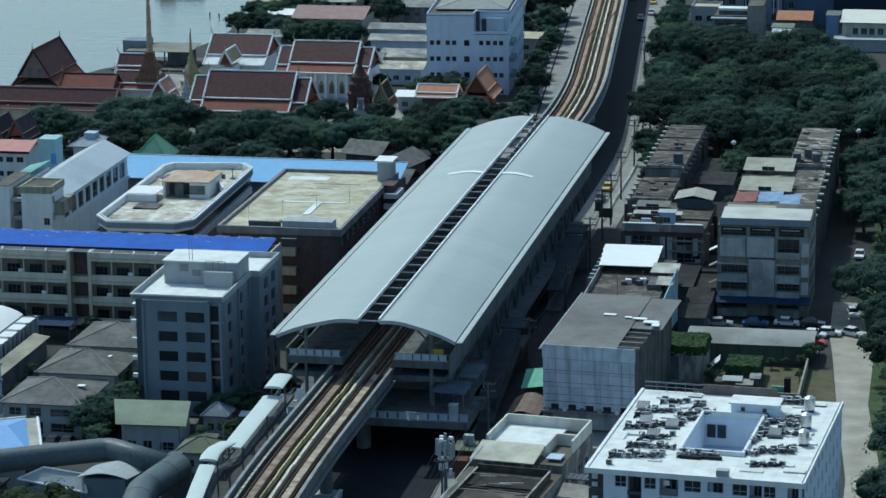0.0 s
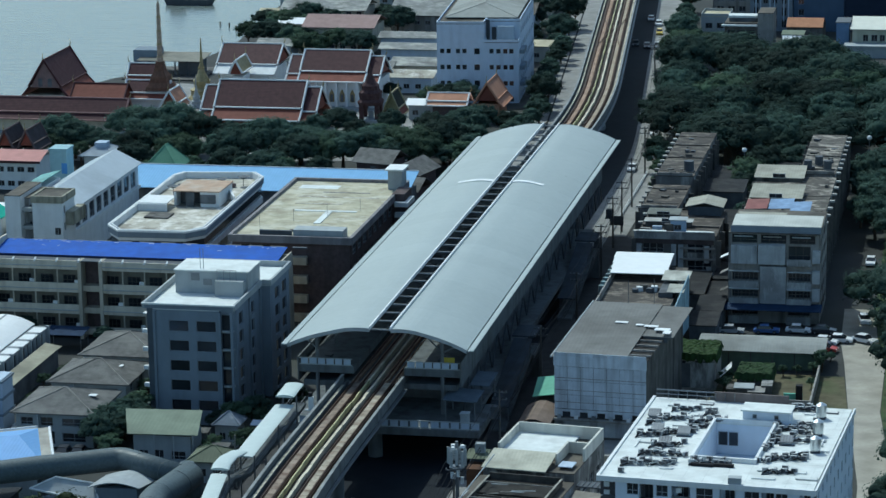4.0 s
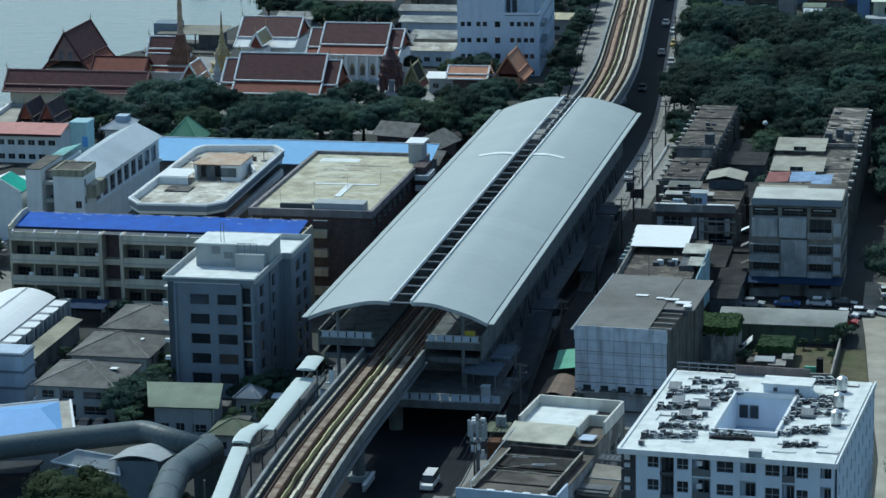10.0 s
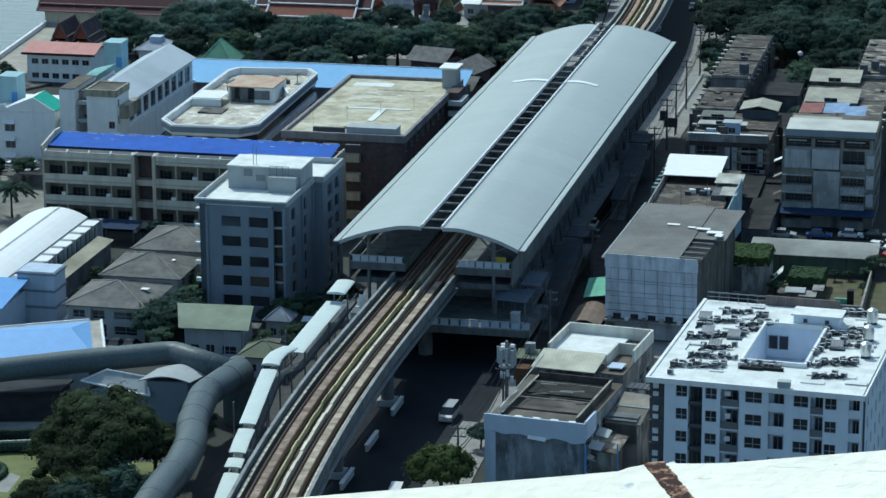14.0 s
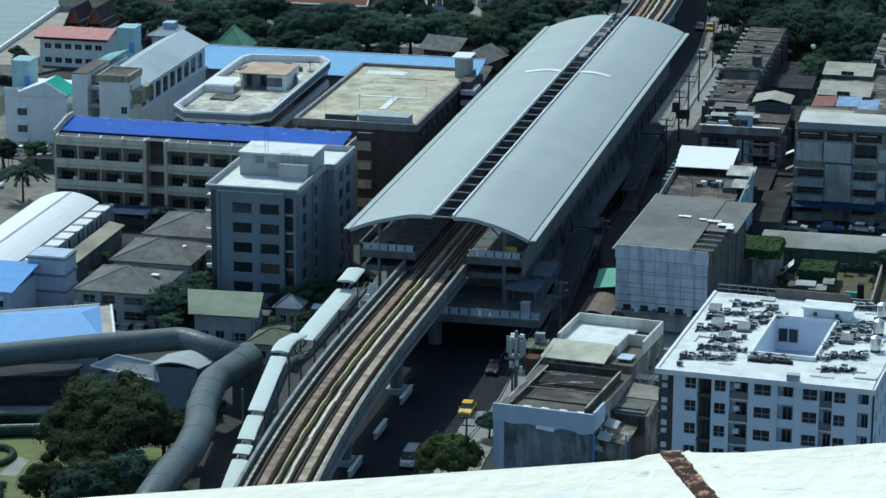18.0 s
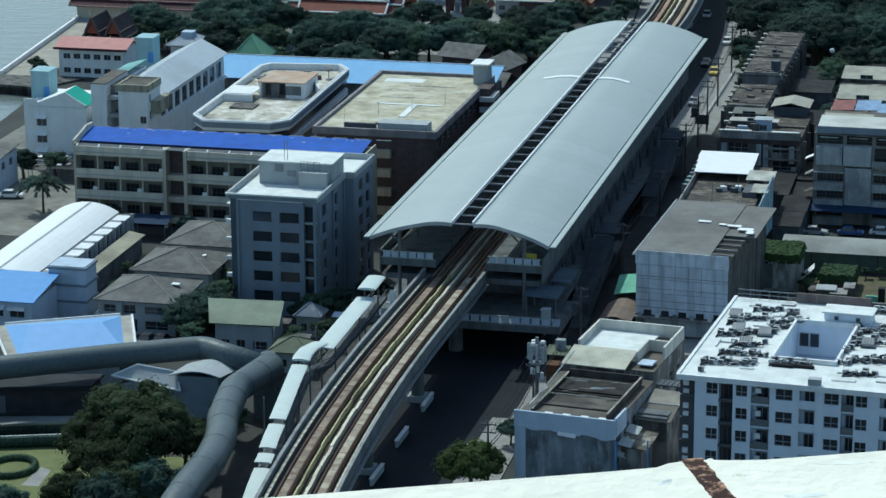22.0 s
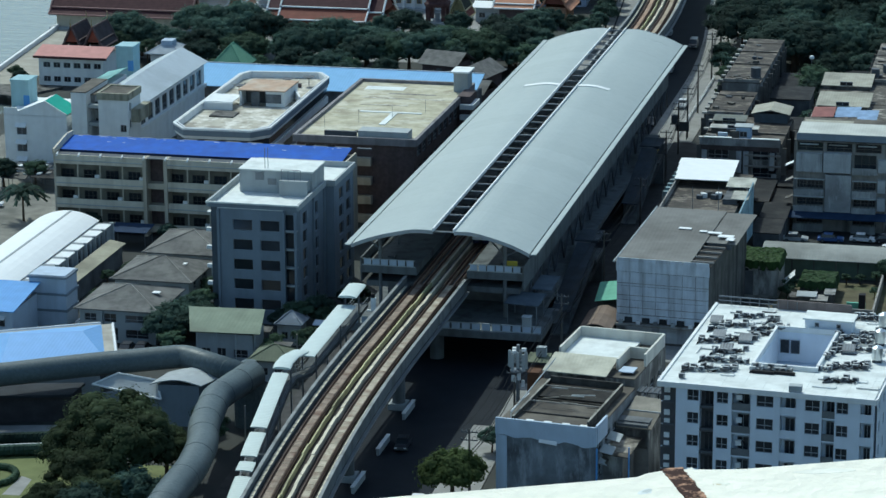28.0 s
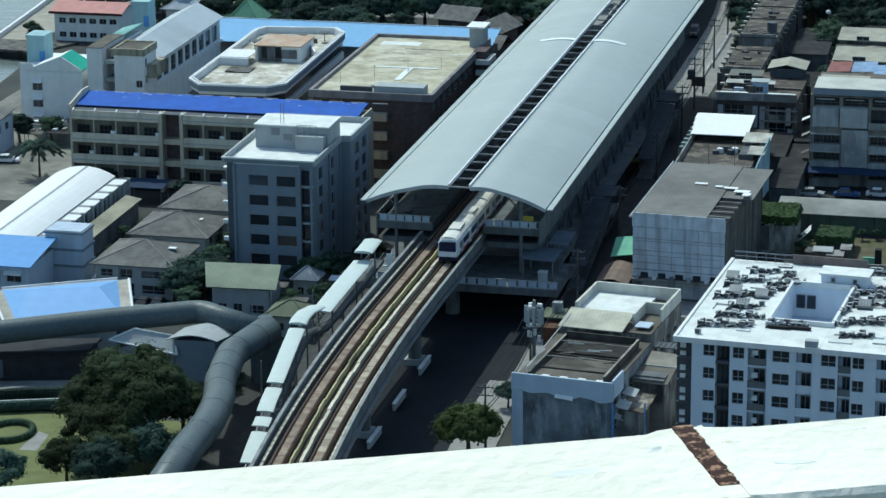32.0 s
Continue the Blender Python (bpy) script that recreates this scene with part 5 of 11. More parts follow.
    block(s, -90.59, -88.01, 100.2, 110, 0, 15.0, MATS["mouldy_white_wall"] if "mouldy_white_wall" in MATS else mat("mouldy_white_wall", (0.42, 0.44, 0.45), stain=0.8, streak=True, stain_col=(0.1, 0.1, 0.1)), {"s": [(0.8, 1.9, 2.5 + j * 3.2, 4.2 + j * 3.2) for j in range(4)]}, CONCRETE_FLAT)
    block(s, -88.0, -82.2, 97.2, 104.5, 0, 15.0, WHITE, {"e": [(1.0, 2.0, 3.0 + j * 3.2, 4.6 + j * 3.2) for j in range(4)], "s": [(4.2, 5.4, 8.8, 10.2), (4.2, 5.4, 5.0, 6.4)]}, CONCRETE_FLAT)
    part("tower_crown", Geo().box(-88.2, -82.0, 97.0, 97.4, 14.9, 16.2).box(-88.2, -82.0, 104.3, 104.7, 14.9, 16.2).box(-88.2, -87.8, 97.4, 104.3, 14.9, 16.2).box(-82.4, -82.0, 97.4, 104.3, 14.9, 16.2), moss, s, "mossy stained parapet")
    part("tower_deck", Geo().box(-87.8, -82.4, 97.4, 104.3, 15.13, 16.0), CONCRETE_FLAT, s)
    for z in (9.4, 12.8):
        part("landing", Geo().box(-90.5, -88.05, 98.6, 100.19, z, z + 0.7), GREY_LIGHT, s)
    part("rubble_ledge", Geo().box(-82.19, -80.6, 99, 106, 10.4, 12.9), moss, s)
    part("side_roof", Geo().hexa([(-99.2, 113.5, 11.9), (-95, 113.5, 13.0), (-95, 113.5, 13.15), (-99.2, 113.5, 12.05)], [(-99.2, 134, 11.9), (-95, 134, 13.0), (-95, 134, 13.15), (-99.2, 134, 12.05)]), mat("faded_teal_sheet", (0.22, 0.42, 0.40), var=0.12, stain=0.3, wave=0.4), s, "faded teal sheet roof")
    part("side_wall", Geo().box(-99.0, -95.1, 114, 133.5, 0, 11.8), WHITE, s)
    w = thing("white_gabled_building", (-100, 103, 0), "white rendered end block with a green gabled roof", "building")
    block(w, -106.9, -94.5, 97.2, 112, 0, 11.2, WHITE, {"s": [(2.4, 4.4, 0.9 + j * 3.25, 2.5 + j * 3.25) for j in range(3)]}, WHITE)
    part("gable_wall", Geo().hexa([(-106.9, 97.2, 11.33), (-94.5, 97.2, 11.33), (-98.7, 97.2, 14.1), (-104.2, 97.2, 11.9), (-104.2, 97.2, 12.6), (-106.9, 97.2, 12.6)], [(-106.9, 97.4, 11.33), (-94.5, 97.4, 11.33), (-98.7, 97.4, 14.1), (-104.2, 97.4, 11.9), (-104.2, 97.4, 12.6), (-106.9, 97.4, 12.6)]), WHITE, w)
    part("roof", Geo().hexa([(-98.7, 97.45, 14.0), (-94.4, 97.45, 11.5), (-94.4, 97.45, 11.62), (-98.7, 97.45, 14.12)], [(-98.7, 103.6, 14.0), (-94.4, 103.6, 11.5), (-94.4, 103.6, 11.62), (-98.7, 103.6, 14.12)]), TEAL, w, "green sheet roof slope")
    part("rear_slope", Geo().hexa([(-104.2, 97.45, 11.8), (-98.72, 97.45, 14.0), (-98.72, 97.45, 14.12), (-104.2, 97.45, 11.92)], [(-104.2, 103.6, 11.8), (-98.72, 103.6, 14.0), (-98.72, 103.6, 14.12), (-104.2, 103.6, 11.92)]), WHITE, w)
    part("verge", Geo().bar((-98.7, 97.1, 14.15), (-94.4, 97.1, 11.65), 0.14, 5), WHITE, w)
    for j in range(3):
        part("awning", Geo().hexa([(-104.6, 96.3, 2.5 + j * 3.25), (-102.4, 96.3, 2.5 + j * 3.25), (-102.4, 97.2, 3.1 + j * 3.25), (-104.6, 97.2, 3.1 + j * 3.25)],
                                  [(-104.6, 96.3, 2.6 + j * 3.25), (-102.4, 96.3, 2.6 + j * 3.25), (-102.4, 97.2, 3.2 + j * 3.25), (-104.6, 97.2, 3.2 + j * 3.25)]), WHITE, w)
    for x, y, z in ((-106.3, 106.5, 16.4), (-101.5, 153, 13.8)):
        k = thing("water_tower", (x, y, 0), "pale teal square water tank tower", "water tower")
        part("shaft", Geo().box(x - 1.8, x + 1.8, y - 2.2, y + 2.2, 0, z - 0.4), PALE_TEAL, k)
        part("cap", Geo().box(x - 1.95, x + 1.95, y - 2.35, y + 2.35, z - 0.4, z), PALE_TEAL, k)
        part("door", Geo().box(x + 0.7, x + 1.9, y - 2.26, y - 2.204, z - 5.2, z - 3.0), MID_BLUE, k)
    hb = thing("court_roof", (-58, 158, 0), "long pale blue sheet roof over a covered court", "roof")
    mono(hb, -96, -28.5, 153.2, 164.6, 5.6, 8.0, BLUE_WALL)
    part("frame", Geo().box(-95.5, -29, 153.8, 164, 0, 5.4), SHADE, hb)
    part("ridge_pipe", Geo().bar((-96, 164.6, 8.2), (-28.5, 164.6, 8.2), 0.12), WHITE, hb)


def hip_house(x0, x1, y0, y1, eave, ridge, roof, label):
    h = thing("house", ((x0 + x1) / 2, (y0 + y1) / 2, 0), label, "house", "hipped houses in a row")
    w = x1 - x0
    block(h, x0, x1, y0, y1, 0, eave - 0.3, GREY_LIGHT, {"s": [(w * 0.32, w * 0.5, 0.3, 2.4), (w * 0.32, w * 0.48, 3.2, 4.6), (w * 0.6, w * 0.9, 3.3, 4.5), (w * 0.6, w * 0.9, 0.8, 2.2), (w * 0.06, w * 0.22, 3.3, 4.5)],
                                                               "e": [((y1 - y0) * 0.2, (y1 - y0) * 0.35, 3.3, 4.6), ((y1 - y0) * 0.6, (y1 - y0) * 0.8, 3.3, 4.6)]}, CONCRETE_FLAT, style="cross")
    hip(h, x0, x1, y0, y1, eave, ridge, roof)
    part("porch_post", Geo().box(x0 + w * 0.28, x0 + w * 0.31, y0 - 0.5, y0 - 0.2, 0, eave - 0.2), GREY_LIGHT, h)
    return h


def west_houses():
    for k, (y0, y1, x0) in enumerate(((-1.0, 11.0, -57), (15.5, 27.2, -57), (31.3, 44.0, -57))):
        h = hip_house(x0 + 0.6, -44.2, y0, y1, 5.4, 7.7, ASH_TILE, "two-storey grey house under a weathered hipped roof")
        part("skylight", Geo().box(-46.6 - k, -45.4 - k, (y0 + y1) / 2 - 0.4, (y0 + y1) / 2 + 0.6, 6.5, 6.62), WHITE_METAL, h)
    g = thing("green_roofed_house", (-32, -4, 0), "small house under a faded green sheet roof", "house")
    block(g, -35.8, -27.0, -7.2, -1.4, 0, 4.6, GREY_LIGHT, {"s": [(0.8, 2.2, 0.9, 2.2), (3.2, 4.6, 0.3, 2.3), (5.8, 8.0, 0.9, 2.2)], "e": [(1.2, 2.6, 0.9, 2.2)]}, CONCRETE_FLAT, style="cross")
    rf = [Vector(p) for p in ((-36.4, -8.2, 4.85), (-25.7, -7.6, 4.85), (-27.2, 0.3, 6.3), (-39.0, -0.5, 6.3))]
    part("roof", Geo().hexa(rf, [p + Vector((0, 0, 0.12)) for p in rf]), GREEN_SHEET, g, "faded green sheet roof")
    for k in range(4):
        part("porch_post", Geo().cyl(-35.4 + k * 3.0, -7.9, 0, 4.8, 0.09, 6), GREY_LIGHT, g)
    o = thing("olive_roofed_house", (-22, -12.5, 0), "low house under a patched olive hipped roof", "house")
    block(o, -24.8, -19.6, -14.4, -10.0, 0, 3.2, GREY_LIGHT, {"s": [(0.8, 2.2, 0.9, 2.1), (3.2, 4.6, 0.9, 2.1)]}, CONCRETE_FLAT)
    hip(o, -25.0, -19.2, -14.6, -9.4, 3.4, 5.0, OLIVE, over=0.5)
    d = thing("small_grey_house", (-24.4, 4.6, 0), "small house with a patchy grey hipped roof", "house")
    block(d, -26.2, -22.6, 3.2, 6.6, 0, 3.2, GREY_LIGHT, {"s": [(0.6, 1.6, 0.9, 2.1), (2.2, 3.1, 0.9, 2.1)]}, CONCRETE_FLAT)
    hip(d, -26.2, -22.6, 3.2, 6.6, 3.4, 5.0, mat("patched_grey_roof", (0.2, 0.235, 0.275), stain=0.6, stain_col=(0.45, 0.47, 0.5), stain_scale=0.5), over=0.4)
    for k, (x, y, w, z) in enumerate(((-21.0, 1.0, 1.3, 2.2), (-27.6, 1.6, 1.0, 2.6), (-20.0, 6.6, 1.4, 2.6), (-23.2, -4.6, 1.5, 2.4), (-21.2, -6.4, 1.0, 2.0))):
        q = thing("garden_lean_to", (x, y, 0), "small lean-to shelter of scrap sheet", "shelter", "garden lean-tos")
        mono(q, x - w, x + w, y - 0.9, y + 0.9, z, z + 0.3, (GREY_LIGHT, CONCRETE_DARK, PALE_WALL, MATS["grey_roof_tile"], WHITE_METAL)[k], name="roof_sheet")
        for e in (-0.85, 0.85):
            part("post", Geo().cyl(x + e * w, y - 0.7, 0, z, 0.06, 6), STEEL, q)
            part("rear_post", Geo().cyl(x + e * w, y + 0.7, 0, z + 0.2, 0.06, 6), STEEL, q)
    # the market hall with its white roof
    m = thing("market_hall", (-72, 25, 0), "long market hall with a bright white vaulted sheet roof", "hall")
    x0, x1, y0, y1 = -80.6, -69.9, 4.5, 46
    block(m, x0 + 0.8, x1 + 2.2, y0 + 0.5, y1 - 0.5, 0, 5.6, GREY_LIGHT, {"e": [(1.0 + i * 4.3, 4.2 + i * 4.3, 2.6, 5.0) for i in range(9)]}, STEEL, style="three")
    rings = []
    for y in (y0, y1):
        top = [(x0 + (x1 - x0) * i / 10, 5.95 + 1.5 * (1 - (i / 5 - 1) ** 2)) for i in range(11)]
        rings.append([(x, y, z) for x, z in top] + [(x, y, z - 0.15) for x, z in reversed(top)])
    part("roof", Geo().sweep(rings), WHITE_METAL, m)
    part("roof_seam", Geo().box(-75.0, -74.6, y0, y1, 7.42, 7.5), GREY_LIGHT, m)
    for i in range(10):
        y = y0 + 1.2 + i * 4.4
        part("buttress", Geo().box(x1 + 2.2, x1 + 2.8, y - 0.2, y + 0.2, 0, 5.9), GREY_LIGHT, m)
        if i < 9:
            part("awning", Geo().box(x1 + 0.3, x1 + 2.6, y + 0.6, y + 3.8, 5.62, 5.74), WHITE, m)
    l = thing("lean_to_shed", (-64.7, 27, 0), "lean-to with a long cream sheet roof", "shed")
    mono(l, -66.4, -63.6, 14.0, 41.2, 4.0, 3.5, mat("dull_cream_sheet", (0.36, 0.345, 0.265), var=0.15, stain=0.4, wave=0.4, wave_axis="Y"), axis="x")
    part("wall", Geo().box(-67.0, -64.2, 14, 41, 0, 3.3), SHADE, l)
    a = thing("blue_roofed_annex", (-69, -1, 0), "pale block with a mid-blue sheet roof", "building")
    block(a, -80, -65.2, -6.6, 4.0, 0, 5.6, PALE_WALL, {"s": [(1 + i * 3.4, 3.4 + i * 3.4, 3.2, 4.5) for i in range(4)]}, STEEL, style="two")
    mono(a, -80.4, -64.6, -7.3, 4.4, 5.8, 7.2, MID_BLUE)
    for i in range(4):
        part("awning", Geo().hexa([(-79.2 + i * 3.4, -7.4, 4.5), (-76.4 + i * 3.4, -7.4, 4.5), (-76.4 + i * 3.4, -6.6, 4.9), (-79.2 + i * 3.4, -6.6, 4.9)],
                                  [(-79.2 + i * 3.4, -7.4, 4.58), (-76.4 + i * 3.4, -7.4, 4.58), (-76.4 + i * 3.4, -6.6, 4.98), (-79.2 + i * 3.4, -6.6, 4.98)]), WHITE, a)
    t = thing("annex_tower", (-64, 7, 0), "pale blue-grey stair tower banded with dark ledges", "tower")
    part("shaft", Geo().box(-66.6, -60.6, 4.6, 9.6, 0, 8.0), PALE_WALL, t)
    for z in (2.6, 5.2, 7.9):
        part("ledge", Geo().box(-66.8, -60.4, 4.4, 9.8, z, z + 0.35), GREY_WALL, t)
    part("roof", Geo().box(-66.5, -60.7, 4.7, 9.5, 8.26, 8.4), PALE_WALL, t)
    # blue canopy, set askew to the street
    c = thing("blue_canopy_roof", (-54, -20, 0), "pale blue hipped sheet roof with white gutters", "roof")
    corner = [Vector((-65.2, -17.2, 5.4)), Vector((-57.4, -31.3, 5.4)), Vector((-43.9, -24.6, 5.4)), Vector((-50.0, -9.0, 5.4))]
    A, B = Vector((-59.5, -21.6, 7.2)), Vector((-49.6, -18.2, 7.2))
    g = Geo().poly(corner[1], corner[2], B, A).poly(corner[2], corner[3], B).poly(corner[3], corner[0], A, B).poly(corner[0], corner[1], A)
    g.hexa([p - Vector((0, 0, 0.3)) for p in corner], [p - Vector((0, 0, 0.01)) for p in corner])
    part("roof", g, SKY_ROOF, c)
    mid_c = sum(corner, Vector()) / 4
    walk_m = mat("rusty_gutter_sheet", (0.40, 0.38, 0.33), stain=0.4)
    for i in ((0, 1), (2, 3), (3, 0)):
        p, q = corner[i[0]], corner[i[1]]
        wd = 0.7 if i == (3, 0) else 1.7
        out = ((p + q) / 2 - mid_c)
        out.z = 0
        out.normalize()
        part("gutter", Geo().hexa([p, q, q + out * wd, p + out * wd], [v + Vector((0, 0, -0.12)) for v in (p, q, q + out * wd, p + out * wd)]), walk_m, c)
        part("gutter_rim", Geo().bar(p + out * wd, q + out * wd, 0.22, 6), WHITE, c)
    inner = [mid_c + (p - mid_c) * 0.9 for p in corner]
    part("wall", Geo().hexa([(p.x, p.y, 0) for p in inner], [(p.x, p.y, 5.05) for p in inner]), GREY_LIGHT, c)
    s = thing("gabled_kiosk", (-34, -37, 0), "low pavilion with pale sheet roofs and dark walls", "pavilion")
    part("wall", Geo().prism([(-32.0, -36.2), (-26.2, -35.8), (-24.6, -30.8), (-31.6, -31.6)], 0, 6.0), GREY_WALL, s)
    part("low_wall", Geo().prism([(-40.8, -35.0), (-32.2, -36.0), (-31.9, -31.8), (-38.0, -32.0)], 0, 3.8), GREY_WALL, s)
    pan = [Vector((-41.9, -35.6, 5.0)), Vector((-31.3, -37.1, 4.0)), Vector((-32.6, -34.9, 6.0)), Vector((-38.4, -34.4, 6.5))]
    part("slope_roof", Geo().hexa(pan, [p + Vector((0, 0, 0.14)) for p in pan]), GREY_LIGHT, s)
    g = Geo()
    for p, q in zip(pan, pan[1:] + pan[:1]):
        g.bar(p + Vector((0, 0, 0.2)), q + Vector((0, 0, 0.2)), 0.14, 5)
    part("roof_rim", g, WHITE, s)
    rings = []
    for k in range(9):
        f = k / 8
        p, q = Vector((-33.0, -36.9, 6.1)).lerp(Vector((-25.7, -36.3, 6.1)), f), Vector((-32.1, -31.2, 6.1)).lerp(Vector((-23.5, -29.6, 6.1)), f)
        up = Vector((0, 0, 0.75 * math.sin(math.pi * f)))
        rings.append([p + up, q + up, q + up + Vector((0, 0, 0.14)), p + up + Vector((0, 0, 0.14))])
    part("vault_roof", Geo().sweep(rings), GREY_LIGHT, s)


def tube(name, pts, r, label):
    """A tubular covered walkway of ribbed cladding on posts."""
    t = thing(name, (pts[0][0], pts[0][1], 0), label, "skywalk")
    P = [Vector(p) for p in pts]
    # smooth the corners
    Q = [P[0]]
    for a, b, c in zip(P, P[1:], P[2:]):
        for k in (0.0, 0.35, 0.65, 1.0):
            u, v = b + (a - b).normalized() * 1.4, b + (c - b).normalized() * 1.4
            Q.append((u * (1 - k) + b * k) * (1 - k) + (b * (1 - k) + v * k) * k)
    Q.append(P[-1])
    rings = []
    for i, p in enumerate(Q):
        d = (Q[min(i + 1, len(Q) - 1)] - Q[max(i - 1, 0)])
        d.z = 0
        d.normalize()
        n = Vector((-d.y, d.x, 0))
        rings.append([p + n * (r * math.cos(a)) + Vector((0, 0, r * 0.92 * math.sin(a))) for a in [2 * math.pi * k / 20 for k in range(20)]])
    part("cladding", Geo().sweep(rings), TUBE, t, smooth=True)
    for a, b in zip(P, P[1:]):
        L = (b - a).length
        d = (b - a).normalized()
        n = Vector((-d.y, d.x, 0))
        for k in range(1, int(L / 5.5) + 1):
            p = a + d * (k * 5.5 - 1.5)
            ring = [[p + d * e + n * ((r + 0.035) * math.cos(x)) + Vector((0, 0, (r * 0.92 + 0.035) * math.sin(x))) for x in [2 * math.pi * i / 20 for i in range(20)]] for e in (-0.05, 0.05)]
            part("seam_band", Geo().sweep(ring), TUBE, t)
        for k in range(1, int(L / 14) + 1):
            p = a + d * (k * 14 - 6)
            part("post", Geo().cyl(p.x, p.y, 0, p.z - r * 0.85, 0.45, 10), DECK, t)
    return t


office_block()
school()
west_houses()
tube("tubular_skywalk", [(-92, -64.6, 7.4), (-52.6, -40.0, 7.4), (-42.6, -33.6, 7.4), (-31.0, -27.1, 7.4), (-20.6, -33.4, 7.4)], 1.8, "grey metal-clad tubular footbridge")
tube("tubular_skywalk", [(-19.2, -33.4, 7.5), (-21.0, -44.5, 7.5), (-19.1, -55.7, 7.5), (-16.9, -63.3, 7.5), (-15.7, -71.5, 7.5), (-15.4, -81.0, 7.5), (-13.0, -110, 7.5)], 2.1, "grey metal-clad tubular footbridge, seamed and bent")
tk = thing("ticket_hall_roof", (-19.6, -33.2, 0), "rounded grey metal drum where the tubes meet", "skywalk")
part("drum", Geo().cyl(-19.6, -33.2, 0, 7.4, 2.2, 20), TUBE, tk)
part("cap", Geo().cyl(-19.6, -33.2, 7.4, 9.3, 2.2, 20, 1.0), TUBE, tk)
sr = thing("shop_row", (-56, -38, 0), "dark low shop row, darkened further for the footbridge's shade", "shops")
# wall and roof colours include the shade under the tube
part("wall", Geo().prism([(-80, -53.0), (-55.3, -40.0), (-44.5, -37.0), (-44.5, -33.0), (-56, -36), (-80, -49.0)], 0, 3.9), mat("shaded_shop_wall", (0.05, 0.048, 0.052), var=0.3, stain=0.4), sr)
part("roof", Geo().prism([(-80.4, -54.0), (-55.3, -41.0), (-44.1, -38.0), (-44.1, -32.6), (-56, -35.6), (-80.4, -48.6)], 3.9, 4.3), mat("shaded_shop_roof", (0.03, 0.034, 0.04), var=0.3, stain=0.4, stain_col=(0.05, 0.052, 0.056)), sr)
for i in range(5):
    part("shutter", Geo().prism([(-58.8 - i * 4.2, -41.95 - i * 2.21), (-56.0 - i * 4.2, -40.48 - i * 2.21), (-56.05 - i * 4.2, -40.4 - i * 2.21), (-58.85 - i * 4.2, -41.87 - i * 2.21)], 0.2, 2.8), (STEEL, TEMPLE_ORANGE, DARK_STEEL)[i % 3], sr)

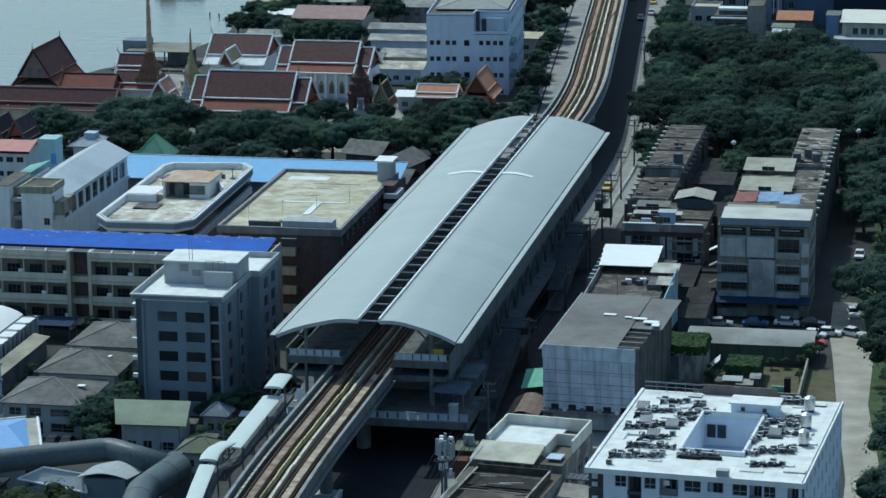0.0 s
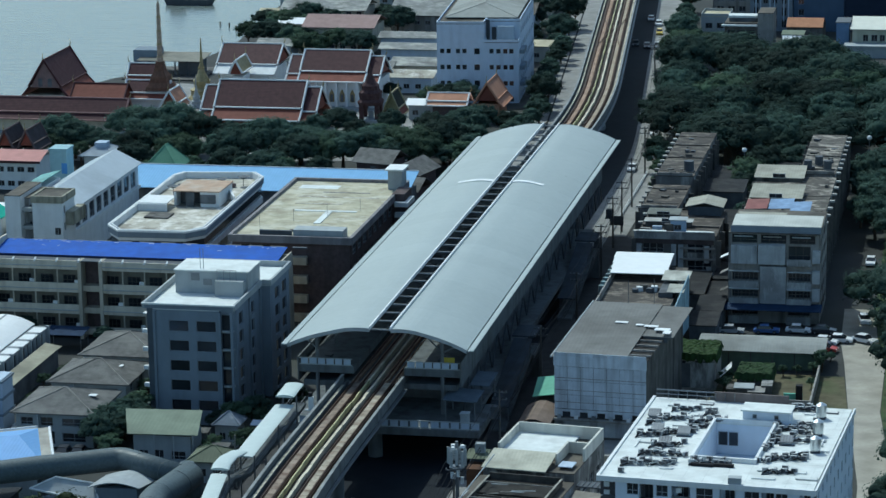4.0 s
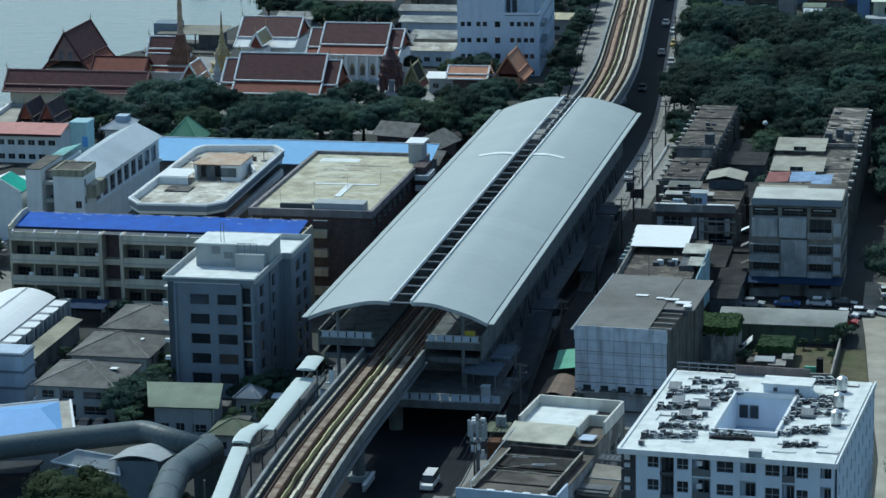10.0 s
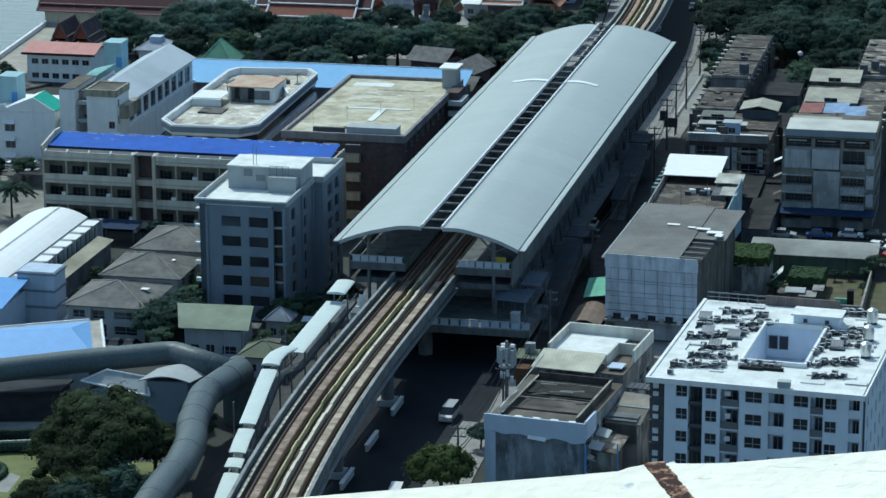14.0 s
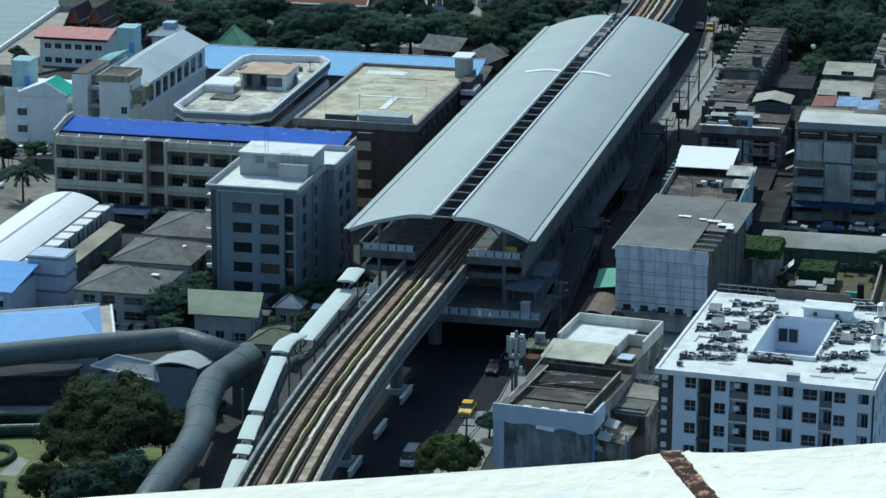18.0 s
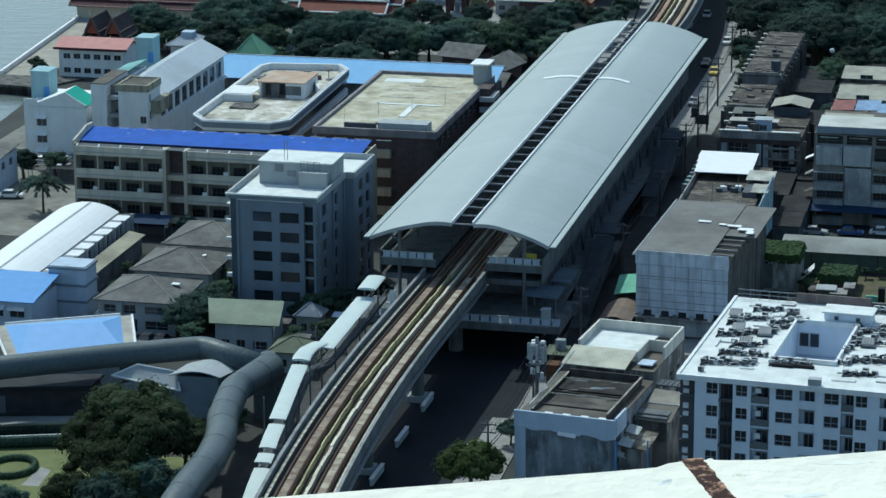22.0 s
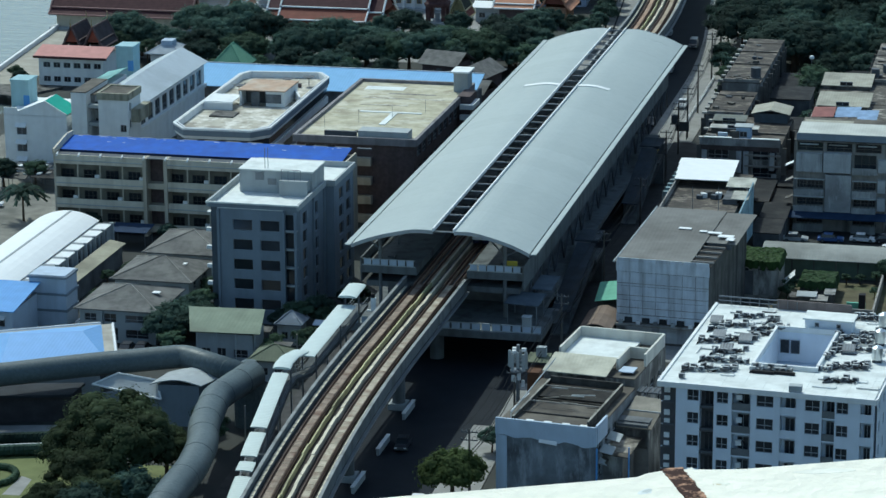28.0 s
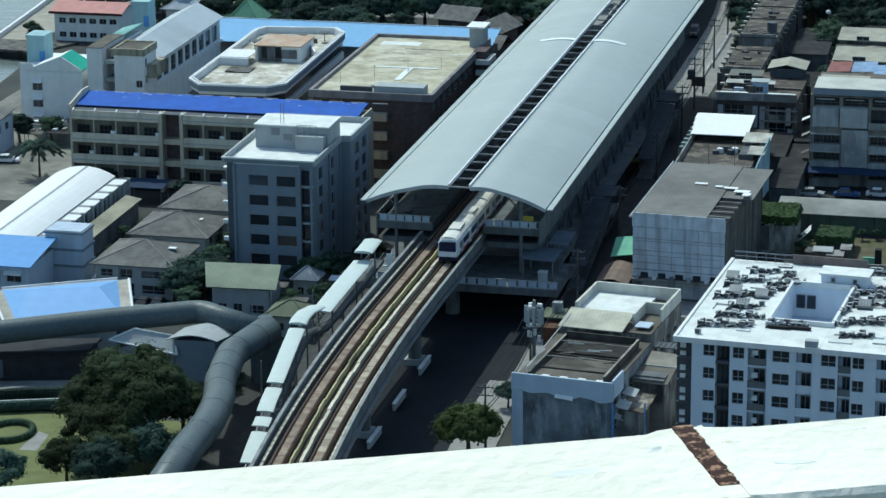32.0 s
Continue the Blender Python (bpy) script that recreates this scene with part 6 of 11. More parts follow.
# ---- east side: flats, shophouses, sheds ----
def apartment():
    b = thing("apartment_building", (56.2, -40.3, 0), "white seven-storey apartment block with a light-court and a cluttered white roof", "building")
    x0, x1, y0, y1, H = 42.7, 69.7, -58.1, -22.6, 18.0
    cx0, cx1, cy0, cy1 = 53.0, 60.8, -48.6, -32.4
    storey = 3.0
    W = x1 - x0
    # core volumes around the light-court
    core = [(x0, cx0, y0 + 1.4, y1), (cx1, x1, y0 + 1.4, y1), (cx0, cx1, y0 + 1.4, cy0), (cx0, cx1, cy1, y1)]
    for a, c, d, e in core:
        part("core", Geo().box(a + 0.02, c - 0.02, d, e, 0, H - 0.1), APT_WALL, b)
    part("roof", Geo().box(x0, cx0, y0, y1, H, H + 0.15).box(cx1, x1, y0, y1, H, H + 0.15).box(cx0, cx1, y0, cy0, H, H + 0.15).box(cx0, cx1, cy1, y1, H, H + 0.15), WHITE_ROOF, b, "white-coated flat roof")
    part("court_floor", Geo().box(cx0 + 0.06, cx1 - 0.06, cy0, cy1 - 0.06, 13.7, 13.95), PALE_WALL, b)
    for k in range(5):
        part("court_rail", Geo().bar((cx0 + 1.0 + k * 1.3, cy0 + 4.5 + k * 1.4, 13.95), (cx0 + 1.0 + k * 1.3, cy0 + 4.5 + k * 1.4, 15.0), 0.06, 5).bar((cx0 + 1.0 + k * 1.3, cy0 + 4.5 + k * 1.4, 15.0), (cx0 + 2.3 + k * 1.3, cy0 + 5.9 + k * 1.4, 15.0), 0.05, 5), STEEL, b)
    part("court_lining", Geo().box(cx0, cx1, cy1 - 0.05, cy1 - 0.001, 0, H).box(cx0, cx0 + 0.05, cy0, cy1 - 0.05, 0, H).box(cx1 - 0.05, cx1, cy0, cy1 - 0.05, 0, H), APT_WALL, b)
    for x in (53.95, 55.35):
        put_window(b, (x, cy1 - 0.2, 15.1), 0, 1.25, 1.9, "plain", FRAME, GLASS)
    # street front: panels of wall, each bay a stack of balconies
    S = W / 28.4
    for a, c, ws in ((2.3, 5.5, [(4.6, 1.55)]), (7.4, 9.8, [(8.55, 1.55)]), (12.3, 16.2, [(14.2, 2.25)]), (18.3, 21.7, [(20.45, 1.95)]), (23.4, 26.7, [(24.35, 1.55)]), (28.15, 28.4, [])):
        a, c, ws = a * S, c * S, [(u * S, w * S) for u, w in ws]
        hs = []
        for j in range(6):
            z = 0.3 + j * storey
            for u, w in ws:
                hs.append((u - a - w / 2, u - a + w / 2, z + 0.75, z + 2.25))
        facade(b, "s", x0 + a, x0 + c, y0, y0 + 1.4, 0, H, hs, APT_WALL, 0.25, style="cross" if c - a < 4 else "three")
        part("pier", Geo().box(x0 + a + 0.002, x0 + c - 0.002, y0 + 0.26, y0 + 1.39, 0, H - 0.01), APT_WALL, b)
    for i, (a, c) in enumerate(((0.0, 2.3), (5.5, 7.4), (9.8, 12.3), (16.2, 18.3), (21.7, 23.4), (26.7, 28.15))):
        a, c = a * S, c * S
        for j in range(6):
            z = 0.3 + j * storey
            # bays 0 and 1: brown-grey tone, darkened to hold the recess shade
            part("balcony", Geo().box(x0 + a + (0.3 if i == 0 else 0), x0 + c, y0 + (0.8 if i == 0 else 0.05), y0 + 1.38, z - 0.15, z + 0.02), APT_WALL if i > 1 else mat("shaded_brown_grey_recess", (0.10, 0.10, 0.105), var=0.2), b)
            m = APT_WALL if i in (3, 5) else DARK_STEEL if i in (0, 1) else STEEL
            bal = part("balustrade", Geo().box(x0 + a + (0.4 if i == 0 else 0.004), x0 + c - 0.004, y0 + (0.85 if i == 0 else 0.08), y0 + (0.91 if i == 0 else 0.14), z + 0.03, z + (0.95 if i > 1 else 0.25)), m, b)
            w = (c - a) * 0.62
            if i in (0, 1):
                part("recess_panel", Geo().box(x0 + a + 0.006, x0 + c - 0.006, y0 + 1.3, y0 + 1.39, z + 0.021, z + 2.84), mat("shaded_brown_grey_recess", (0.10, 0.10, 0.105), var=0.2), b, "brown-grey recess panel with shade in its colour")
            if i:
                put_window(b, (x0 + (a + c) / 2 + 0.1, y0 + 1.18, z + 0.05), 0, w, 2.2, "two", FRAME if i > 1 else DARK_STEEL, GLASS)
            if i in (0, 2):
                for k in range(2):
                    part("air_unit", Geo().box(x0 + a + 0.5, x0 + a + 1.2, y0 + (0.95 if i == 0 else 0.45), y0 + (1.25 if i == 0 else 0.8), z + 0.1 + k * 1.15, z + 0.75 + k * 1.15), WHITE, bal, "white air-conditioner unit")
    # east side with narrow windows
    he = [(1.5 + i * 3.5, 2.6 + i * 3.5, 0.9 + j * 3, 2.4 + j * 3) for i in range(10) for j in range(6)]
    facade(b, "e", x0, x1 + 0.26, y0 + 1.4, y1, 0, H, he, APT_WALL, 0.25)
    part("roof_rim", Geo().box(x0 - 0.2, x1 + 0.4, y0 - 0.25, y0 - 0.004, H - 0.35, H + 0.35).box(x0 - 0.25, x0 - 0.004, y0, y1, H - 0.35, H + 0.35).box(x1 + 0.27, x1 + 0.5, y0, y1, H - 0.35, H + 0.35), WHITE, b)
    part("roof_curb", Geo().box(x0, x1, y0, y0 + 0.15, H + 0.15, H + 0.35).box(x0, x0 + 0.15, y0 + 0.15, y1, H + 0.15, H + 0.35)
         .box(cx0 - 0.35, cx1 + 0.35, cy0 - 0.35, cy0, H + 0.15, H + 0.75).box(cx0 - 0.35, cx1 + 0.35, cy1, cy1 + 0.35, H + 0.15, H + 0.75)
         .box(cx0 - 0.35, cx0, cy0, cy1, H + 0.15, H + 0.75).box(cx1, cx1 + 0.35, cy0, cy1, H + 0.15, H + 0.75), WHITE, b)
    ph = part("stair_head", Geo().box(56.4, 62.6, -31.6, -28.4, H + 0.15, H + 1.75), APT_WALL, b)
    part("stair_head_roof", Geo().box(56.1, 62.9, -31.9, -28.1, H + 1.75, H + 1.95), WHITE_ROOF, ph)
    for x in (58.0, 60.9):
        put_window(ph, (x, -31.7, H + 0.8), 0, 0.6, 0.6, "plain", FRAME, GLASS)
    # roof fence
    r = part("roof_fence", Geo().bar((x0 + 0.3, y1 - 0.4, H + 1.4), (51.0, y1 - 0.4, H + 1.4), 0.1).bar((x0 + 0.3, y1 - 0.4, H + 0.8), (51.0, y1 - 0.4, H + 0.8), 0.06), STEEL, b)
    for i in range(8):
        part("post", Geo().cyl(x0 + 2 + i * 1.3, y1 - 0.4, H + 0.15, H + 1.35, 0.05, 6), STEEL, r)
    part("rear_wall", Geo().box(51.0, 61.2, y1 - 0.3, y1 - 0.05, H + 0.15, H + 1.5), mat("brown_roof_wall", (0.17, 0.145, 0.14), var=0.2, stain=0.4, streak=True), b)
    # roof grid seams
    sm = Geo()
    for i in range(1, 14):
        y = y0 + i * 2.6
        for a, c in ((x0 + 0.3, cx0 - 0.4), (cx1 + 0.4, x1)):
            sm.box(a, c, y - 0.03, y + 0.03, H + 0.152, H + 0.158)
    for i in range(1, 11):
        x = x0 + i * 2.6
        sm.box(x - 0.03, x + 0.03, y0 + 0.3, cy0 - 0.4, H + 0.159, H + 0.163)
        sm.box(x - 0.03, x + 0.03, cy1 + 0.4, y1, H + 0.159, H + 0.163)
    part("stair_glazing", Geo().box(x1 + 0.004, x1 + 0.06, -39.3, -36.2, 0.6, 17.5), mat("deep_blue_glazing", (0.02, 0.035, 0.10), rough=0.25, var=0.1), b, "tall dark blue glazed strip")
    part("roof_seams", sm, mat("faint_roof_seam", (0.56, 0.59, 0.58), var=0.1), b)
    spin(b, -4.3, 56.2, -40.3)
    return H + 0.15


def roof_plant(z):
    """Air-conditioner condensers, pipes and tanks on the apartment roof."""
    rnd = random.Random(7)
    case = mat("condenser_casing", (0.36, 0.375, 0.38), rough=0.5, var=0.15, rand=0.45)
    grill = mat("condenser_fan_grill", (0.085, 0.09, 0.10), rough=0.6)
    g0 = Geo().box(-0.5, 0.5, -0.2, 0.2, 0.12, 0.82)
    u = thing("condenser_unit", (0, 0, -50), "grey condenser unit on the roof", "air conditioner", "roof condensers")
    u.location = (44.0, -55, z)
    BASE[u] = (44.0, -55, z)
    part("casing", Geo().box(43.6, 44.4, -55.16, -54.84, z + 0.1, z + 0.66), case, u)
    part("fan", Geo().box(43.66, 44.18, -55.2, -55.164, z + 0.14, z + 0.62), grill, u)
    part("foot", Geo().box(43.65, 44.35, -55.1, -54.9, z, z + 0.1), STEEL, u)
    spots = []
    runs = [(44.8, -52.6, 50.9, -51.4), (46.1, -48.1, 51.8, -47.5), (44.2, -40.5, 46.9, -39.8), (49.9, -33.6, 54.1, -31.5), (51.1, -29.3, 52.1, -29.0), (61.3, -43.1, 61.8, -41.1), (61.1, -32.6, 62.2, -29.3),
            (62.1, -24.8, 66.0, -24.3), (63.8, -36.7, 65.9, -35.2), (65.1, -44.8, 66.7, -44.4), (61.2, -47.7, 62.4, -48.3), (53.2, -50.4, 58.0, -49.9), (62.8, -52.0, 66.4, -51.6), (44.4, -35.0, 45.6, -34.6), (46.8, -44.6, 50.6, -43.6), (47.5, -38.9, 50.8, -37.6), (45.2, -32.8, 48.4, -32.0), (50.2, -35.8, 52.4, -34.8), (46.6, -28.2, 49.8, -27.4), (63.0, -46.6, 66.8, -46.0), (62.0, -34.0, 66.6, -33.2), (62.4, -39.2, 66.2, -38.4), (64.0, -31.5, 66.0, -30.4), (61.4, -37.5, 61.8, -35.5)]
    for xa, ya, xb, yb in runs:
        n = max(2, int(math.hypot(xb - xa, (yb - ya) * 0.7) / 0.78))
        for i in range(n):
            f = i / (n - 1)
            if rnd.random() < 0.92:
                spots.append((xa + (xb - xa) * f + rnd.uniform(-0.08, 0.08), ya + (yb - ya) * f + rnd.uniform(-0.35, 0.35)))
            if rnd.random() < 0.5:
                spots.append((xa + (xb - xa) * f + rnd.uniform(-0.1, 0.1), ya + (yb - ya) * f + rnd.uniform(0.8, 1.3)))
    bundle = thing("pipe_bundle", (56, -40, z), "dark tangled pipe bundles along the condensers", "pipes")
    for xa, ya, xb, yb in runs:
        L = max(1.0, math.hypot(xb - xa, yb - ya))
        for k in range(5):
            n = int(L / 0.45) + 1
            r = (0.11, 0.07, 0.09, 0.13, 0.08)[k]
            path = [(xa - 0.3, ya - 0.35 - 0.2 * k, z + 0.12)]
            for i in range(n):
                f = (i + 1) / n
                path.append((xa + (xb - xa) * f + rnd.uniform(-0.1, 0.1), ya + (yb - ya) * f - 0.3 + rnd.uniform(-0.5, 0.75), z + rnd.uniform(0.1, 0.55)))
            g = Geo().sweep([[(x, y - r, zz), (x, y, zz - r), (x, y + r, zz), (x, y, zz + r)] for x, y, zz in path])
            part("pipe", g, (BLACK, DARK_STEEL, GREY_LIGHT, DARK_STEEL, BLACK)[k], bundle)
    spin(bundle, -4.3, 56.2, -40.3)
    for x, y in spots:
        spin(copy_thing(u, pose(x, y, z, 0, 0, rnd.choice((0, 0, 12, 180, 90, 25, -18, 60)))), -4.3, 56.2, -40.3)
    p = thing("pipe_run", (50, -40, z), "dark insulated refrigerant pipes laid across the roof", "pipes")
    for i in range(44):
        x, y = rnd.uniform(43.5, 50.5) if i % 2 else rnd.uniform(61, 68.5), rnd.uniform(-55, -25)
        g = Geo()
        L = rnd.uniform(0.8, 3.2)
        if i % 3:
            g.bar((x, y, z + 0.12), (x + L, y, z + 0.12), 0.09).bar((x + L, y, z + 0.12), (x + L, y + 0.8, z + 0.12), 0.08)
        else:
            g.bar((x, y, z + 0.12), (x, y + L, z + 0.12), 0.09)
        part("pipe", g, (WHITE, GREY_LIGHT, DARK_STEEL, WHITE, GREY_LIGHT)[i % 5], p)
    spin(p, -4.3, 56.2, -40.3)
    for x, y in ((54.4, -51.2), (57, -50.9)):
        part("pipe_tray", Geo().box(x - 1.2, x + 1.6, y - 0.25, y + 0.25, z + 0.02, z + 0.4), BLACK, p)
    polished = mat("polished_tank_steel", (0.62, 0.66, 0.67), rough=0.28, metal=0.85, var=0.1)
    for x, y in ((67.2, -28.4), (67.3, -35.9), (67.5, -43.2)):
        t = thing("water_tank", (x, y, z), "grey cylindrical steel water tank", "tank", "roof tanks")
        part("shell", Geo().cyl(x, y, z + 0.35, z + 1.9, 0.72, 18), polished, t)
        part("lid", Geo().cyl(x, y, z + 1.9, z + 2.2, 0.73, 18, 0.25), polished, t)
        part("hoop", Geo().cyl(x, y, z + 1.1, z + 1.18, 0.75, 18), polished, t)
        part("stand", Geo().box(x - 0.6, x + 0.6, y - 0.6, y + 0.6, z, z + 0.25), DARK_STEEL, t)
    frame_grey = mat("dull_frame_grey", (0.22, 0.235, 0.25), var=0.25, rand=0.3)
    for x, y in ((45.2, -30.9), (50.0, -38.2), (48.1, -42.9), (63.6, -40.1), (46.4, -37.2)):
        c = thing("roof_hatch_box", (x, y, z), "pale metal roof box", "roof box", "roof boxes")
        part("casing", Geo().box(x - 0.7, x + 0.7, y - 0.8, y + 0.8, z, z + 0.4), GREY_LIGHT, c)
        part("lid", Geo().hexa([(x - 0.85, y - 0.95, z + 0.4), (x + 0.85, y - 0.95, z + 0.4), (x + 0.85, y + 0.95, z + 0.85), (x - 0.85, y + 0.95, z + 0.85)],
                               [(x - 0.85, y - 0.95, z + 0.46), (x + 0.85, y - 0.95, z + 0.46), (x + 0.85, y + 0.95, z + 0.91), (x - 0.85, y + 0.95, z + 0.91)]), frame_grey, c)
        for k in range(4):
            part("slat", Geo().hexa([(x - 0.7 + k * 0.38, y - 0.8, z + 0.51), (x - 0.5 + k * 0.38, y - 0.8, z + 0.51), (x - 0.5 + k * 0.38, y + 0.8, z + 0.89), (x - 0.7 + k * 0.38, y + 0.8, z + 0.89)], [(x - 0.7 + k * 0.38, y - 0.8, z + 0.54), (x - 0.5 + k * 0.38, y - 0.8, z + 0.54), (x - 0.5 + k * 0.38, y + 0.8, z + 0.92), (x - 0.7 + k * 0.38, y + 0.8, z + 0.92)]), STEEL, c)
        part("foot_pipe", Geo().bar((x - 0.9, y - 1.0, z + 0.1), (x + 1.1, y - 0.9, z + 0.1), 0.1), DARK_STEEL, c)
    v = thing("roof_edge_box", (58.6, -57.4, z), "pale metal box at the roof edge", "roof box")
    part("casing", Geo().box(57.8, 59.4, -58.3, -57.2, z + 0.22, z + 1.0), GREY_LIGHT, v)


def shophouse_group():
    """The mouldy concrete terraces beside the viaduct road."""
    a = thing("derelict_shophouse", (27, -46, 0), "mouldy grey concrete shophouses with open roof decks", "shophouse")
    x0, x1 = 20.8, 33.8
    y0, y1 = -55.5, -37.0
    H = 11.0
    block(a, x0, x1, y0, y1, 0, H, streaky("blue_mouldy_render", (0.20, 0.225, 0.25), (0.31, 0.34, 0.37), (0.06, 0.062, 0.065), 2.6, (1.0, 1.0, 0.3)), {"e": [(1 + i * 3.5, 3.2 + i * 3.5, 1 + 3.4 * j, 2.7 + 3.4 * j) for i in range(5) for j in range(3)]}, CONCRETE_FLAT, style="cross")
    rnd = random.Random(4)
    low = [(x0 - 0.3 + (x1 - x0 + 0.5) * i / 22, H - 1.5 - 0.5 * i / 22 + 0.12 * math.sin(i * 0.9) + rnd.uniform(-0.16, 0.12)) for i in range(23)]
    g = Geo().sweep([[(x, y0 - 0.3, z), (x, y0 - 0.004, z), (x, y0 - 0.004, H + 0.7), (x, y0 - 0.3, H + 0.7)] for x, z in low])
    part("render_band", g, PALE_WALL, a, "peeling pale blue render band")
    part("lifted_render", Geo().hexa([(x0 + 5.6, y0 - 0.5, H - 2.0), (x0 + 8.0, y0 - 0.5, H - 2.2), (x0 + 8.0, y0 - 0.31, H - 1.7), (x0 + 5.6, y0 - 0.31, H - 1.6)], [(x0 + 5.6, y0 - 0.55, H - 1.95), (x0 + 8.0, y0 - 0.55, H - 2.15), (x0 + 8.0, y0 - 0.33, H - 1.65), (x0 + 5.6, y0 - 0.33, H - 1.55)]), WHITE, a)
    part("render_strip", Geo().box(x0 - 0.25, x0 + 1.2, y0 - 0.2, y0 - 0.005, 0, H - 1.6), PALE_WALL, a)
    part("side_band", Geo().box(x1 + 0.004, x1 + 0.3, y0, y0 + 4.5, H - 1.6, H + 0.9), PALE_WALL, a)
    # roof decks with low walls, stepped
    # much darker tone for the two rear decks
    darkish = mat("dark_roof_deck", (0.03, 0.029, 0.027), var=0.4, scale=0.6, stain=0.6, stain_col=(0.06, 0.055, 0.047), stain_scale=0.3)
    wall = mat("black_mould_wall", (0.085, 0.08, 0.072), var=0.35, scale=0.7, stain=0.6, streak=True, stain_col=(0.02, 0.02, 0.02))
    rim = mat("chalky_wall_rim", (0.33, 0.32, 0.28), var=0.3, scale=1.2, stain=0.5, stain_scale=0.5)
    for k, (ya, yb, z, m) in enumerate(((-55.3, -51.4, H, CONCRETE_FLAT), (-51.2, -45.4, H - 0.9, darkish), (-45.2, -39.2, H + 0.2, darkish))):
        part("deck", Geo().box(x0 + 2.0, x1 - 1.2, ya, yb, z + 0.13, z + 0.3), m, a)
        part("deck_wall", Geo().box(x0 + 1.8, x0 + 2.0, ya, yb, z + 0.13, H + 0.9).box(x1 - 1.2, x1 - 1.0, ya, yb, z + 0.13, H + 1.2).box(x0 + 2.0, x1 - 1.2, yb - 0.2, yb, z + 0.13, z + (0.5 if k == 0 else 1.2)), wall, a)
        part("wall_rim", Geo().box(x0 + 1.76, x0 + 2.04, ya, yb, H + 0.9, H + 0.98), rim, a)
        part("wall_rim", Geo().box(x1 - 1.24, x1 - 0.96, ya, yb, H + 1.2, H + 1.28), rim, a)
    part("beam", Geo().box(x0 + 2.1, x1 - 1.3, -48.6, -48.48, H + 0.9, H + 1.02).box(x0 + 2.1, x1 - 1.3, -42.6, -42.48, H + 1.1, H + 1.22), CONCRETE, a)
    part("stair_box", Geo().box(x1 + 0.02, x1 + 2.6, -52, -46.5, 0, 7.0), MOULD, a)
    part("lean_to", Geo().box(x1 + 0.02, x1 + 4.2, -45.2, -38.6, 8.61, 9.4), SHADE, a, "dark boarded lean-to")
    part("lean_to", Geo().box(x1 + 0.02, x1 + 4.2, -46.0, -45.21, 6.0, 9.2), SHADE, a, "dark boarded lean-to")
    part("stair_roof", Geo().hexa([(x1 + 0.01, -52.4, 7.0), (x1 + 3.5, -52.4, 6.8), (x1 + 3.5, -46.2, 7.4), (x1 + 0.01, -46.2, 7.6)], [(x1 + 0.01, -52.4, 7.15), (x1 + 3.5, -52.4, 6.95), (x1 + 3.5, -46.2, 7.55), (x1 + 0.01, -46.2, 7.75)]), BARE_ROOF, a)
    part("rear_stair", Geo().box(x1 + 0.02, x1 + 4.4, -46.0, -37.5, 0, 8.6), MOULD, a)
    part("rear_roof", Geo().hexa([(x1 + 0.01, -46.2, 8.7), (x1 + 4.8, -46.2, 8.7), (x1 + 4.8, -46.2, 8.85), (x1 + 0.01, -46.2, 8.85)], [(x1 + 0.01, -42, 9.5), (x1 + 4.8, -42, 9.5), (x1 + 4.8, -42, 9.65), (x1 + 0.01, -42, 9.65)]), mat("brown_slate_sheet", (0.15, 0.14, 0.12), var=0.2, stain=0.4), a)
    part("rear_roof", Geo().hexa([(x1 + 0.4, -41.8, 9.7), (x1 + 5.0, -41.8, 9.5), (x1 + 5.0, -38, 10.1), (x1 + 0.4, -38, 10.3)], [(x1 + 0.4, -41.8, 9.82), (x1 + 5.0, -41.8, 9.62), (x1 + 5.0, -38, 10.22), (x1 + 0.4, -38, 10.42)]), mat("grey_brown_ribbed_sheet", (0.26, 0.245, 0.21), var=0.2, stain=0.5, wave=0.5), a, "grey-brown ribbed sheet")
    part("sheet_edge", Geo().box(x1 + 0.4, x1 + 4.9, -41.95, -41.82, 9.62, 9.8), GREY_LIGHT, a, "pale sheet edge")
    for k in range(9):
        rk = random.Random(40 + k)
        y, z = -54.4 + k * 1.9, 6.2 + rk.uniform(-1.2, 2.0)
        part("flank_clutter", Geo().hexa([(x1 + 0.02, y, z), (x1 + 0.5 + rk.random(), y, z - 0.2), (x1 + 0.5 + rk.random(), y + 1.1, z - 0.2), (x1 + 0.02, y + 1.1, z)], [(x1 + 0.02, y, z + 0.5 * rk.random() + 0.1), (x1 + 0.8, y, z + 0.1), (x1 + 0.8, y + 1.1, z + 0.1), (x1 + 0.02, y + 1.1, z + 0.5)]), (GREY_LIGHT, CONCRETE_DARK, WHITE, STEEL, PALE_WALL)[k % 5], a, "ramshackle awning on the flank")
    for k in range(8):
        rk = random.Random(60 + k)
        xk, yk = x0 + 2.6 + rk.random() * 8.0, -51 + rk.random() * 11.0
        part("loose_timber", Geo().bar((xk, yk, H + 0.5 + rk.random() * 0.4), (xk + rk.uniform(1.0, 3.6), yk + rk.uniform(-0.5, 0.5), H + 0.6 + rk.random() * 0.5), 0.07, 5), (rim, GREY_LIGHT, wall)[k % 3], a)
    part("side_rail", Geo().bar((x0 + 1.5, -54.8, H + 1.5), (x0 + 1.6, -47.6, H + 1.5), 0.06, 5).bar((x0 + 1.5, -54.8, H + 0.2), (x0 + 1.5, -54.8, H + 1.5), 0.06, 5), WHITE, a)
    part("cage_roof", Geo().box(x1 + 0.3, x1 + 4.6, -37.3, -35.0, 10.6, 10.75), DARK_STEEL, a)
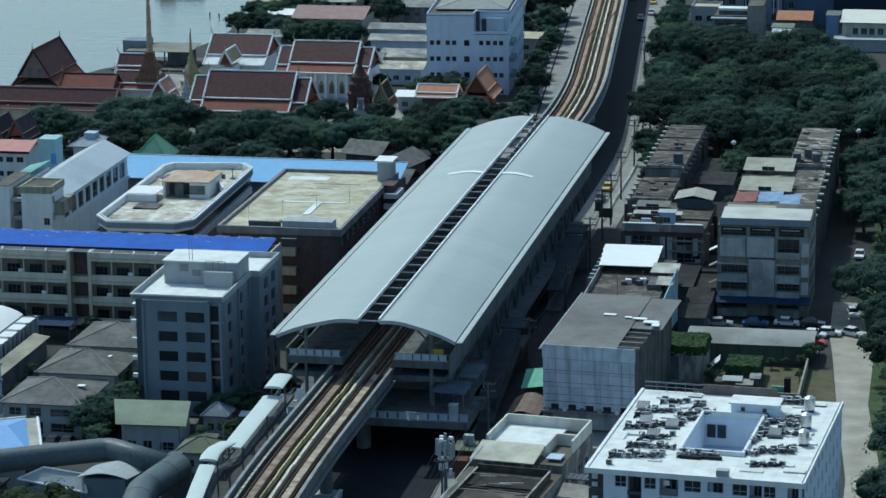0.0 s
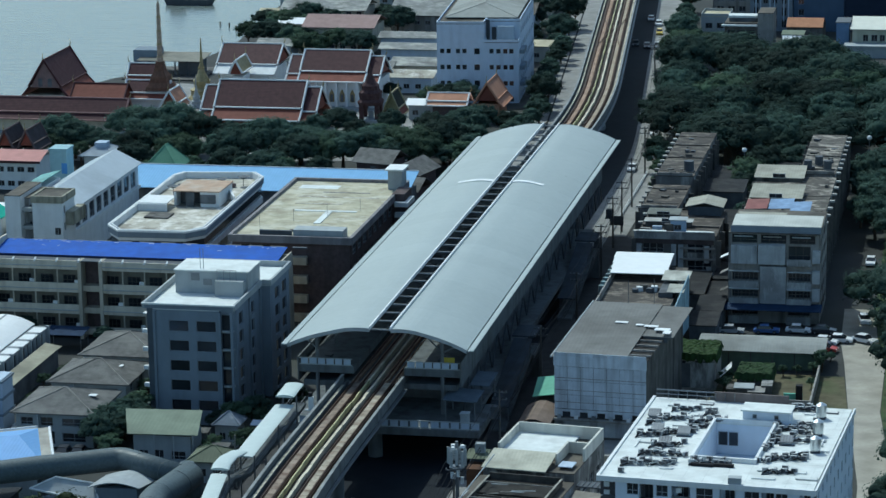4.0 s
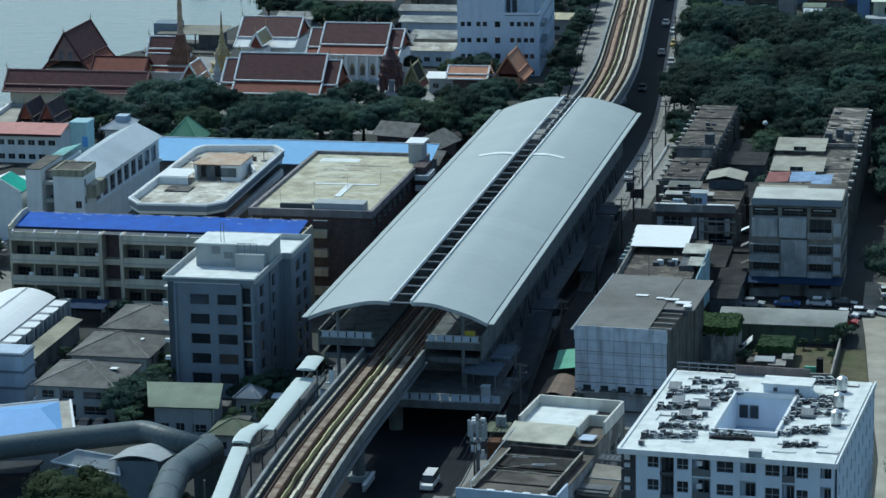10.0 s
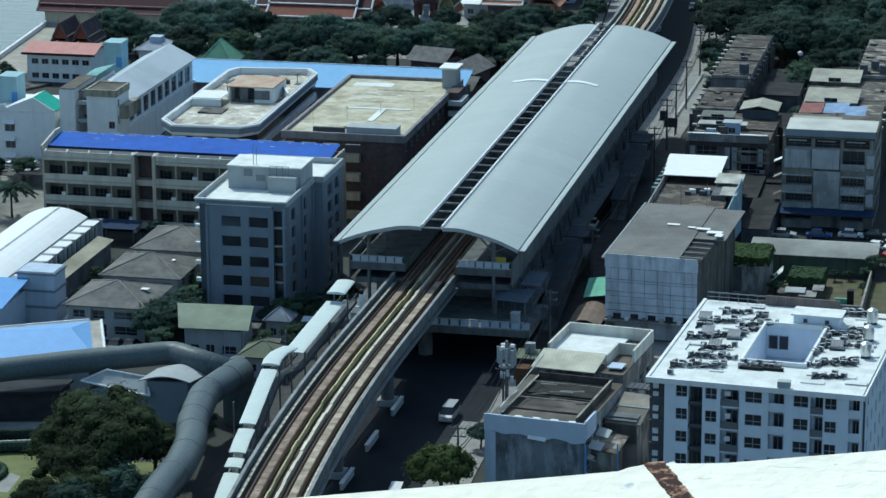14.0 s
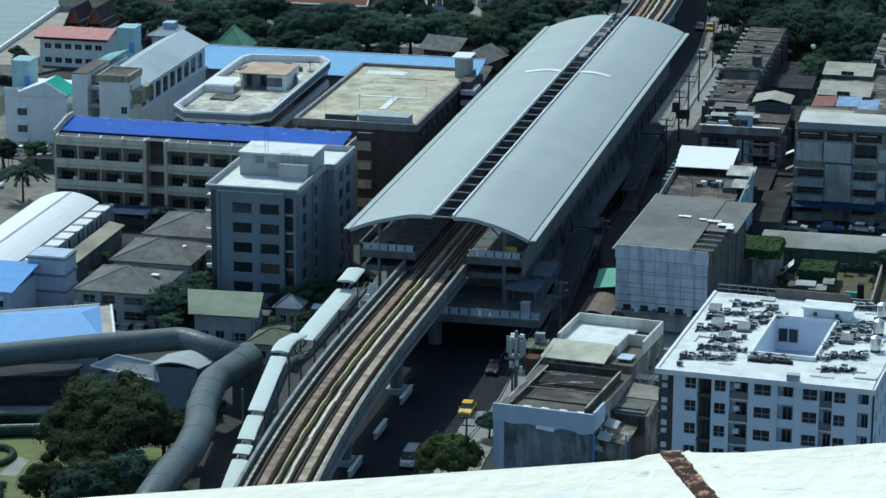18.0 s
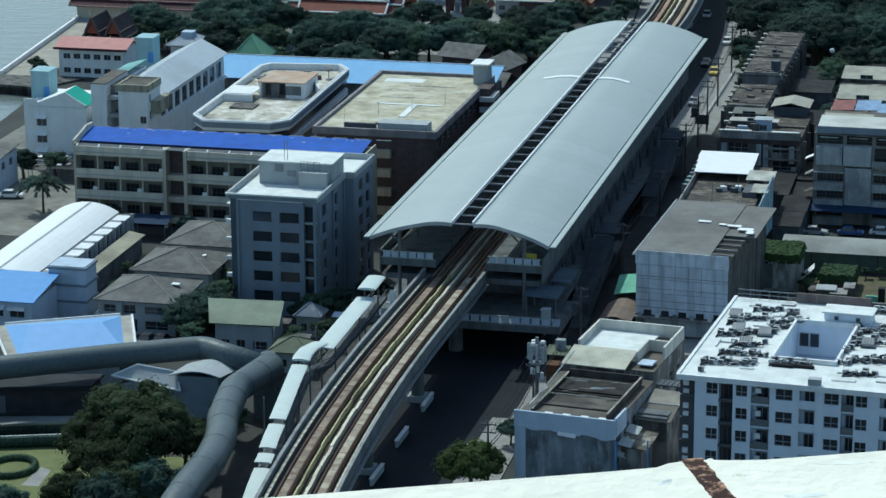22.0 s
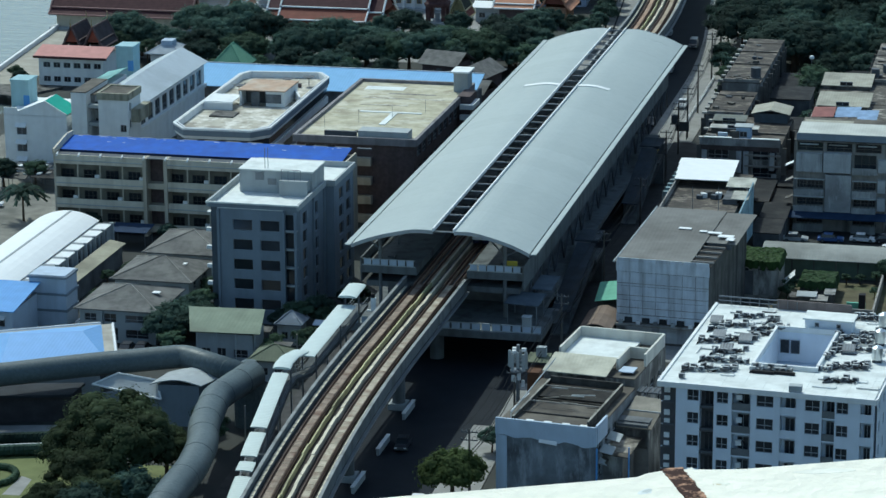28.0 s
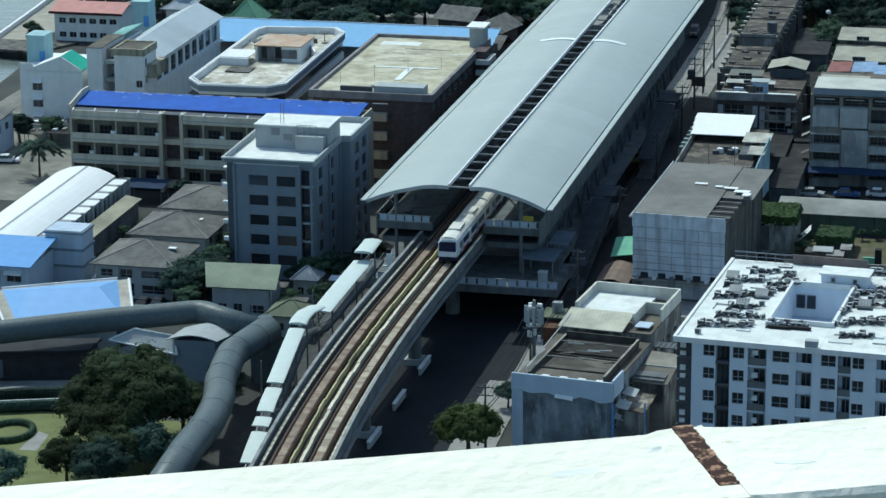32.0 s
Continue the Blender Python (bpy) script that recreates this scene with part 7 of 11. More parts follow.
    for k in range(7):
        part("cage_bar", Geo().bar((x1 + 0.4 + k * 0.68, -37.4, 10.85), (x1 + 0.4 + k * 0.68, -35.0, 10.85), 0.06, 5), STEEL, a)
    for k, (x, y, z) in enumerate(((33.9, -53.0, 8.0), (33.9, -49.6, 8.6))):
        part("awning", Geo().hexa([(x, y - 1.2, z), (x + 1.7, y - 1.2, z - 0.3), (x + 1.7, y + 0.8, z + 0.1), (x, y + 0.8, z + 0.4)], [(x, y - 1.2, z + 0.06), (x + 1.7, y - 1.2, z - 0.24), (x + 1.7, y + 0.8, z + 0.16), (x, y + 0.8, z + 0.46)]), GREY_LIGHT, a)
    part("downpipe", Geo().bar((x1 + 0.3, y0 - 0.4, 0), (x1 + 0.3, y0 - 0.4, 9), 0.12).bar((x1 + 3.6, -52.6, 0), (x1 + 3.6, -52.6, 8.4), 0.1), MID_BLUE, a)
    part("roof_rail", Geo().bar((x0 + 1.6, -55, H + 1.3), (x0 + 2.2, -38, H + 3.4), 0.1), GREY_LIGHT, a)
    for k in range(4):
        part("white_bag", Geo().box(x0 + 3.6 + k * 2.4, x0 + 4.6 + k * 2.4, y0 + 0.2, y0 + 0.7, H + 0.31, H + 0.6), WHITE, a)

    b = thing("shophouse", (30, -28, 0), "grey shophouse with a white walled roof terrace", "shophouse")
    x0, x1, y0, y1, H = 21.0, 33.6, -36.5, -20.8, 12.0
    block(b, x0, x1, y0, y1, 0, H, MOULD, {"e": [(1 + i * 3.5, 3.2 + i * 3.5, 1 + 3.4 * j, 2.7 + 3.4 * j) for i in range(4) for j in range(3)]}, CONCRETE_FLAT, style="cross")
    part("terrace", Geo().box(x0 + 0.6, x1 - 3.4, y0 + 6.2, y1 - 0.6, H + 0.13, H + 0.5), WHITE_ROOF, b)
    t = 0.3
    part("terrace_wall", Geo().box(x0 + 0.3, x0 + 0.6, y0 + 5.8, y1, H + 0.12, H + 1.7).box(x0 + 0.6, x1, y1 - 0.6, y1 - 0.3, H + 0.12, H + 1.9).box(x1 - 0.3, x1, y0 + 5.5, y1 - 0.6, H + 0.12, H + 1.9)
         .box(x1 - 3.4, x1 - 3.1, y0 + 3.0, y0 + 9.0, H + 0.12, H + 1.7).box(x1 - 3.1, x1 - 0.3, y0 + 8.7, y0 + 9.0, H + 0.12, H + 1.7), mat("cream_white_parapet", (0.62, 0.62, 0.56), var=0.1, stain=0.35, streak=True, stain_col=(0.3, 0.29, 0.26)), b, "cream-white parapet walls")
    mono(b, x0 + 0.2, x1 - 3.5, y0 - 1.6, y0 + 4.4, H + 0.5, H + 1.3, mat("bleached_terrace_sheet", (0.50, 0.49, 0.40), stain=0.35, wave=0.5))
    for k in range(3):
        part("torn_sheet", Geo().box(x0 + 1.0 + k * 2.6, x0 + 2.8 + k * 2.6, y0 + 0.1 - 0.35 * k, y0 + 0.4 - 0.35 * k, H + 0.45, H + 0.52), WHITE, b)
    for k in range(6):
        rk = random.Random(80 + k)
        xk, yk = x0 + 1.2 + k * 1.3, y0 + 4.9 + rk.random() * 0.8
        part("torn_sheet", Geo().box(xk, xk + rk.uniform(0.6, 1.5), yk, yk + 0.35, H + 0.45, H + 0.62).turned(rk.uniform(-14, 14), xk, yk), (CONCRETE_DARK, WHITE, SHADE)[k % 3], b)
    part("blue_sheet", Geo().box(x1 - 2.6, x1 - 0.6, y0 + 1.2, y0 + 3.6, H + 0.5, H + 0.62), PALE_WALL, b)
    part("water_cage", Geo().box(x1 - 3.0, x1 - 0.2, y0 - 1.2, y0 - 0.004, 7, 10.5), STEEL, b)
    spin(a, -6.5, 27, -46, 0.8, -1.3)
    spin(b, -6.5, 27, -46, 0.8, -1.3)
    # the small house and green awning beside it
    s = thing("street_shack", (21.5, 16, 0), "rusty sheet-roofed shack beside the road", "shack")
    part("wall", Geo().box(19.6, 23.4, 9, 27, 0, 3.2), SHADE, s)
    rr = [[(x, y, 3.3 + 1.0 * math.sin(math.pi * (x - 19) / 5.0)) for x in (19, 20, 21, 22, 23, 24)] for y in (10, 20)]
    part("roof", Geo().sweep([r + [(x, y, z - 0.1) for x, y, z in reversed(r)] for r in rr]), mat("rust_brown_sheet", (0.22, 0.17, 0.14), stain=0.5), s)
    part("awning", Geo().hexa([(19.4, 22.4, 4.0), (23.7, 22.4, 4.6), (23.7, 22.4, 4.7), (19.4, 22.4, 4.1)], [(18.8, 31, 4.6), (23.7, 31, 5.2), (23.7, 31, 5.3), (18.8, 31, 4.7)]), mat("pale_green_awning", (0.20, 0.48, 0.36), var=0.1, stain=0.2), s, "bright green awning")
    f = thing("sheet_clad_building", (31, 30, 0), "tall shophouse clad in pale corrugated sheet", "building")
    x0, x1, y0, y1, H = 24.0, 38.2, 15.4, 45.0, 12.4
    clad = mat("pale_corrugated_cladding", (0.62, 0.67, 0.72), var=0.14, stain=0.55, streak=True, stain_col=(0.26, 0.28, 0.30), stain_scale=0.2, wave=0.5, wave_axis="X", rand=0.1)
    block(f, x0, x1, y0, y1, 0, H, CONCRETE_DARK, {"s": [(1.0 + i * 2.2, 2.6 + i * 2.2, 0.6, 2.6) for i in range(6)]}, CONCRETE_FLAT)
    me = mesh_of("cladding_sheet", Geo().box(-0.985, 0.985, -0.12, -0.004, 0, 2.16), clad)
    for i in range(7):
        for j in range(3):
            piece("cladding_sheet", me, f, (x0 + 1.01 + i * 2.03, y0, 4.6 + j * 2.22))
        piece("cladding_sheet", me, f, (x0 + 1.01 + i * 2.03, y0 - 0.06, 11.3 - 0.04))
    part("top_band", Geo().box(x0 - 0.1, x1 + 0.1, y0 - 0.22, y0 - 0.19, 11.3, 12.9), clad, f)
    part("sill_band", Geo().box(x0, x1, y0 - 0.2, y0 - 0.005, 3.4, 4.5), clad, f)
    part("ledge", Geo().box(x0 - 0.2, x1 + 0.2, y0 - 0.9, y0 - 0.21, 2.9, 3.2), CONCRETE, f)
    part("stained_band", Geo().box(x0, x1, y0 - 0.18, y0 - 0.006, 0.4, 2.88), mat("mouldy_white_wall", (0.42, 0.44, 0.45), stain=0.8, streak=True, stain_col=(0.1, 0.1, 0.1)), f)
    sheet = mat("grey_fibre_cement_sheet", (0.19, 0.19, 0.18), var=0.12, stain=0.35, wave=0.6, wave_axis="X")
    mono(f, x0 - 0.5, x1 - 3.3, y0 - 0.18, y1, 12.6, 13.6, sheet)
    mono(f, x1 - 3.28, x1 + 1.6, y0 + 13, y1, 12.9, 13.4, sheet)
    part("side_gutter", Geo().bar((x0 - 0.5, y0 - 0.2, 12.7), (x0 - 0.5, y1, 13.7), 0.16, 6), GREY_LIGHT, f)
    part("rear_room", Geo().box(x1 - 3.2, x1 + 0.6, y0 + 13.2, y1 - 0.3, 12.0, 12.88), SHADE, f)
    # near-black floor set almost flush, painted as a deep shaded recess
    part("side_well", Geo().box(x1 - 3.2, x1 - 0.1, y0 + 1, y0 + 13, 12.53, 12.6), mat("shaded_well_floor", (0.04, 0.038, 0.036), var=0.3), f)
    for k in range(4):
        part("well_beam", Geo().box(x1 - 3.2, x1 + 0.2, y0 + 2.5 + k * 2.8, y0 + 2.75 + k * 2.8, 12.7, 12.95), CONCRETE, f)
    for x, y, w, d in ((30.5, 34, 2.0, 0.9), (33.6, 33, 1.2, 0.8), (35.5, 32.6, 2.2, 1.0), (37.6, 31, 2.4, 1.4), (38.6, 29.4, 1.2, 1.6)):
        part("translucent_sheet", Geo().box(x - w / 2, x + w / 2, y - d / 2, y + d / 2, 13.45, 13.54), WHITE_METAL, f)
    spin(f, -4.0, x0, y0)
    for i in range(5):
        part("ledge_clutter", Geo().box(x0 + 0.5 + i * 2.7, x0 + 1.1 + i * 2.7, y0 - 0.8, y0 - 0.4, 3.2, 3.75), (GREY_LIGHT, WHITE, STEEL)[i % 3], f)
        part("louvre", Geo().box(x0 + 1.3 + i * 2.7, x0 + 2.5 + i * 2.7, y0 - 0.26, y0 - 0.205, 3.35, 4.15), GLASS, f, "small dark window")
    for z in (5.6, 7.5, 9.4):
        part("cross_rail", Geo().box(x0, x1, y0 - 0.16, y0 - 0.121, z, z + 0.07), CONCRETE, f, "thin cladding rail")


def terrace_row(name, label, x0, x1, y0, y1, H, unit, seed, ticks="e", roof=None):
    """A row of shophouses under one stained deck, with pale bracket ends along one flank."""
    rnd = random.Random(seed)
    n = round((y1 - y0) / unit)
    d = (y1 - y0) / n
    bracket = mesh_of("bracket", Geo().box(-0.42, 0.42, -0.4, 0.4, 0.4, 0.75), mat("chalky_bracket", (0.48, 0.47, 0.43), var=0.15, stain=0.4))
    for i in range(n):
        ya, yb = y0 + i * d + 0.01, y0 + (i + 1) * d - 0.01
        h = H + (0.0 if i % 3 else rnd.uniform(-0.12, 0.12))
        b = thing(name, ((x0 + x1) / 2, (ya + yb) / 2, 0), label, "shophouse", "terraced shophouses")
        W = x1 - x0
        hs = []
        he = [(d * 0.15, d * 0.85, 0.9 + j * 3.2, 2.6 + j * 3.2) for j in range(int(H // 3.2))]
        if i == 0:
            for j in range(int(H // 3.2)):
                hs += [(W * 0.08, W * 0.34, 0.9 + j * 3.2, 2.7 + j * 3.2), (W * 0.64, W * 0.94, 0.9 + j * 3.2, 2.7 + j * 3.2)]
        block(b, x0, x1, ya, yb, 0, h, MOULD, {"s": hs, "e": he}, roof or CONCRETE_FLAT, style="three")
        if i % 3 == 1:
            part("party_wall", Geo().box(x0 + 0.2, x1 - 0.2, ya, ya + 0.2, h + 0.12, h + 0.12 + rnd.uniform(0.08, 0.3)), CONCRETE_DARK, b)
        if i == 0:
            part("end_wall", Geo().box(x0 + 0.2, x1 - 0.2, ya + 0.21, ya + 0.45, h + 0.12, h + 0.7), CONCRETE, b)
        for xe, k in ((x0, -1), (x1, 1)):
            p, q = sorted((xe + k * 0.004, xe + k * 0.9))
            part("fin", Geo().box(p, q, ya, ya + 0.3, 2.5, h - 0.6), CONCRETE_DARK, b)
            if (k > 0) == (ticks == "e"):
                piece("bracket", bracket, b, (xe + k * 0.56, ya + d * 0.5, h - 0.6))
        for m in range(rnd.randint(0, 2)):
            x, y = rnd.uniform(x0 + 1, x1 - 1), rnd.uniform(ya + 0.8, yb - 0.8)
            w, e = rnd.uniform(0.25, 0.7), rnd.uniform(0.2, 0.5)
            part("roof_clutter", Geo().box(x - w, x + w, y - e, y + e, h + 0.12, h + rnd.uniform(0.25, 0.7)).turned(rnd.uniform(-30, 30), x, y), rnd.choice((CONCRETE_DARK, DARK_STEEL, CONCRETE_FLAT)), b)


def roof_room(x0, x1, y0, y1, z, h, wall, sheet, label, tilt=0.4):
    r = thing("roof_room", ((x0 + x1) / 2, (y0 + y1) / 2, z), label, "roof room", "roof rooms")
    part("wall", Geo().box(x0 + 0.3, x1 - 0.3, y0 + 0.3, y1 - 0.3, z, z + h), wall, r)
    mono(r, x0, x1, y0, y1, z + h + 0.02, z + h + tilt, sheet, name="roof_sheet")
    put_window(r, ((x0 + x1) / 2, y0 + 0.2, z + 0.6), 0, min(2.4, (x1 - x0) * 0.4), 1.0, "two")
    return r


def east_rows():
    b = thing("awning_shophouse", (31, 70, 0), "concrete shophouse with a bright white awning deck", "shophouse")
    x0, x1, y0, y1 = 24.3, 36.5, 50, 84
    block(b, x0, x1, y0, y1, 0, 9.8, MOULD, {"s": [(1 + i * 3, 3 + i * 3, 1 + j * 3.2, 2.6 + j * 3.2) for i in range(4) for j in range(3)], "e": [(1 + i * 4, 4 + i * 4, 1 + j * 3.2, 2.6 + j * 3.2) for i in range(8) for j in range(3)]}, BROWN_ROOF, style="cross")
    part("deck_wall", Geo().box(x0, x0 + 0.25, y0, y1, 9.92, 11.0).box(x0 + 0.25, x1, y0, y0 + 0.25, 9.92, 10.6), CONCRETE, b)
    for k in range(4):
        # the white sheets overlap like steps
        mono(b, 24.2 - 0.25 * k, 33.9 - 0.1 * k, 73.2 + k * 3.4, 76.9 + k * 3.4, 11.2 + 0.05 * k, 11.35 + 0.05 * k, WHITE_METAL)
    pale = streaky("bleached_deck_sheet", (0.40, 0.40, 0.35), (0.52, 0.52, 0.46), (0.16, 0.15, 0.14), 2.2, (1.0, 0.4, 1.0))
    mono(b, 33.6, 38.2, 69.0, 74.6, 11.3, 11.6, pale)
    mono(b, 35.2, 38.1, 62.8, 67.8, 10.8, 11.0, pale)
    for k in range(7):
        x, y = 29.6 + k * 0.62, 66.0 + (k * 5 % 4) * 0.7
        part("roof_junk", Geo().box(x - 0.5, x + 0.5, y - 0.5, y + 0.5, 9.93, 10.5 + 0.2 * (k % 3)).turned(k * 17, x, y), (DARK_STEEL, WHITE, CONCRETE_DARK, BLACK)[k % 4], b)
    part("roof_room", Geo().box(33.8, x1 - 0.3, 63, 74, 9.92, 10.75), SHADE, b)
    part("flank_sheet", Geo().hexa([(x1 + 0.4, 52, 3), (x1 + 0.6, 52, 3), (x1 + 0.6, 52, 9), (x1 + 0.4, 52, 9)], [(x1 + 1.5, 70, 3), (x1 + 1.7, 70, 3), (x1 + 1.7, 70, 12.2), (x1 + 1.5, 70, 12.2)]), mat("stained_teal_sheet", (0.30, 0.42, 0.48), var=0.2, stain=0.6, streak=True), b, "pale sheet wall on the flank")
    for i in range(8):
        part("baluster", Geo().cyl(x0 - 0.5, 66 + i * 2.7, 8.2, 10.9, 0.62, 10, 0.5), mat("dirty_teal_render", (0.24, 0.33, 0.35), var=0.2, stain=0.5, streak=True), b, "pale teal scalloped pier")
    for xm, ym in ((x0 + 6, 52), (x0 + 10, 54)):
        part("mast", Geo().bar((xm, ym, 9.9), (xm, ym, 15.4), 0.05), STEEL, b)
    brown, bare = BROWN_ROOF, BARE_ROOF
    old_sheet = mat("bleached_asbestos_sheet", (0.36, 0.35, 0.29), stain=0.3, wave=0.5)
    terrace_row("shophouse_row_unit", "mouldy concrete shophouse with patched roof decks", 24.5, 39.0, 105.2, 125.6, 10.4, 6.8, 3, "w", brown)
    terrace_row("shophouse_row_unit", "mouldy concrete shophouse with a brown stained roof", 22.4, 29.6, 126.0, 147.4, 10.4, 4.3, 6, "w", brown)
    terrace_row("shophouse_row_unit", "mouldy concrete shophouse with a bare stained roof", 22.2, 29.7, 151.0, 194.4, 11.4, 4.3, 5, "w", brown)
    terrace_row("flat_row_unit", "stained concrete flats with stepped flank brackets", 50.6, 57.6, 147.0, 185.6, 13.4, 4.3, 9, "e", bare)
    terrace_row("flat_row_unit", "stained concrete flats with sheet-roofed decks", 43.0, 58.0, 104.2, 145.0, 13.3, 5.8, 11, "e", bare)
    fr = thing("row_front", (31.5, 104.6, 0), "stained shophouse front with a white-capped parapet and pale piers", "facade")
    part("parapet", Geo().box(24.2, 38.8, 104.55, 104.9, 9.9, 11.3), streaky("streaked_grey_parapet", (0.25, 0.25, 0.25), (0.36, 0.36, 0.35), (0.1, 0.1, 0.1), 2.0, (1.0, 1.0, 0.3)), fr)
    for a, c in ((25.0, 30.0), (33.6, 38.6)):
        part("parapet_cap", Geo().box(a, c, 104.3, 105.1, 11.3, 11.45), WHITE_ROOF, fr, "white parapet cap")
    part("dark_band", Geo().box(24.4, 38.6, 104.75, 105.15, 9.0, 9.88), mat("rusty_dark_band", (0.085, 0.07, 0.07), var=0.3, stain=0.4), fr, "rusty dark band")
    for x, z0, z1 in ((32.2, 3.0, 8.9), (36.9, 5.6, 8.8), (37.3, 1.0, 4.9), (30.9, 5.0, 8.9), (24.6, 2.0, 8.9)):
        part("pier", Geo().box(x, x + 0.9, 104.6, 105.15, z0, z1), MATS["mouldy_white_wall"] if "mouldy_white_wall" in MATS else CONCRETE, fr, "pale stained pier")
    for z in (3.3, 6.2, 8.2):
        part("ledge", Geo().box(32.4, 38.9, 104.35, 104.74, z, z + 0.3), CONCRETE, fr)
    for k in range(3):
        part("roof_board", Geo().box(25.2 + k * 2.1, 26.9 + k * 2.1, 105.6 + 0.5 * k, 106.2 + 0.5 * k, 10.6, 11.6 + 0.3 * k), (CONCRETE, PALE_WALL, CONCRETE_DARK)[k], fr)
    # near-black sheet: the alleys' deep shade is put into its colour
    darkish = mat("dark_shade_sheet", (0.024, 0.026, 0.029), var=0.35, stain=0.6, stain_col=(0.05, 0.048, 0.046), stain_scale=0.3)
    gr = thing("roof_room", (35, 124, 10.5), "dark roof room under a pale gabled sheet", "roof room", "roof rooms")
    part("wall", Geo().box(32.0, 38.2, 121.6, 127.6, 10.5, 12.2), mat("dark_blue_grey_boards", (0.10, 0.12, 0.14), var=0.2), gr)
    gable(gr, 31.8, 38.4, 121.2, 128.0, 12.2, 13.0, old_sheet, axis="y", over=0.3, name="roof_sheet")
    roof_room(24.8, 31.0, 117.0, 121.0, 10.5, 1.0, CONCRETE_DARK, mat("dull_olive_sheet", (0.17, 0.18, 0.16), var=0.2, stain=0.4, wave=0.5), "low roof room under a dull greenish sheet", 0.3)
    roof_room(25.0, 34.0, 111.5, 114.0, 10.5, 0.9, CONCRETE_DARK, mat("streaked_white_sheet", (0.46, 0.46, 0.43), stain=0.75, stain_col=(0.17, 0.155, 0.14), stain_scale=0.25), "roof deck under streaked pale sheets", 0.15)
    roof_room(30.2, 33.5, 106.6, 109.2, 10.5, 2.4, mat("sky_blue_render", (0.40, 0.52, 0.68), var=0.08, stain=0.2), GREY_LIGHT, "small pale blue stair-head room", 0.1)
    roof_room(43.3, 53.2, 121.8, 131.0, 13.4, 0.7, CONCRETE_DARK, old_sheet, "roof deck under a bleached pale sheet", 0.7)
    roof_room(42.6, 52.2, 139.5, 147.8, 13.4, 0.7, CONCRETE_DARK, old_sheet, "roof deck under a bleached grey sheet", 0.8)
    roof_room(43.4, 50.0, 113.0, 119.6, 13.4, 0.4, BROWN, BROWN_ROOF, "shallow roof deck under a stained sheet", 0.2)
    for k in range(3):
        d = thing("roof_tank", (52.0 + k * 1.9, 151.5 + (k % 2) * 4, 13.5), "dark water tank on a stained roof", "tank", "roof water tanks")
        part("shell", Geo().cyl(52.0 + k * 1.9, 151.5 + (k % 2) * 4, 13.7, 15.3, 0.8, 12), DARK_STEEL, d)
        part("stand", Geo().box(51.3 + k * 1.9, 52.7 + k * 1.9, 150.8 + (k % 2) * 4, 152.2 + (k % 2) * 4, 13.5, 13.7), CONCRETE, d)
    d = thing("roof_tank", (28.2, 156, 11.5), "dark round water tank beside a roof hatch", "tank", "roof water tanks")
    part("shell", Geo().cyl(28.2, 156, 11.7, 13.6, 1.0, 14), DARK_STEEL, d)
    part("stand", Geo().box(27.2, 29.2, 155, 157, 11.5, 11.7), CONCRETE, d)
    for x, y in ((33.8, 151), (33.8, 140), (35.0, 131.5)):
        g = thing("rear_outbuilding", (x, y, 0), "rear outbuilding between the shophouse rows, darkened as alley shade", "outbuilding", "rear outbuildings")
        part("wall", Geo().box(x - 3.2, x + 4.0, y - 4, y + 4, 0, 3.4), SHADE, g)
        mono(g, x - 3.5, x + 4.3, y - 4.3, y + 4.3, 3.5, 4.0, darkish)
    f = thing("flat_building", (51, 97, 0), "grey five-storey flats with balconies and a pale concrete stair panel", "flats")
    x0, x1, y0, y1, H = 43.2, 59.0, 86.0, 103.9, 15.9
    stained = mat("mouldy_white_wall", (0.42, 0.44, 0.45), stain=0.8, streak=True, stain_col=(0.1, 0.1, 0.1))
    dull = streaky("dull_balcony_render", (0.30, 0.31, 0.31), (0.42, 0.43, 0.42), (0.13, 0.13, 0.13), 2.0, (1.0, 1.0, 0.3))
    rows = ((11.2, 13.9), (7.6, 9.3), (4.6, 6.2), (1.4, 2.8))
    hs = []
    for za, zb in rows:
        hs += [(0.7, 5.2, za, zb - 0.1), (10.4, 14.2, za, zb - 0.1)]
    # the three top holes get dark glazing in place of an open, shaded loggia
    block(f, x0, x1, y0, y1, 0, H, CONCRETE, {"s": hs[1:] + [(0.6 + 5.0 * k, 5.0 + 5.0 * k, 14.2, 15.75) for k in range(3)], "e": [(1.4 + 4 * i, 4.4 + 4 * i, 1 + j * 3.1, 2.6 + j * 3.1) for i in range(4) for j in range(5)]}, CONCRETE_FLAT, style="three", frame_mat=CONCRETE_DARK)
    part("stair_panel", Geo().box(x0 + 5.6, x0 + 10.1, y0 - 1.15, y0 - 0.004, 3.7, 10.3), streaky("stained_stair_panel", (0.36, 0.37, 0.37), (0.44, 0.45, 0.45), (0.2, 0.2, 0.2), 2.4, (1.0, 1.0, 0.25)), f, "pale streaked concrete stair panel")
    part("patched_panel", Geo().box(x0 + 0.5, x0 + 5.0, y0 - 1.05, y0 - 0.006, 10.7, 13.9), stained, f, "mouldy boarded panel")
    part("patched_panel", Geo().box(x0 + 5.2, x0 + 9.9, y0 - 1.15, y0 - 0.006, 10.7, 14.1), stained, f, "mouldy boarded panel")
    for k in range(4):
        part("panel_batten", Geo().box(x0 + 1.2 + k * 1.1, x0 + 1.3 + k * 1.1, y0 - 1.12, y0 - 1.051, 10.7, 13.9), GREY_LIGHT, f)
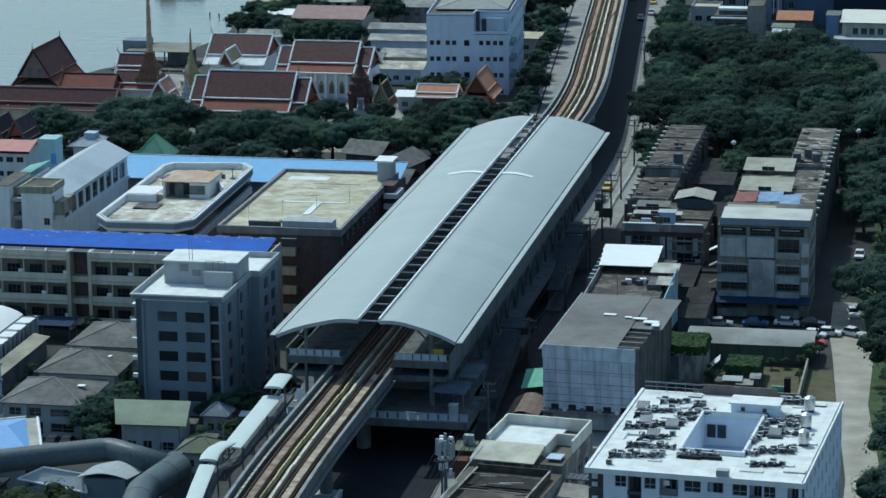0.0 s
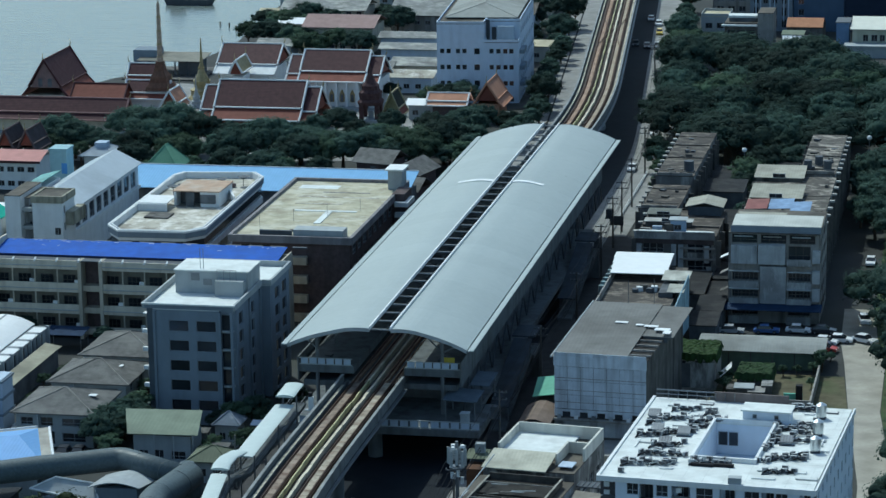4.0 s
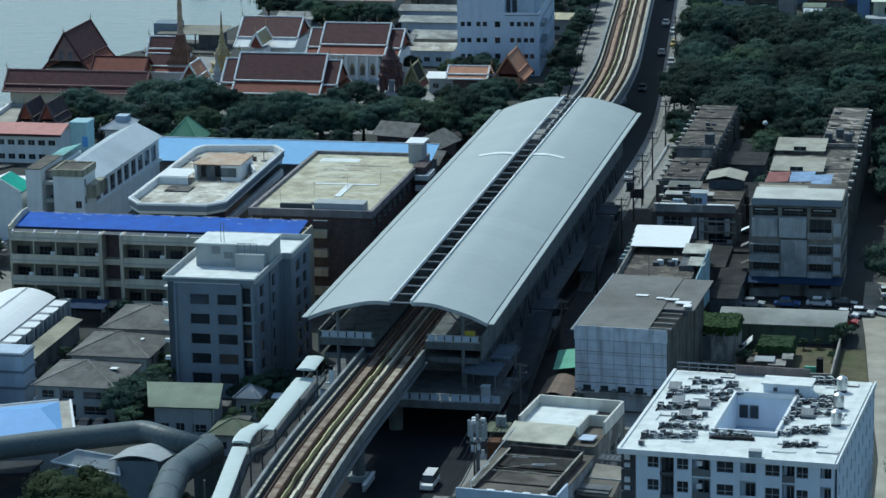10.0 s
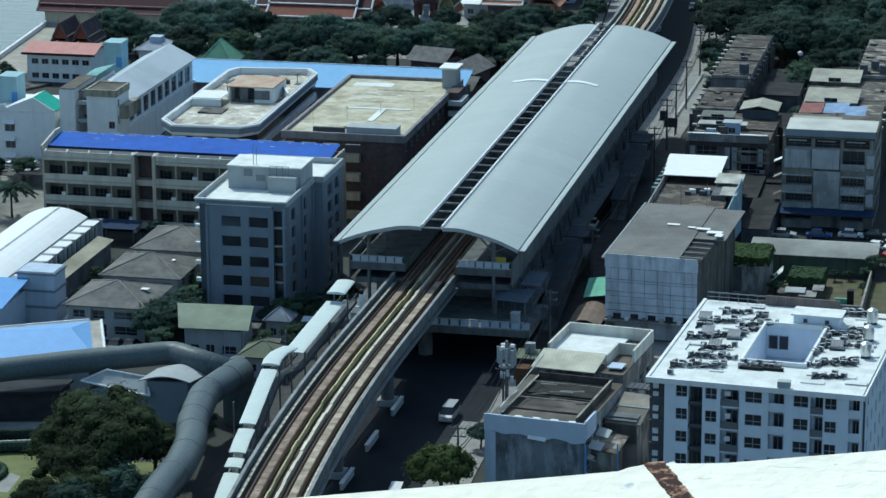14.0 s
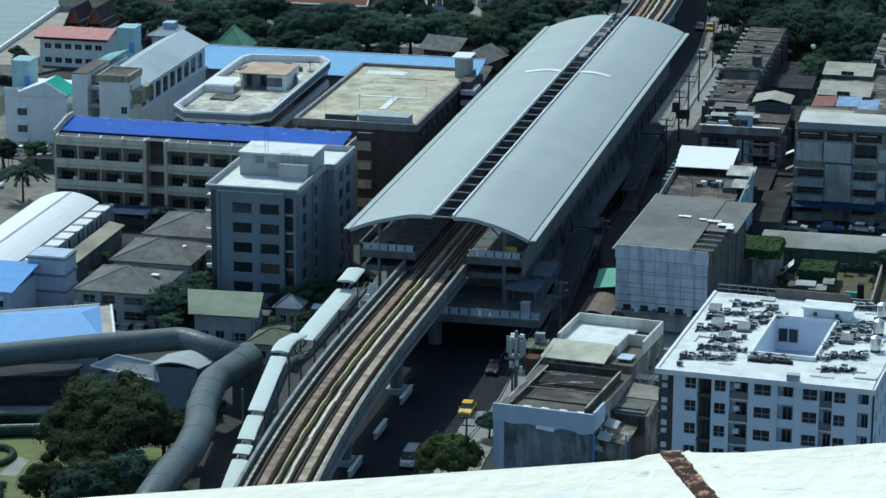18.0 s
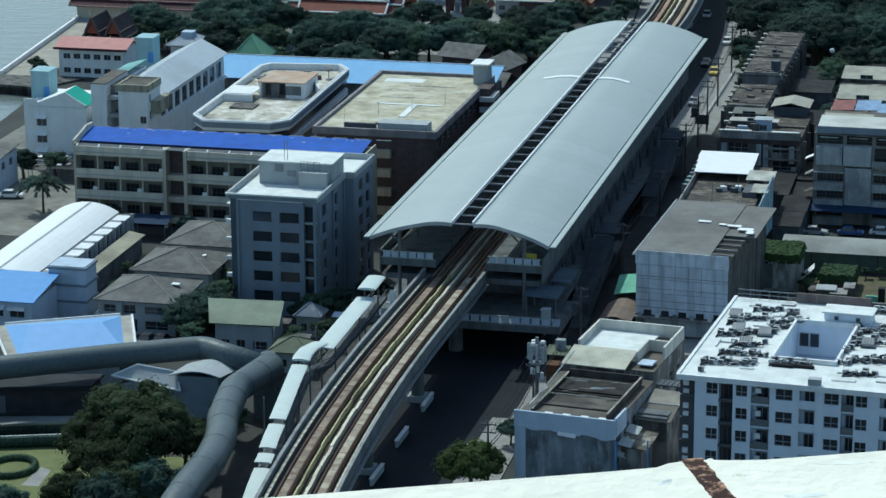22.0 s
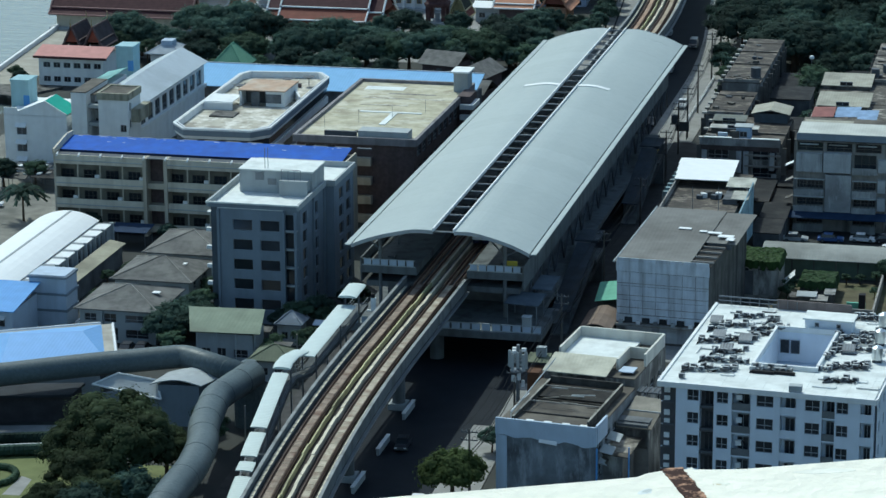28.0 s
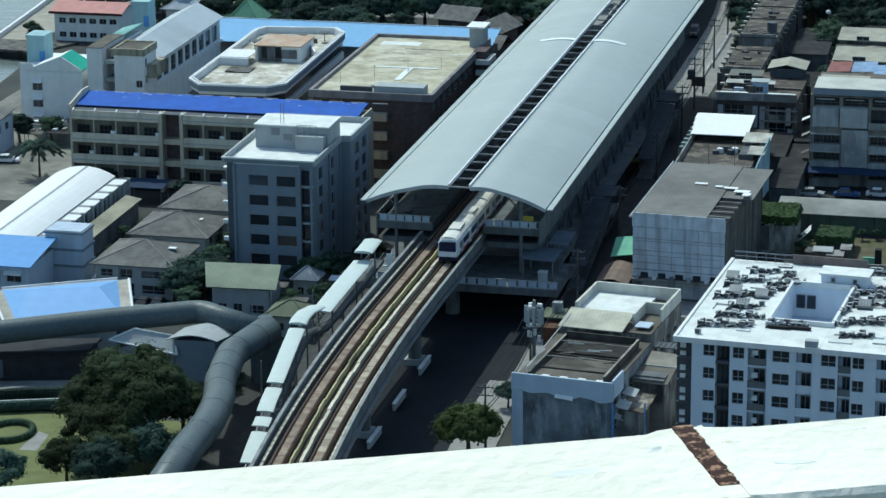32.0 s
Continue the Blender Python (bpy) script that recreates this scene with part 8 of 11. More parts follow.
    for za, zb in rows[1:]:
        for a, c in ((0.2, 5.4), (10.2, 14.4)):
            bl = part("balcony", Geo().box(x0 + a, x0 + c, y0 - 1.1, y0 - 0.01, za - 1.5, za - 1.35).box(x0 + a, x0 + c, y0 - 1.1, y0 - 1.0, za - 1.35, za), dull, f)
            part("ledge", Geo().box(x0 + a, x0 + c + 0.1, y0 - 1.35, y0 - 1.101, zb + 0.05, zb + 0.22), GREY_LIGHT, bl, "pale ledge")
            for k in range(7):
                part("baluster", Geo().box(x0 + a + 0.3 + k * 0.66, x0 + a + 0.38 + k * 0.66, y0 - 1.09, y0 - 1.02, za, zb + 0.04), DARK_STEEL, bl)
            if za > 5:
                part("air_unit", Geo().box(x0 + a + 3.2, x0 + a + 3.9, y0 - 0.8, y0 - 0.4, za - 1.34, za - 0.7), WHITE, bl)
    part("balcony", Geo().box(x0 + 10.2, x0 + 14.4, y0 - 1.1, y0 - 0.01, 10.5, 10.7).box(x0 + 10.2, x0 + 14.4, y0 - 1.1, y0 - 1.0, 10.7, 11.7), dull, f)
    for z in (4.2, 7.4, 11.0):
        part("end_pier", Geo().box(x1 - 1.2, x1 + 0.1, y0 - 0.9, y0 - 0.01, z, z + 2.2), stained, f, "stained end pier")
    mono(f, x0 + 0.6, x1 + 0.2, y0 - 0.4, y0 + 6.5, 17.3, 17.7, mat("pale_front_sheet", (0.52, 0.53, 0.49), var=0.08, stain=0.25, wave=0.5))
    mono(f, x0 + 0.8, x1 - 6.5, y0 + 6.7, y0 + 10.5, 16.9, 17.2, mat("bleached_asbestos_sheet", (0.36, 0.35, 0.29), stain=0.3, wave=0.5))
    part("front_beam", Geo().box(x0 + 0.4, x1 + 0.2, y0 - 0.4, y0 - 0.1, 16.2, 17.28), GREY_WALL, f)
    part("loggia_floor", Geo().box(x0, x1, y0 - 0.6, y0 + 0.39, 16.03, 16.18), CONCRETE_DARK, f)
    for k in range(4):
        part("loggia_post", Geo().box(x0 + 0.3 + k * 5.0, x0 + 0.55 + k * 5.0, y0 - 0.35, y0 - 0.1, 14.0, 16.0), CONCRETE, f)
        if k < 3:
            part("loggia_shelf", Geo().box(x0 + 1.0 + k * 5.0, x0 + 4.2 + k * 5.0, y0 - 0.2, y0 - 0.05, 15.3, 15.5), (GREY_LIGHT, CONCRETE, GREY_LIGHT)[k], f)
    part("deck_post", Geo().box(x0 + 0.7, x0 + 1.0, y0, y0 + 0.3, 16.0, 17.3).box(x1 - 0.5, x1 - 0.2, y0, y0 + 0.3, 16.0, 17.3).box(x0 + 8, x0 + 8.3, y0, y0 + 0.3, 16.0, 17.3), STEEL, f)
    for k, (z, m) in enumerate(((5.2, CONCRETE_DARK), (8.4, CONCRETE), (11.2, WHITE))):
        part("alley_awning", Geo().hexa([(x0 - 1.5, y0 + 0.2, z), (x0 - 0.01, y0 + 0.2, z + 0.7), (x0 - 0.01, y0 + 2.0, z + 0.7), (x0 - 1.5, y0 + 2.0, z)], [(x0 - 1.5, y0 + 0.2, z + 0.08), (x0 - 0.01, y0 + 0.2, z + 0.78), (x0 - 0.01, y0 + 2.0, z + 0.78), (x0 - 1.5, y0 + 2.0, z + 0.08)]), m, f, "small weathered awning over the alley")
    sh = part("shop_awning", Geo().hexa([(x0 - 1, y0 - 3.6, 3.0), (x1 + 0.6, y0 - 3.6, 3.0), (x1 + 0.6, y0 - 0.55, 3.6), (x0 - 1, y0 - 0.55, 3.6)], [(x0 - 1, y0 - 3.6, 3.1), (x1 + 0.6, y0 - 3.6, 3.1), (x1 + 0.6, y0 - 0.55, 3.7), (x0 - 1, y0 - 0.55, 3.7)]), mat("navy_awning", (0.02, 0.04, 0.085), var=0.2), f, "navy shop awning")
    for x, w, y, m in ((46, 4.0, 109.8, mat("faded_red_tarpaulin", (0.25, 0.11, 0.10), var=0.2)), (50.3, 4.4, 110.4, mat("faded_blue_tarpaulin", (0.24, 0.34, 0.50), var=0.25)), (54.0, 3.6, 108.4, mat("faded_blue_tarpaulin", (0.24, 0.34, 0.50), var=0.25))):
        t = thing("roof_tarpaulin", (x, y, 13.5), "faded tarpaulin stretched over a roof deck", "tarpaulin", "roof tarpaulins")
        part("sheet", Geo().hexa([(x - w / 2, y - 3, 15.4), (x + w / 2, y - 3, 15.6), (x + w / 2, y + 3, 16.1), (x - w / 2, y + 3, 15.9)], [(x - w / 2, y - 3, 15.45), (x + w / 2, y - 3, 15.65), (x + w / 2, y + 3, 16.15), (x - w / 2, y + 3, 15.95)]), m, t)
        for e, zt in ((-w / 2 + 0.2, 15.6), (w / 2 - 0.2, 15.75)):
            part("pole", Geo().cyl(x + e, y, 13.2, zt, 0.06, 6), STEEL, t)
    s = thing("long_shed", (52, 60, 0), "long low shed under a pale grey vaulted roof", "shed")
    part("wall", Geo().box(41.8, 61.6, 56.6, 64.4, 0, 3.0), mat("dull_green_wall", (0.10, 0.14, 0.11), var=0.2, stain=0.3), s)
    rr = [[(x, y, 3.2 + 1.2 * math.sin(math.pi * (y - 55.8) / 9.4)) for y in [55.8 + 9.4 * k / 8 for k in range(9)]] for x in (41.2, 62.2)]
    part("roof", Geo().sweep([r + [(x, y, z - 0.12) for x, y, z in reversed(r)] for r in rr]), mat("pale_shed_sheet", (0.30, 0.31, 0.29), var=0.12, stain=0.3, wave=0.5, wave_axis="X"), s)
    for i in range(6):
        part("bay_post", Geo().box(42.6 + i * 3.6, 42.8 + i * 3.6, 56.45, 56.59, 0, 3.0), CONCRETE_DARK, s)
    k = thing("creeper_block", (41.5, 47, 0), "low concrete block with a creeper-grown roof", "building")
    block(k, 37.6, 45.6, 43.2, 51.6, 0, 5.6, CONCRETE, {"s": [(0.8, 3.2, 0.6, 2.6), (4.6, 7.2, 0.6, 2.6), (0.8, 3.2, 3.4, 4.8), (4.6, 7.2, 3.4, 4.8)]}, CONCRETE_FLAT, style="cross")
    rc = random.Random(31)

    def creeper_sheet(xa, xb, ya, yb, low, top):
        """An uneven mat of leaves that hangs over its edges."""
        g = Geo()
        nx, ny = max(6, int((xb - xa) / 0.35)), max(6, int((yb - ya) / 0.35))
        hgt = [[top + rc.uniform(-0.14, 0.16) if 0 < i < nx and 0 < j < ny else low + rc.uniform(-0.5, 0.35) for i in range(nx + 1)] for j in range(ny + 1)]
        for j in range(ny + 1):
            for i in range(nx + 1):
                g.v.append((xa + (xb - xa) * i / nx + rc.uniform(-0.1, 0.1), ya + (yb - ya) * j / ny + rc.uniform(-0.1, 0.1), hgt[j][i]))
        for j in range(ny):
            for i in range(nx):
                q = j * (nx + 1) + i
                g.f.append((q, q + 1, q + nx + 2, q + nx + 1))
        return g

    vine = mat("creeper_leaves", (0.03, 0.058, 0.016), var=0.45, scale=1.2, bump=0.4)
    part("creeper", creeper_sheet(37.2, 46.0, 42.8, 51.9, 5.0, 6.05), vine, k, "mat of green creeper")
    part("front_panel", Geo().box(41.6, 45.4, 43.02, 43.19, 0.4, 4.6), MOULD, k, "stained pale panel")
    part("front_void", Geo().box(37.9, 41.5, 43.05, 43.19, 0.4, 4.4), SHADE, k)
    h = thing("overgrown_hut", (51.6, 46.5, 0), "low hut overgrown with dark green creeper", "hut")
    part("wall", Geo().box(48.9, 54.3, 44.0, 50.0, 0, 2.6), SHADE, h)
    part("creeper", creeper_sheet(48.5, 54.8, 43.4, 50.4, 1.9, 3.0), mat("dark_creeper_leaves", (0.028, 0.055, 0.02), var=0.45, scale=1.2, bump=0.4), h, "dark green creeper")
    for i, (x, y, w, dd, zz) in enumerate(((50.4, 40.6, 1.6, 1.0, 1.9), (52.4, 40.2, 1.4, 1.2, 1.5), (53.9, 42.2, 0.9, 1.2, 2.0), (48.6, 40.8, 1.0, 1.0, 1.6))):
        j = thing("scrap_sheet", (x, y, 0), "weathered sheet and scrap stacked in the yard", "scrap", "yard scrap")
        part("sheet", Geo().hexa([(x - w, y - dd, zz - 0.3), (x + w, y - dd, zz - 0.3), (x + w, y + dd, zz), (x - w, y + dd, zz)], [(x - w, y - dd, zz - 0.2), (x + w, y - dd, zz - 0.2), (x + w, y + dd, zz + 0.1), (x - w, y + dd, zz + 0.1)]), (GREY_LIGHT, CONCRETE, MOULD, CONCRETE_DARK)[i], j)
        part("base_block", Geo().box(x - w * 0.8, x + w * 0.8, y - dd * 0.8, y + dd * 0.8, 0.03, zz - 0.31), CONCRETE_DARK, j)
    p = thing("yard_wall", (53, 36, 0), "low weathered yard walls", "wall")
    part("wall", Geo().box(45.8, 61.4, 33.0, 33.3, 0, 2.0).box(61.2, 61.5, 24, 54, 0, 1.8), CONCRETE, p)
    part("white_tarp", Geo().hexa([(46.2, 44, 2.0), (48, 44.6, 3.6), (47.8, 47, 3.8), (46.0, 46.4, 2.2)], [(46.2, 44, 2.08), (48, 44.6, 3.68), (47.8, 47, 3.88), (46.0, 46.4, 2.28)]), WHITE, p)
    part("container", Geo().box(58.8, 59.8, 37.6, 38.8, 0, 3.0), BLACK, p)
    part("green_net", Geo().box(56.8, 59.8, 38.9, 39.3, 0, 1.3), mat("pale_green_awning", (0.20, 0.48, 0.36), var=0.1, stain=0.2), p)

    # lean-tos added between and behind the rows, toned as deep shade
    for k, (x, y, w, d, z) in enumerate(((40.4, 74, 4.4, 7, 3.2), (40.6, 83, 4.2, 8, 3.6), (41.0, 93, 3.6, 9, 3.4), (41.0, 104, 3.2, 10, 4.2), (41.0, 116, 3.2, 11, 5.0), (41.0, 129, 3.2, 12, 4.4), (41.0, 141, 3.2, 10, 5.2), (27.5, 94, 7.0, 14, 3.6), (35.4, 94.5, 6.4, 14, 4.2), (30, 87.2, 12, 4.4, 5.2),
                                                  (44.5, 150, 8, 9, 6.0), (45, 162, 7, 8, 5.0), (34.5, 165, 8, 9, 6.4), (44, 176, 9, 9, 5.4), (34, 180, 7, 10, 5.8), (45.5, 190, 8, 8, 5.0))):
        g = thing("rear_outbuilding", (x, y, 0), "added sheet-roofed outbuilding, darkened as the shaded yard behind", "outbuilding", "rear outbuildings")
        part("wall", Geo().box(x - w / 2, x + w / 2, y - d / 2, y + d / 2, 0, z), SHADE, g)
        mono(g, x - w / 2 - 0.3, x + w / 2 + 0.3, y - d / 2 - 0.4, y + d / 2 + 0.4, z + 0.05, z + 0.6, MATS["dark_shade_sheet"])
    # white rail along the kerb beyond the station
    cp = thing("kerb_railing", (13.6, 170, 0), "white-painted tubular railing along the kerb", "railing")
    for i in range(14):
        ya, yb = 150 + i * 4.0, 153.96 + i * 4.0
        xa, xb = mid(ya) + 14.7, mid(yb) + 14.7
        part("panel", Geo().bar((xa, ya, 1.1), (xb, yb, 1.1), 0.06).bar((xa, ya, 0.65), (xb, yb, 0.65), 0.05), WHITE, cp)
        part("post", Geo().cyl(xa, ya, 0.17, 1.15, 0.06, 6), WHITE, cp)
    part("foot_wall", along(Geo(), 150, 206, 14.6, 14.8, 0.17, 0.5), WHITE, cp, "low white foot wall")
    # street kiosk and box by the mast
    kk = thing("street_kiosk", (17.6, -13, 0), "orange-brown street kiosk with a pale box on its roof", "kiosk")
    part("body", Geo().box(16.4, 18.8, -16, -12.5, 0.17, 4.6), mat("orange_brown_panel", (0.12, 0.065, 0.04), var=0.25, stain=0.3), kk)
    part("roof_sheet", Geo().hexa([(15.6, -13.4, 5.2), (18.8, -13.4, 5.2), (18.8, -9.6, 5.5), (15.6, -9.6, 5.5)], [(15.6, -13.4, 5.3), (18.8, -13.4, 5.3), (18.8, -9.6, 5.6), (15.6, -9.6, 5.6)]), OLIVE, kk)
    part("post", Geo().cyl(15.8, -9.8, 0.17, 5.4, 0.07, 6).cyl(18.6, -9.8, 0.17, 5.4, 0.07, 6), STEEL, kk)
    part("box", Geo().box(16.8, 18.2, -11.4, -10.4, 5.5, 6.9), GREY_LIGHT, kk)


Z_ROOF = apartment()
roof_plant(Z_ROOF)
shophouse_group()
east_rows()

# ---- the temple by the river ----
def thai_roof(parent, x0, x1, y0, y1, eave, h, axis, upper, lower, trim, tiers=2, gable_m=None):
    """Stacked steep gables with a flatter skirt, bargeboards and horn finials."""
    w = (x1 - x0) if axis == "y" else (y1 - y0)
    a0, a1 = (y0, y1) if axis == "y" else (x0, x1)
    m = (x0 + x1) / 2 if axis == "y" else (y0 + y1) / 2

    def at(u, a, z):
        return (m + u, a, z) if axis == "y" else (a, m + u, z)

    half = w / 2
    z1 = eave + h * 0.28
    for s in (-1, 1):
        for (u0, u1, za, zb, e, mm) in ((half, half * 0.62, eave, z1, 0.0, lower), (half * 0.66, 0.0, z1 + 0.25, eave + h, 0.0, upper)):
            if mm is lower and tiers < 2:
                continue
            part("roof", Geo().hexa([at(s * u0, a0 - 0.3, za), at(s * u1, a0 - 0.3, zb), at(s * u1, a0 - 0.3, zb + 0.2), at(s * u0, a0 - 0.3, za + 0.2)],
                                    [at(s * u0, a1 + 0.3, za), at(s * u1, a1 + 0.3, zb), at(s * u1, a1 + 0.3, zb + 0.2), at(s * u0, a1 + 0.3, za + 0.2)]), mm, parent)
            part("roof_band", Geo().bar(at(s * u0, a0, za + 0.12), at(s * u0, a1, za + 0.12), 0.22, 5), trim, parent)
            for a in (a0 - 0.3, a1 + 0.3):
                part("bargeboard", Geo().bar(at(s * u0, a, za + 0.15), at(s * u1, a, zb + 0.25), 0.26, 6), trim, parent)
    part("ridge", Geo().bar(at(0, a0 - 0.3, eave + h + 0.2), at(0, a1 + 0.3, eave + h + 0.2), 0.22, 6), trim, parent)
    for a, k in ((a0 - 0.3, -1), (a1 + 0.3, 1)):
        part("horn_finial", Geo().bar(at(0, a, eave + h + 0.2), at(0, a + k * 0.5, eave + h + 1.2), 0.14, 5).bar(at(0, a + k * 0.5, eave + h + 1.2), at(0, a + k * 0.2, eave + h + 2.0), 0.07, 5), GOLD, parent)
        part("gable_wall", Geo().poly(at(-half * 0.6, a - k * 0.5, z1), at(half * 0.6, a - k * 0.5, z1), at(0, a - k * 0.5, eave + h)), gable_m or (GOLD if trim is GOLD else TEMPLE_ORANGE), parent)


def temple_hall(label, x0, x1, y0, y1, eave, h, axis, upper=None, lower=None, trim=None, walls=None, cols=0, tiers=2, wings=0, gable_m=None):
    b = thing("temple_hall", ((x0 + x1) / 2, (y0 + y1) / 2, 0), label, "temple")
    part("wall", Geo().box(x0 + 1.2, x1 - 1.2, y0 + 1.2, y1 - 1.2, 0.6, eave + 0.6), walls or WHITE, b)
    part("plinth", Geo().box(x0 - 0.2, x1 + 0.2, y0 - 0.2, y1 + 0.2, 0, 0.6), GREY_LIGHT, b)
    thai_roof(b, x0, x1, y0, y1, eave, h, axis, upper or TEMPLE_TILE, lower or TEMPLE_ORANGE, trim or WHITE, tiers, gable_m)
    if wings:
        for a, c in ((x0 - wings, x0 - 0.32), (x1 + 0.32, x1 + wings)):
            thai_roof(b, a, c, y0 + 0.5, y1 - 0.5, eave - 0.5, h - 0.9, axis, upper or TEMPLE_TILE, lower or TEMPLE_ORANGE, trim or WHITE, tiers)
            part("wing_wall", Geo().box(a + 0.6, c - 0.2, y0 + 2, y1 - 2, 0, eave), walls or WHITE, b)
    for i in range(cols):
        x = x0 + 1.6 + (x1 - x0 - 3.2) * i / max(1, cols - 1)
        part("column", Geo().box(x - 0.3, x + 0.3, y0 + 0.2, y0 + 0.8, 0.6, eave), WHITE, b)
        if i < cols - 1:
            xm = x + (x1 - x0 - 3.2) / (cols - 1) / 2
            win = part("window", Geo().hexa([(xm - 0.6, y0 + 1.05, 1.6), (xm + 0.6, y0 + 1.05, 1.6), (xm + 0.6, y0 + 1.05, 3.6), (xm, y0 + 1.05, 4.8), (xm - 0.6, y0 + 1.05, 3.6)],
                                            [(xm - 0.6, y0 + 1.19, 1.6), (xm + 0.6, y0 + 1.19, 1.6), (xm + 0.6, y0 + 1.19, 3.6), (xm, y0 + 1.19, 4.8), (xm - 0.6, y0 + 1.19, 3.6)]), GOLD, b, "gilt arched window")
            part("shutter", Geo().box(xm - 0.35, xm + 0.35, y0 + 0.98, y0 + 1.04, 1.7, 3.5), SHADE, win)
    return b


def spire(x, y, z, r, label, m, base=None, square=True):
    s = thing("chedi_spire", (x, y, 0), label, "spire")
    prof = [(1.0, 0.0), (1.0, 0.08), (0.8, 0.12), (0.82, 0.2), (0.55, 0.24), (0.58, 0.34), (0.34, 0.44), (0.2, 0.52), (0.22, 0.54), (0.12, 0.62), (0.14, 0.63), (0.07, 0.75), (0.09, 0.76), (0.03, 1.0)]
    n = 12
    rings = [[(x + r * k * math.cos(2 * math.pi * i / n), y + r * k * math.sin(2 * math.pi * i / n), z * h) for i in range(n)] for k, h in prof]
    part("spire_body", Geo().sweep(rings), m, s)
    part("base", Geo().box(x - r * 1.2, x + r * 1.2, y - r * 1.2, y + r * 1.2, 0, z * 0.06), base or m, s)
    for h in (0.2, 0.34, 0.54):
        k = {0.2: 0.86, 0.34: 0.62, 0.54: 0.25}[h]
        part("ring_moulding", Geo().cyl(x, y, z * h - 0.12, z * h + 0.12, r * k, 12), m, s)
    return s


def temple():
    temple_hall("temple hall with maroon tiled roof and orange skirt edged in white", -92.2, -71.6, 232, 251, 4.2, 7.8, "x", cols=0, wings=3.4, walls=TEMPLE_ORANGE)
    temple_hall("white temple hall with stacked maroon roofs", -81.0, -64.8, 270, 288, 6.6, 6.4, "x", cols=6, wings=3.4)
    temple_hall("white ordination hall with crossed maroon gables", -104.0, -89.0, 276, 296, 7.0, 6.0, "x", lower=WHITE)
    p = temple_hall("gilded temple porch with a steep gable", -98.8, -93.6, 268, 277, 7.2, 4.6, "y", upper=GOLD, lower=TEMPLE_TILE, tiers=1)
    temple_hall("long maroon-roofed cloister beside the river", -148, -113.5, 230.5, 240, 3.6, 4.4, "x", lower=TEMPLE_TILE, trim=mat("dusty_pink_trim", (0.26, 0.16, 0.15), var=0.2), walls=BEIGE)
    tall = temple_hall("tall riverside temple hall with steep maroon gable", -144.6, -132.2, 248, 267, 5.4, 9.2, "y", lower=TEMPLE_ORANGE, trim=TEMPLE_TILE, walls=BEIGE, gable_m=mat("dusty_pink_gable", (0.26, 0.18, 0.17), var=0.2))
    for x in (-139.6, -137.2):
        part("gable_window", Geo().box(x - 0.5, x + 0.5, 248.1, 248.19, 8.2, 10.2), SHADE, tall, "dark gable window")
    temple_hall("red-roofed wing of the temple", -132, -119, 246, 258, 3.8, 4.6, "x", upper=TEMPLE_ORANGE, trim=TEMPLE_TILE)
    temple_hall("small temple pavilion with dark gables edged in white", -120.5, -110, 253, 262, 4.6, 3.8, "x")
    temple_hall("orange-gabled pavilion of the temple", -109.5, -103.8, 246, 254, 3.6, 4.4, "y", upper=TERRACOTTA, lower=TERRACOTTA, walls=BEIGE)
    temple_hall("dark-tiled sala of the temple", -127.5, -120.5, 278, 286, 4.2, 4.0, "x")
    gilt = mat("weathered_gilt", (0.44, 0.35, 0.27), rough=0.6, metal=0.15, var=0.4, scale=1.5)
    p = thing("chedi_spire", (-112, 257, 0), "tall slender gilt spire on a brown pyramid roof", "spire")
    part("drum", Geo().box(-114.4, -109.6, 254.6, 259.4, 0, 6.6), GREY_LIGHT, p)
    part("niche", Geo().box(-112.7, -111.3, 254.5, 254.59, 2.6, 5.4), SHADE, p)
    part("pyramid_roof", Geo().sweep([[(-112 + r * a, 257 + r * b, z) for a, b in ((-1, -1), (1, -1), (1, 1), (-1, 1))] for r, z in ((3.1, 6.6), (2.9, 7.4), (2.2, 8.4), (2.0, 9.8), (1.2, 11.2), (0.9, 13.4))]), mat("brown_tiered_roof", (0.15, 0.085, 0.06), var=0.3, scale=1.5), p)
    part("spire_body", Geo().sweep([[(-112 + r * math.cos(math.pi * i / 5), 257 + r * math.sin(math.pi * i / 5), z) for i in range(10)] for r, z in ((0.8, 13.4), (0.85, 14.2), (0.66, 14.8), (0.7, 17.4), (0.6, 17.9), (0.64, 20.6), (0.52, 21.2), (0.55, 24), (0.42, 24.6), (0.4, 27.4), (0.12, 27.9), (0.05, 29.6))]), gilt, p)
    for z in (14.4, 17.6, 20.8, 24.2):
        part("ring_moulding", Geo().cyl(-112, 257, z - 0.1, z + 0.25, 0.78 - (z - 14) * 0.025, 10), GOLD, p)
    spire(-107.0, 275, 16.2, 3.5, "gold and green tiled chedi spire", GOLD)
    spire(-106.5, 268, 8.2, 1.6, "small pale stone chedi", GREY_LIGHT)
    st = mat("dark_prang_stone", (0.085, 0.05, 0.05), var=0.4, scale=1.5)
    p = thing("shrine_tower", (-59.6, 256, 0), "dark weathered shrine tower raised on four legs", "shrine")
    x, y = -59.6, 256
    for a in (-1, 1):
        for c in (-1, 1):
            part("leg", Geo().box(x + a * 1.9 - 0.5, x + a * 1.9 + 0.5, y + c * 1.9 - 0.5, y + c * 1.9 + 0.5, 0.8, 4.2), st, p)
    part("plinth", Geo().box(x - 3.8, x + 3.8, y - 3.8, y + 3.8, 0, 0.8), GREY_LIGHT, p)
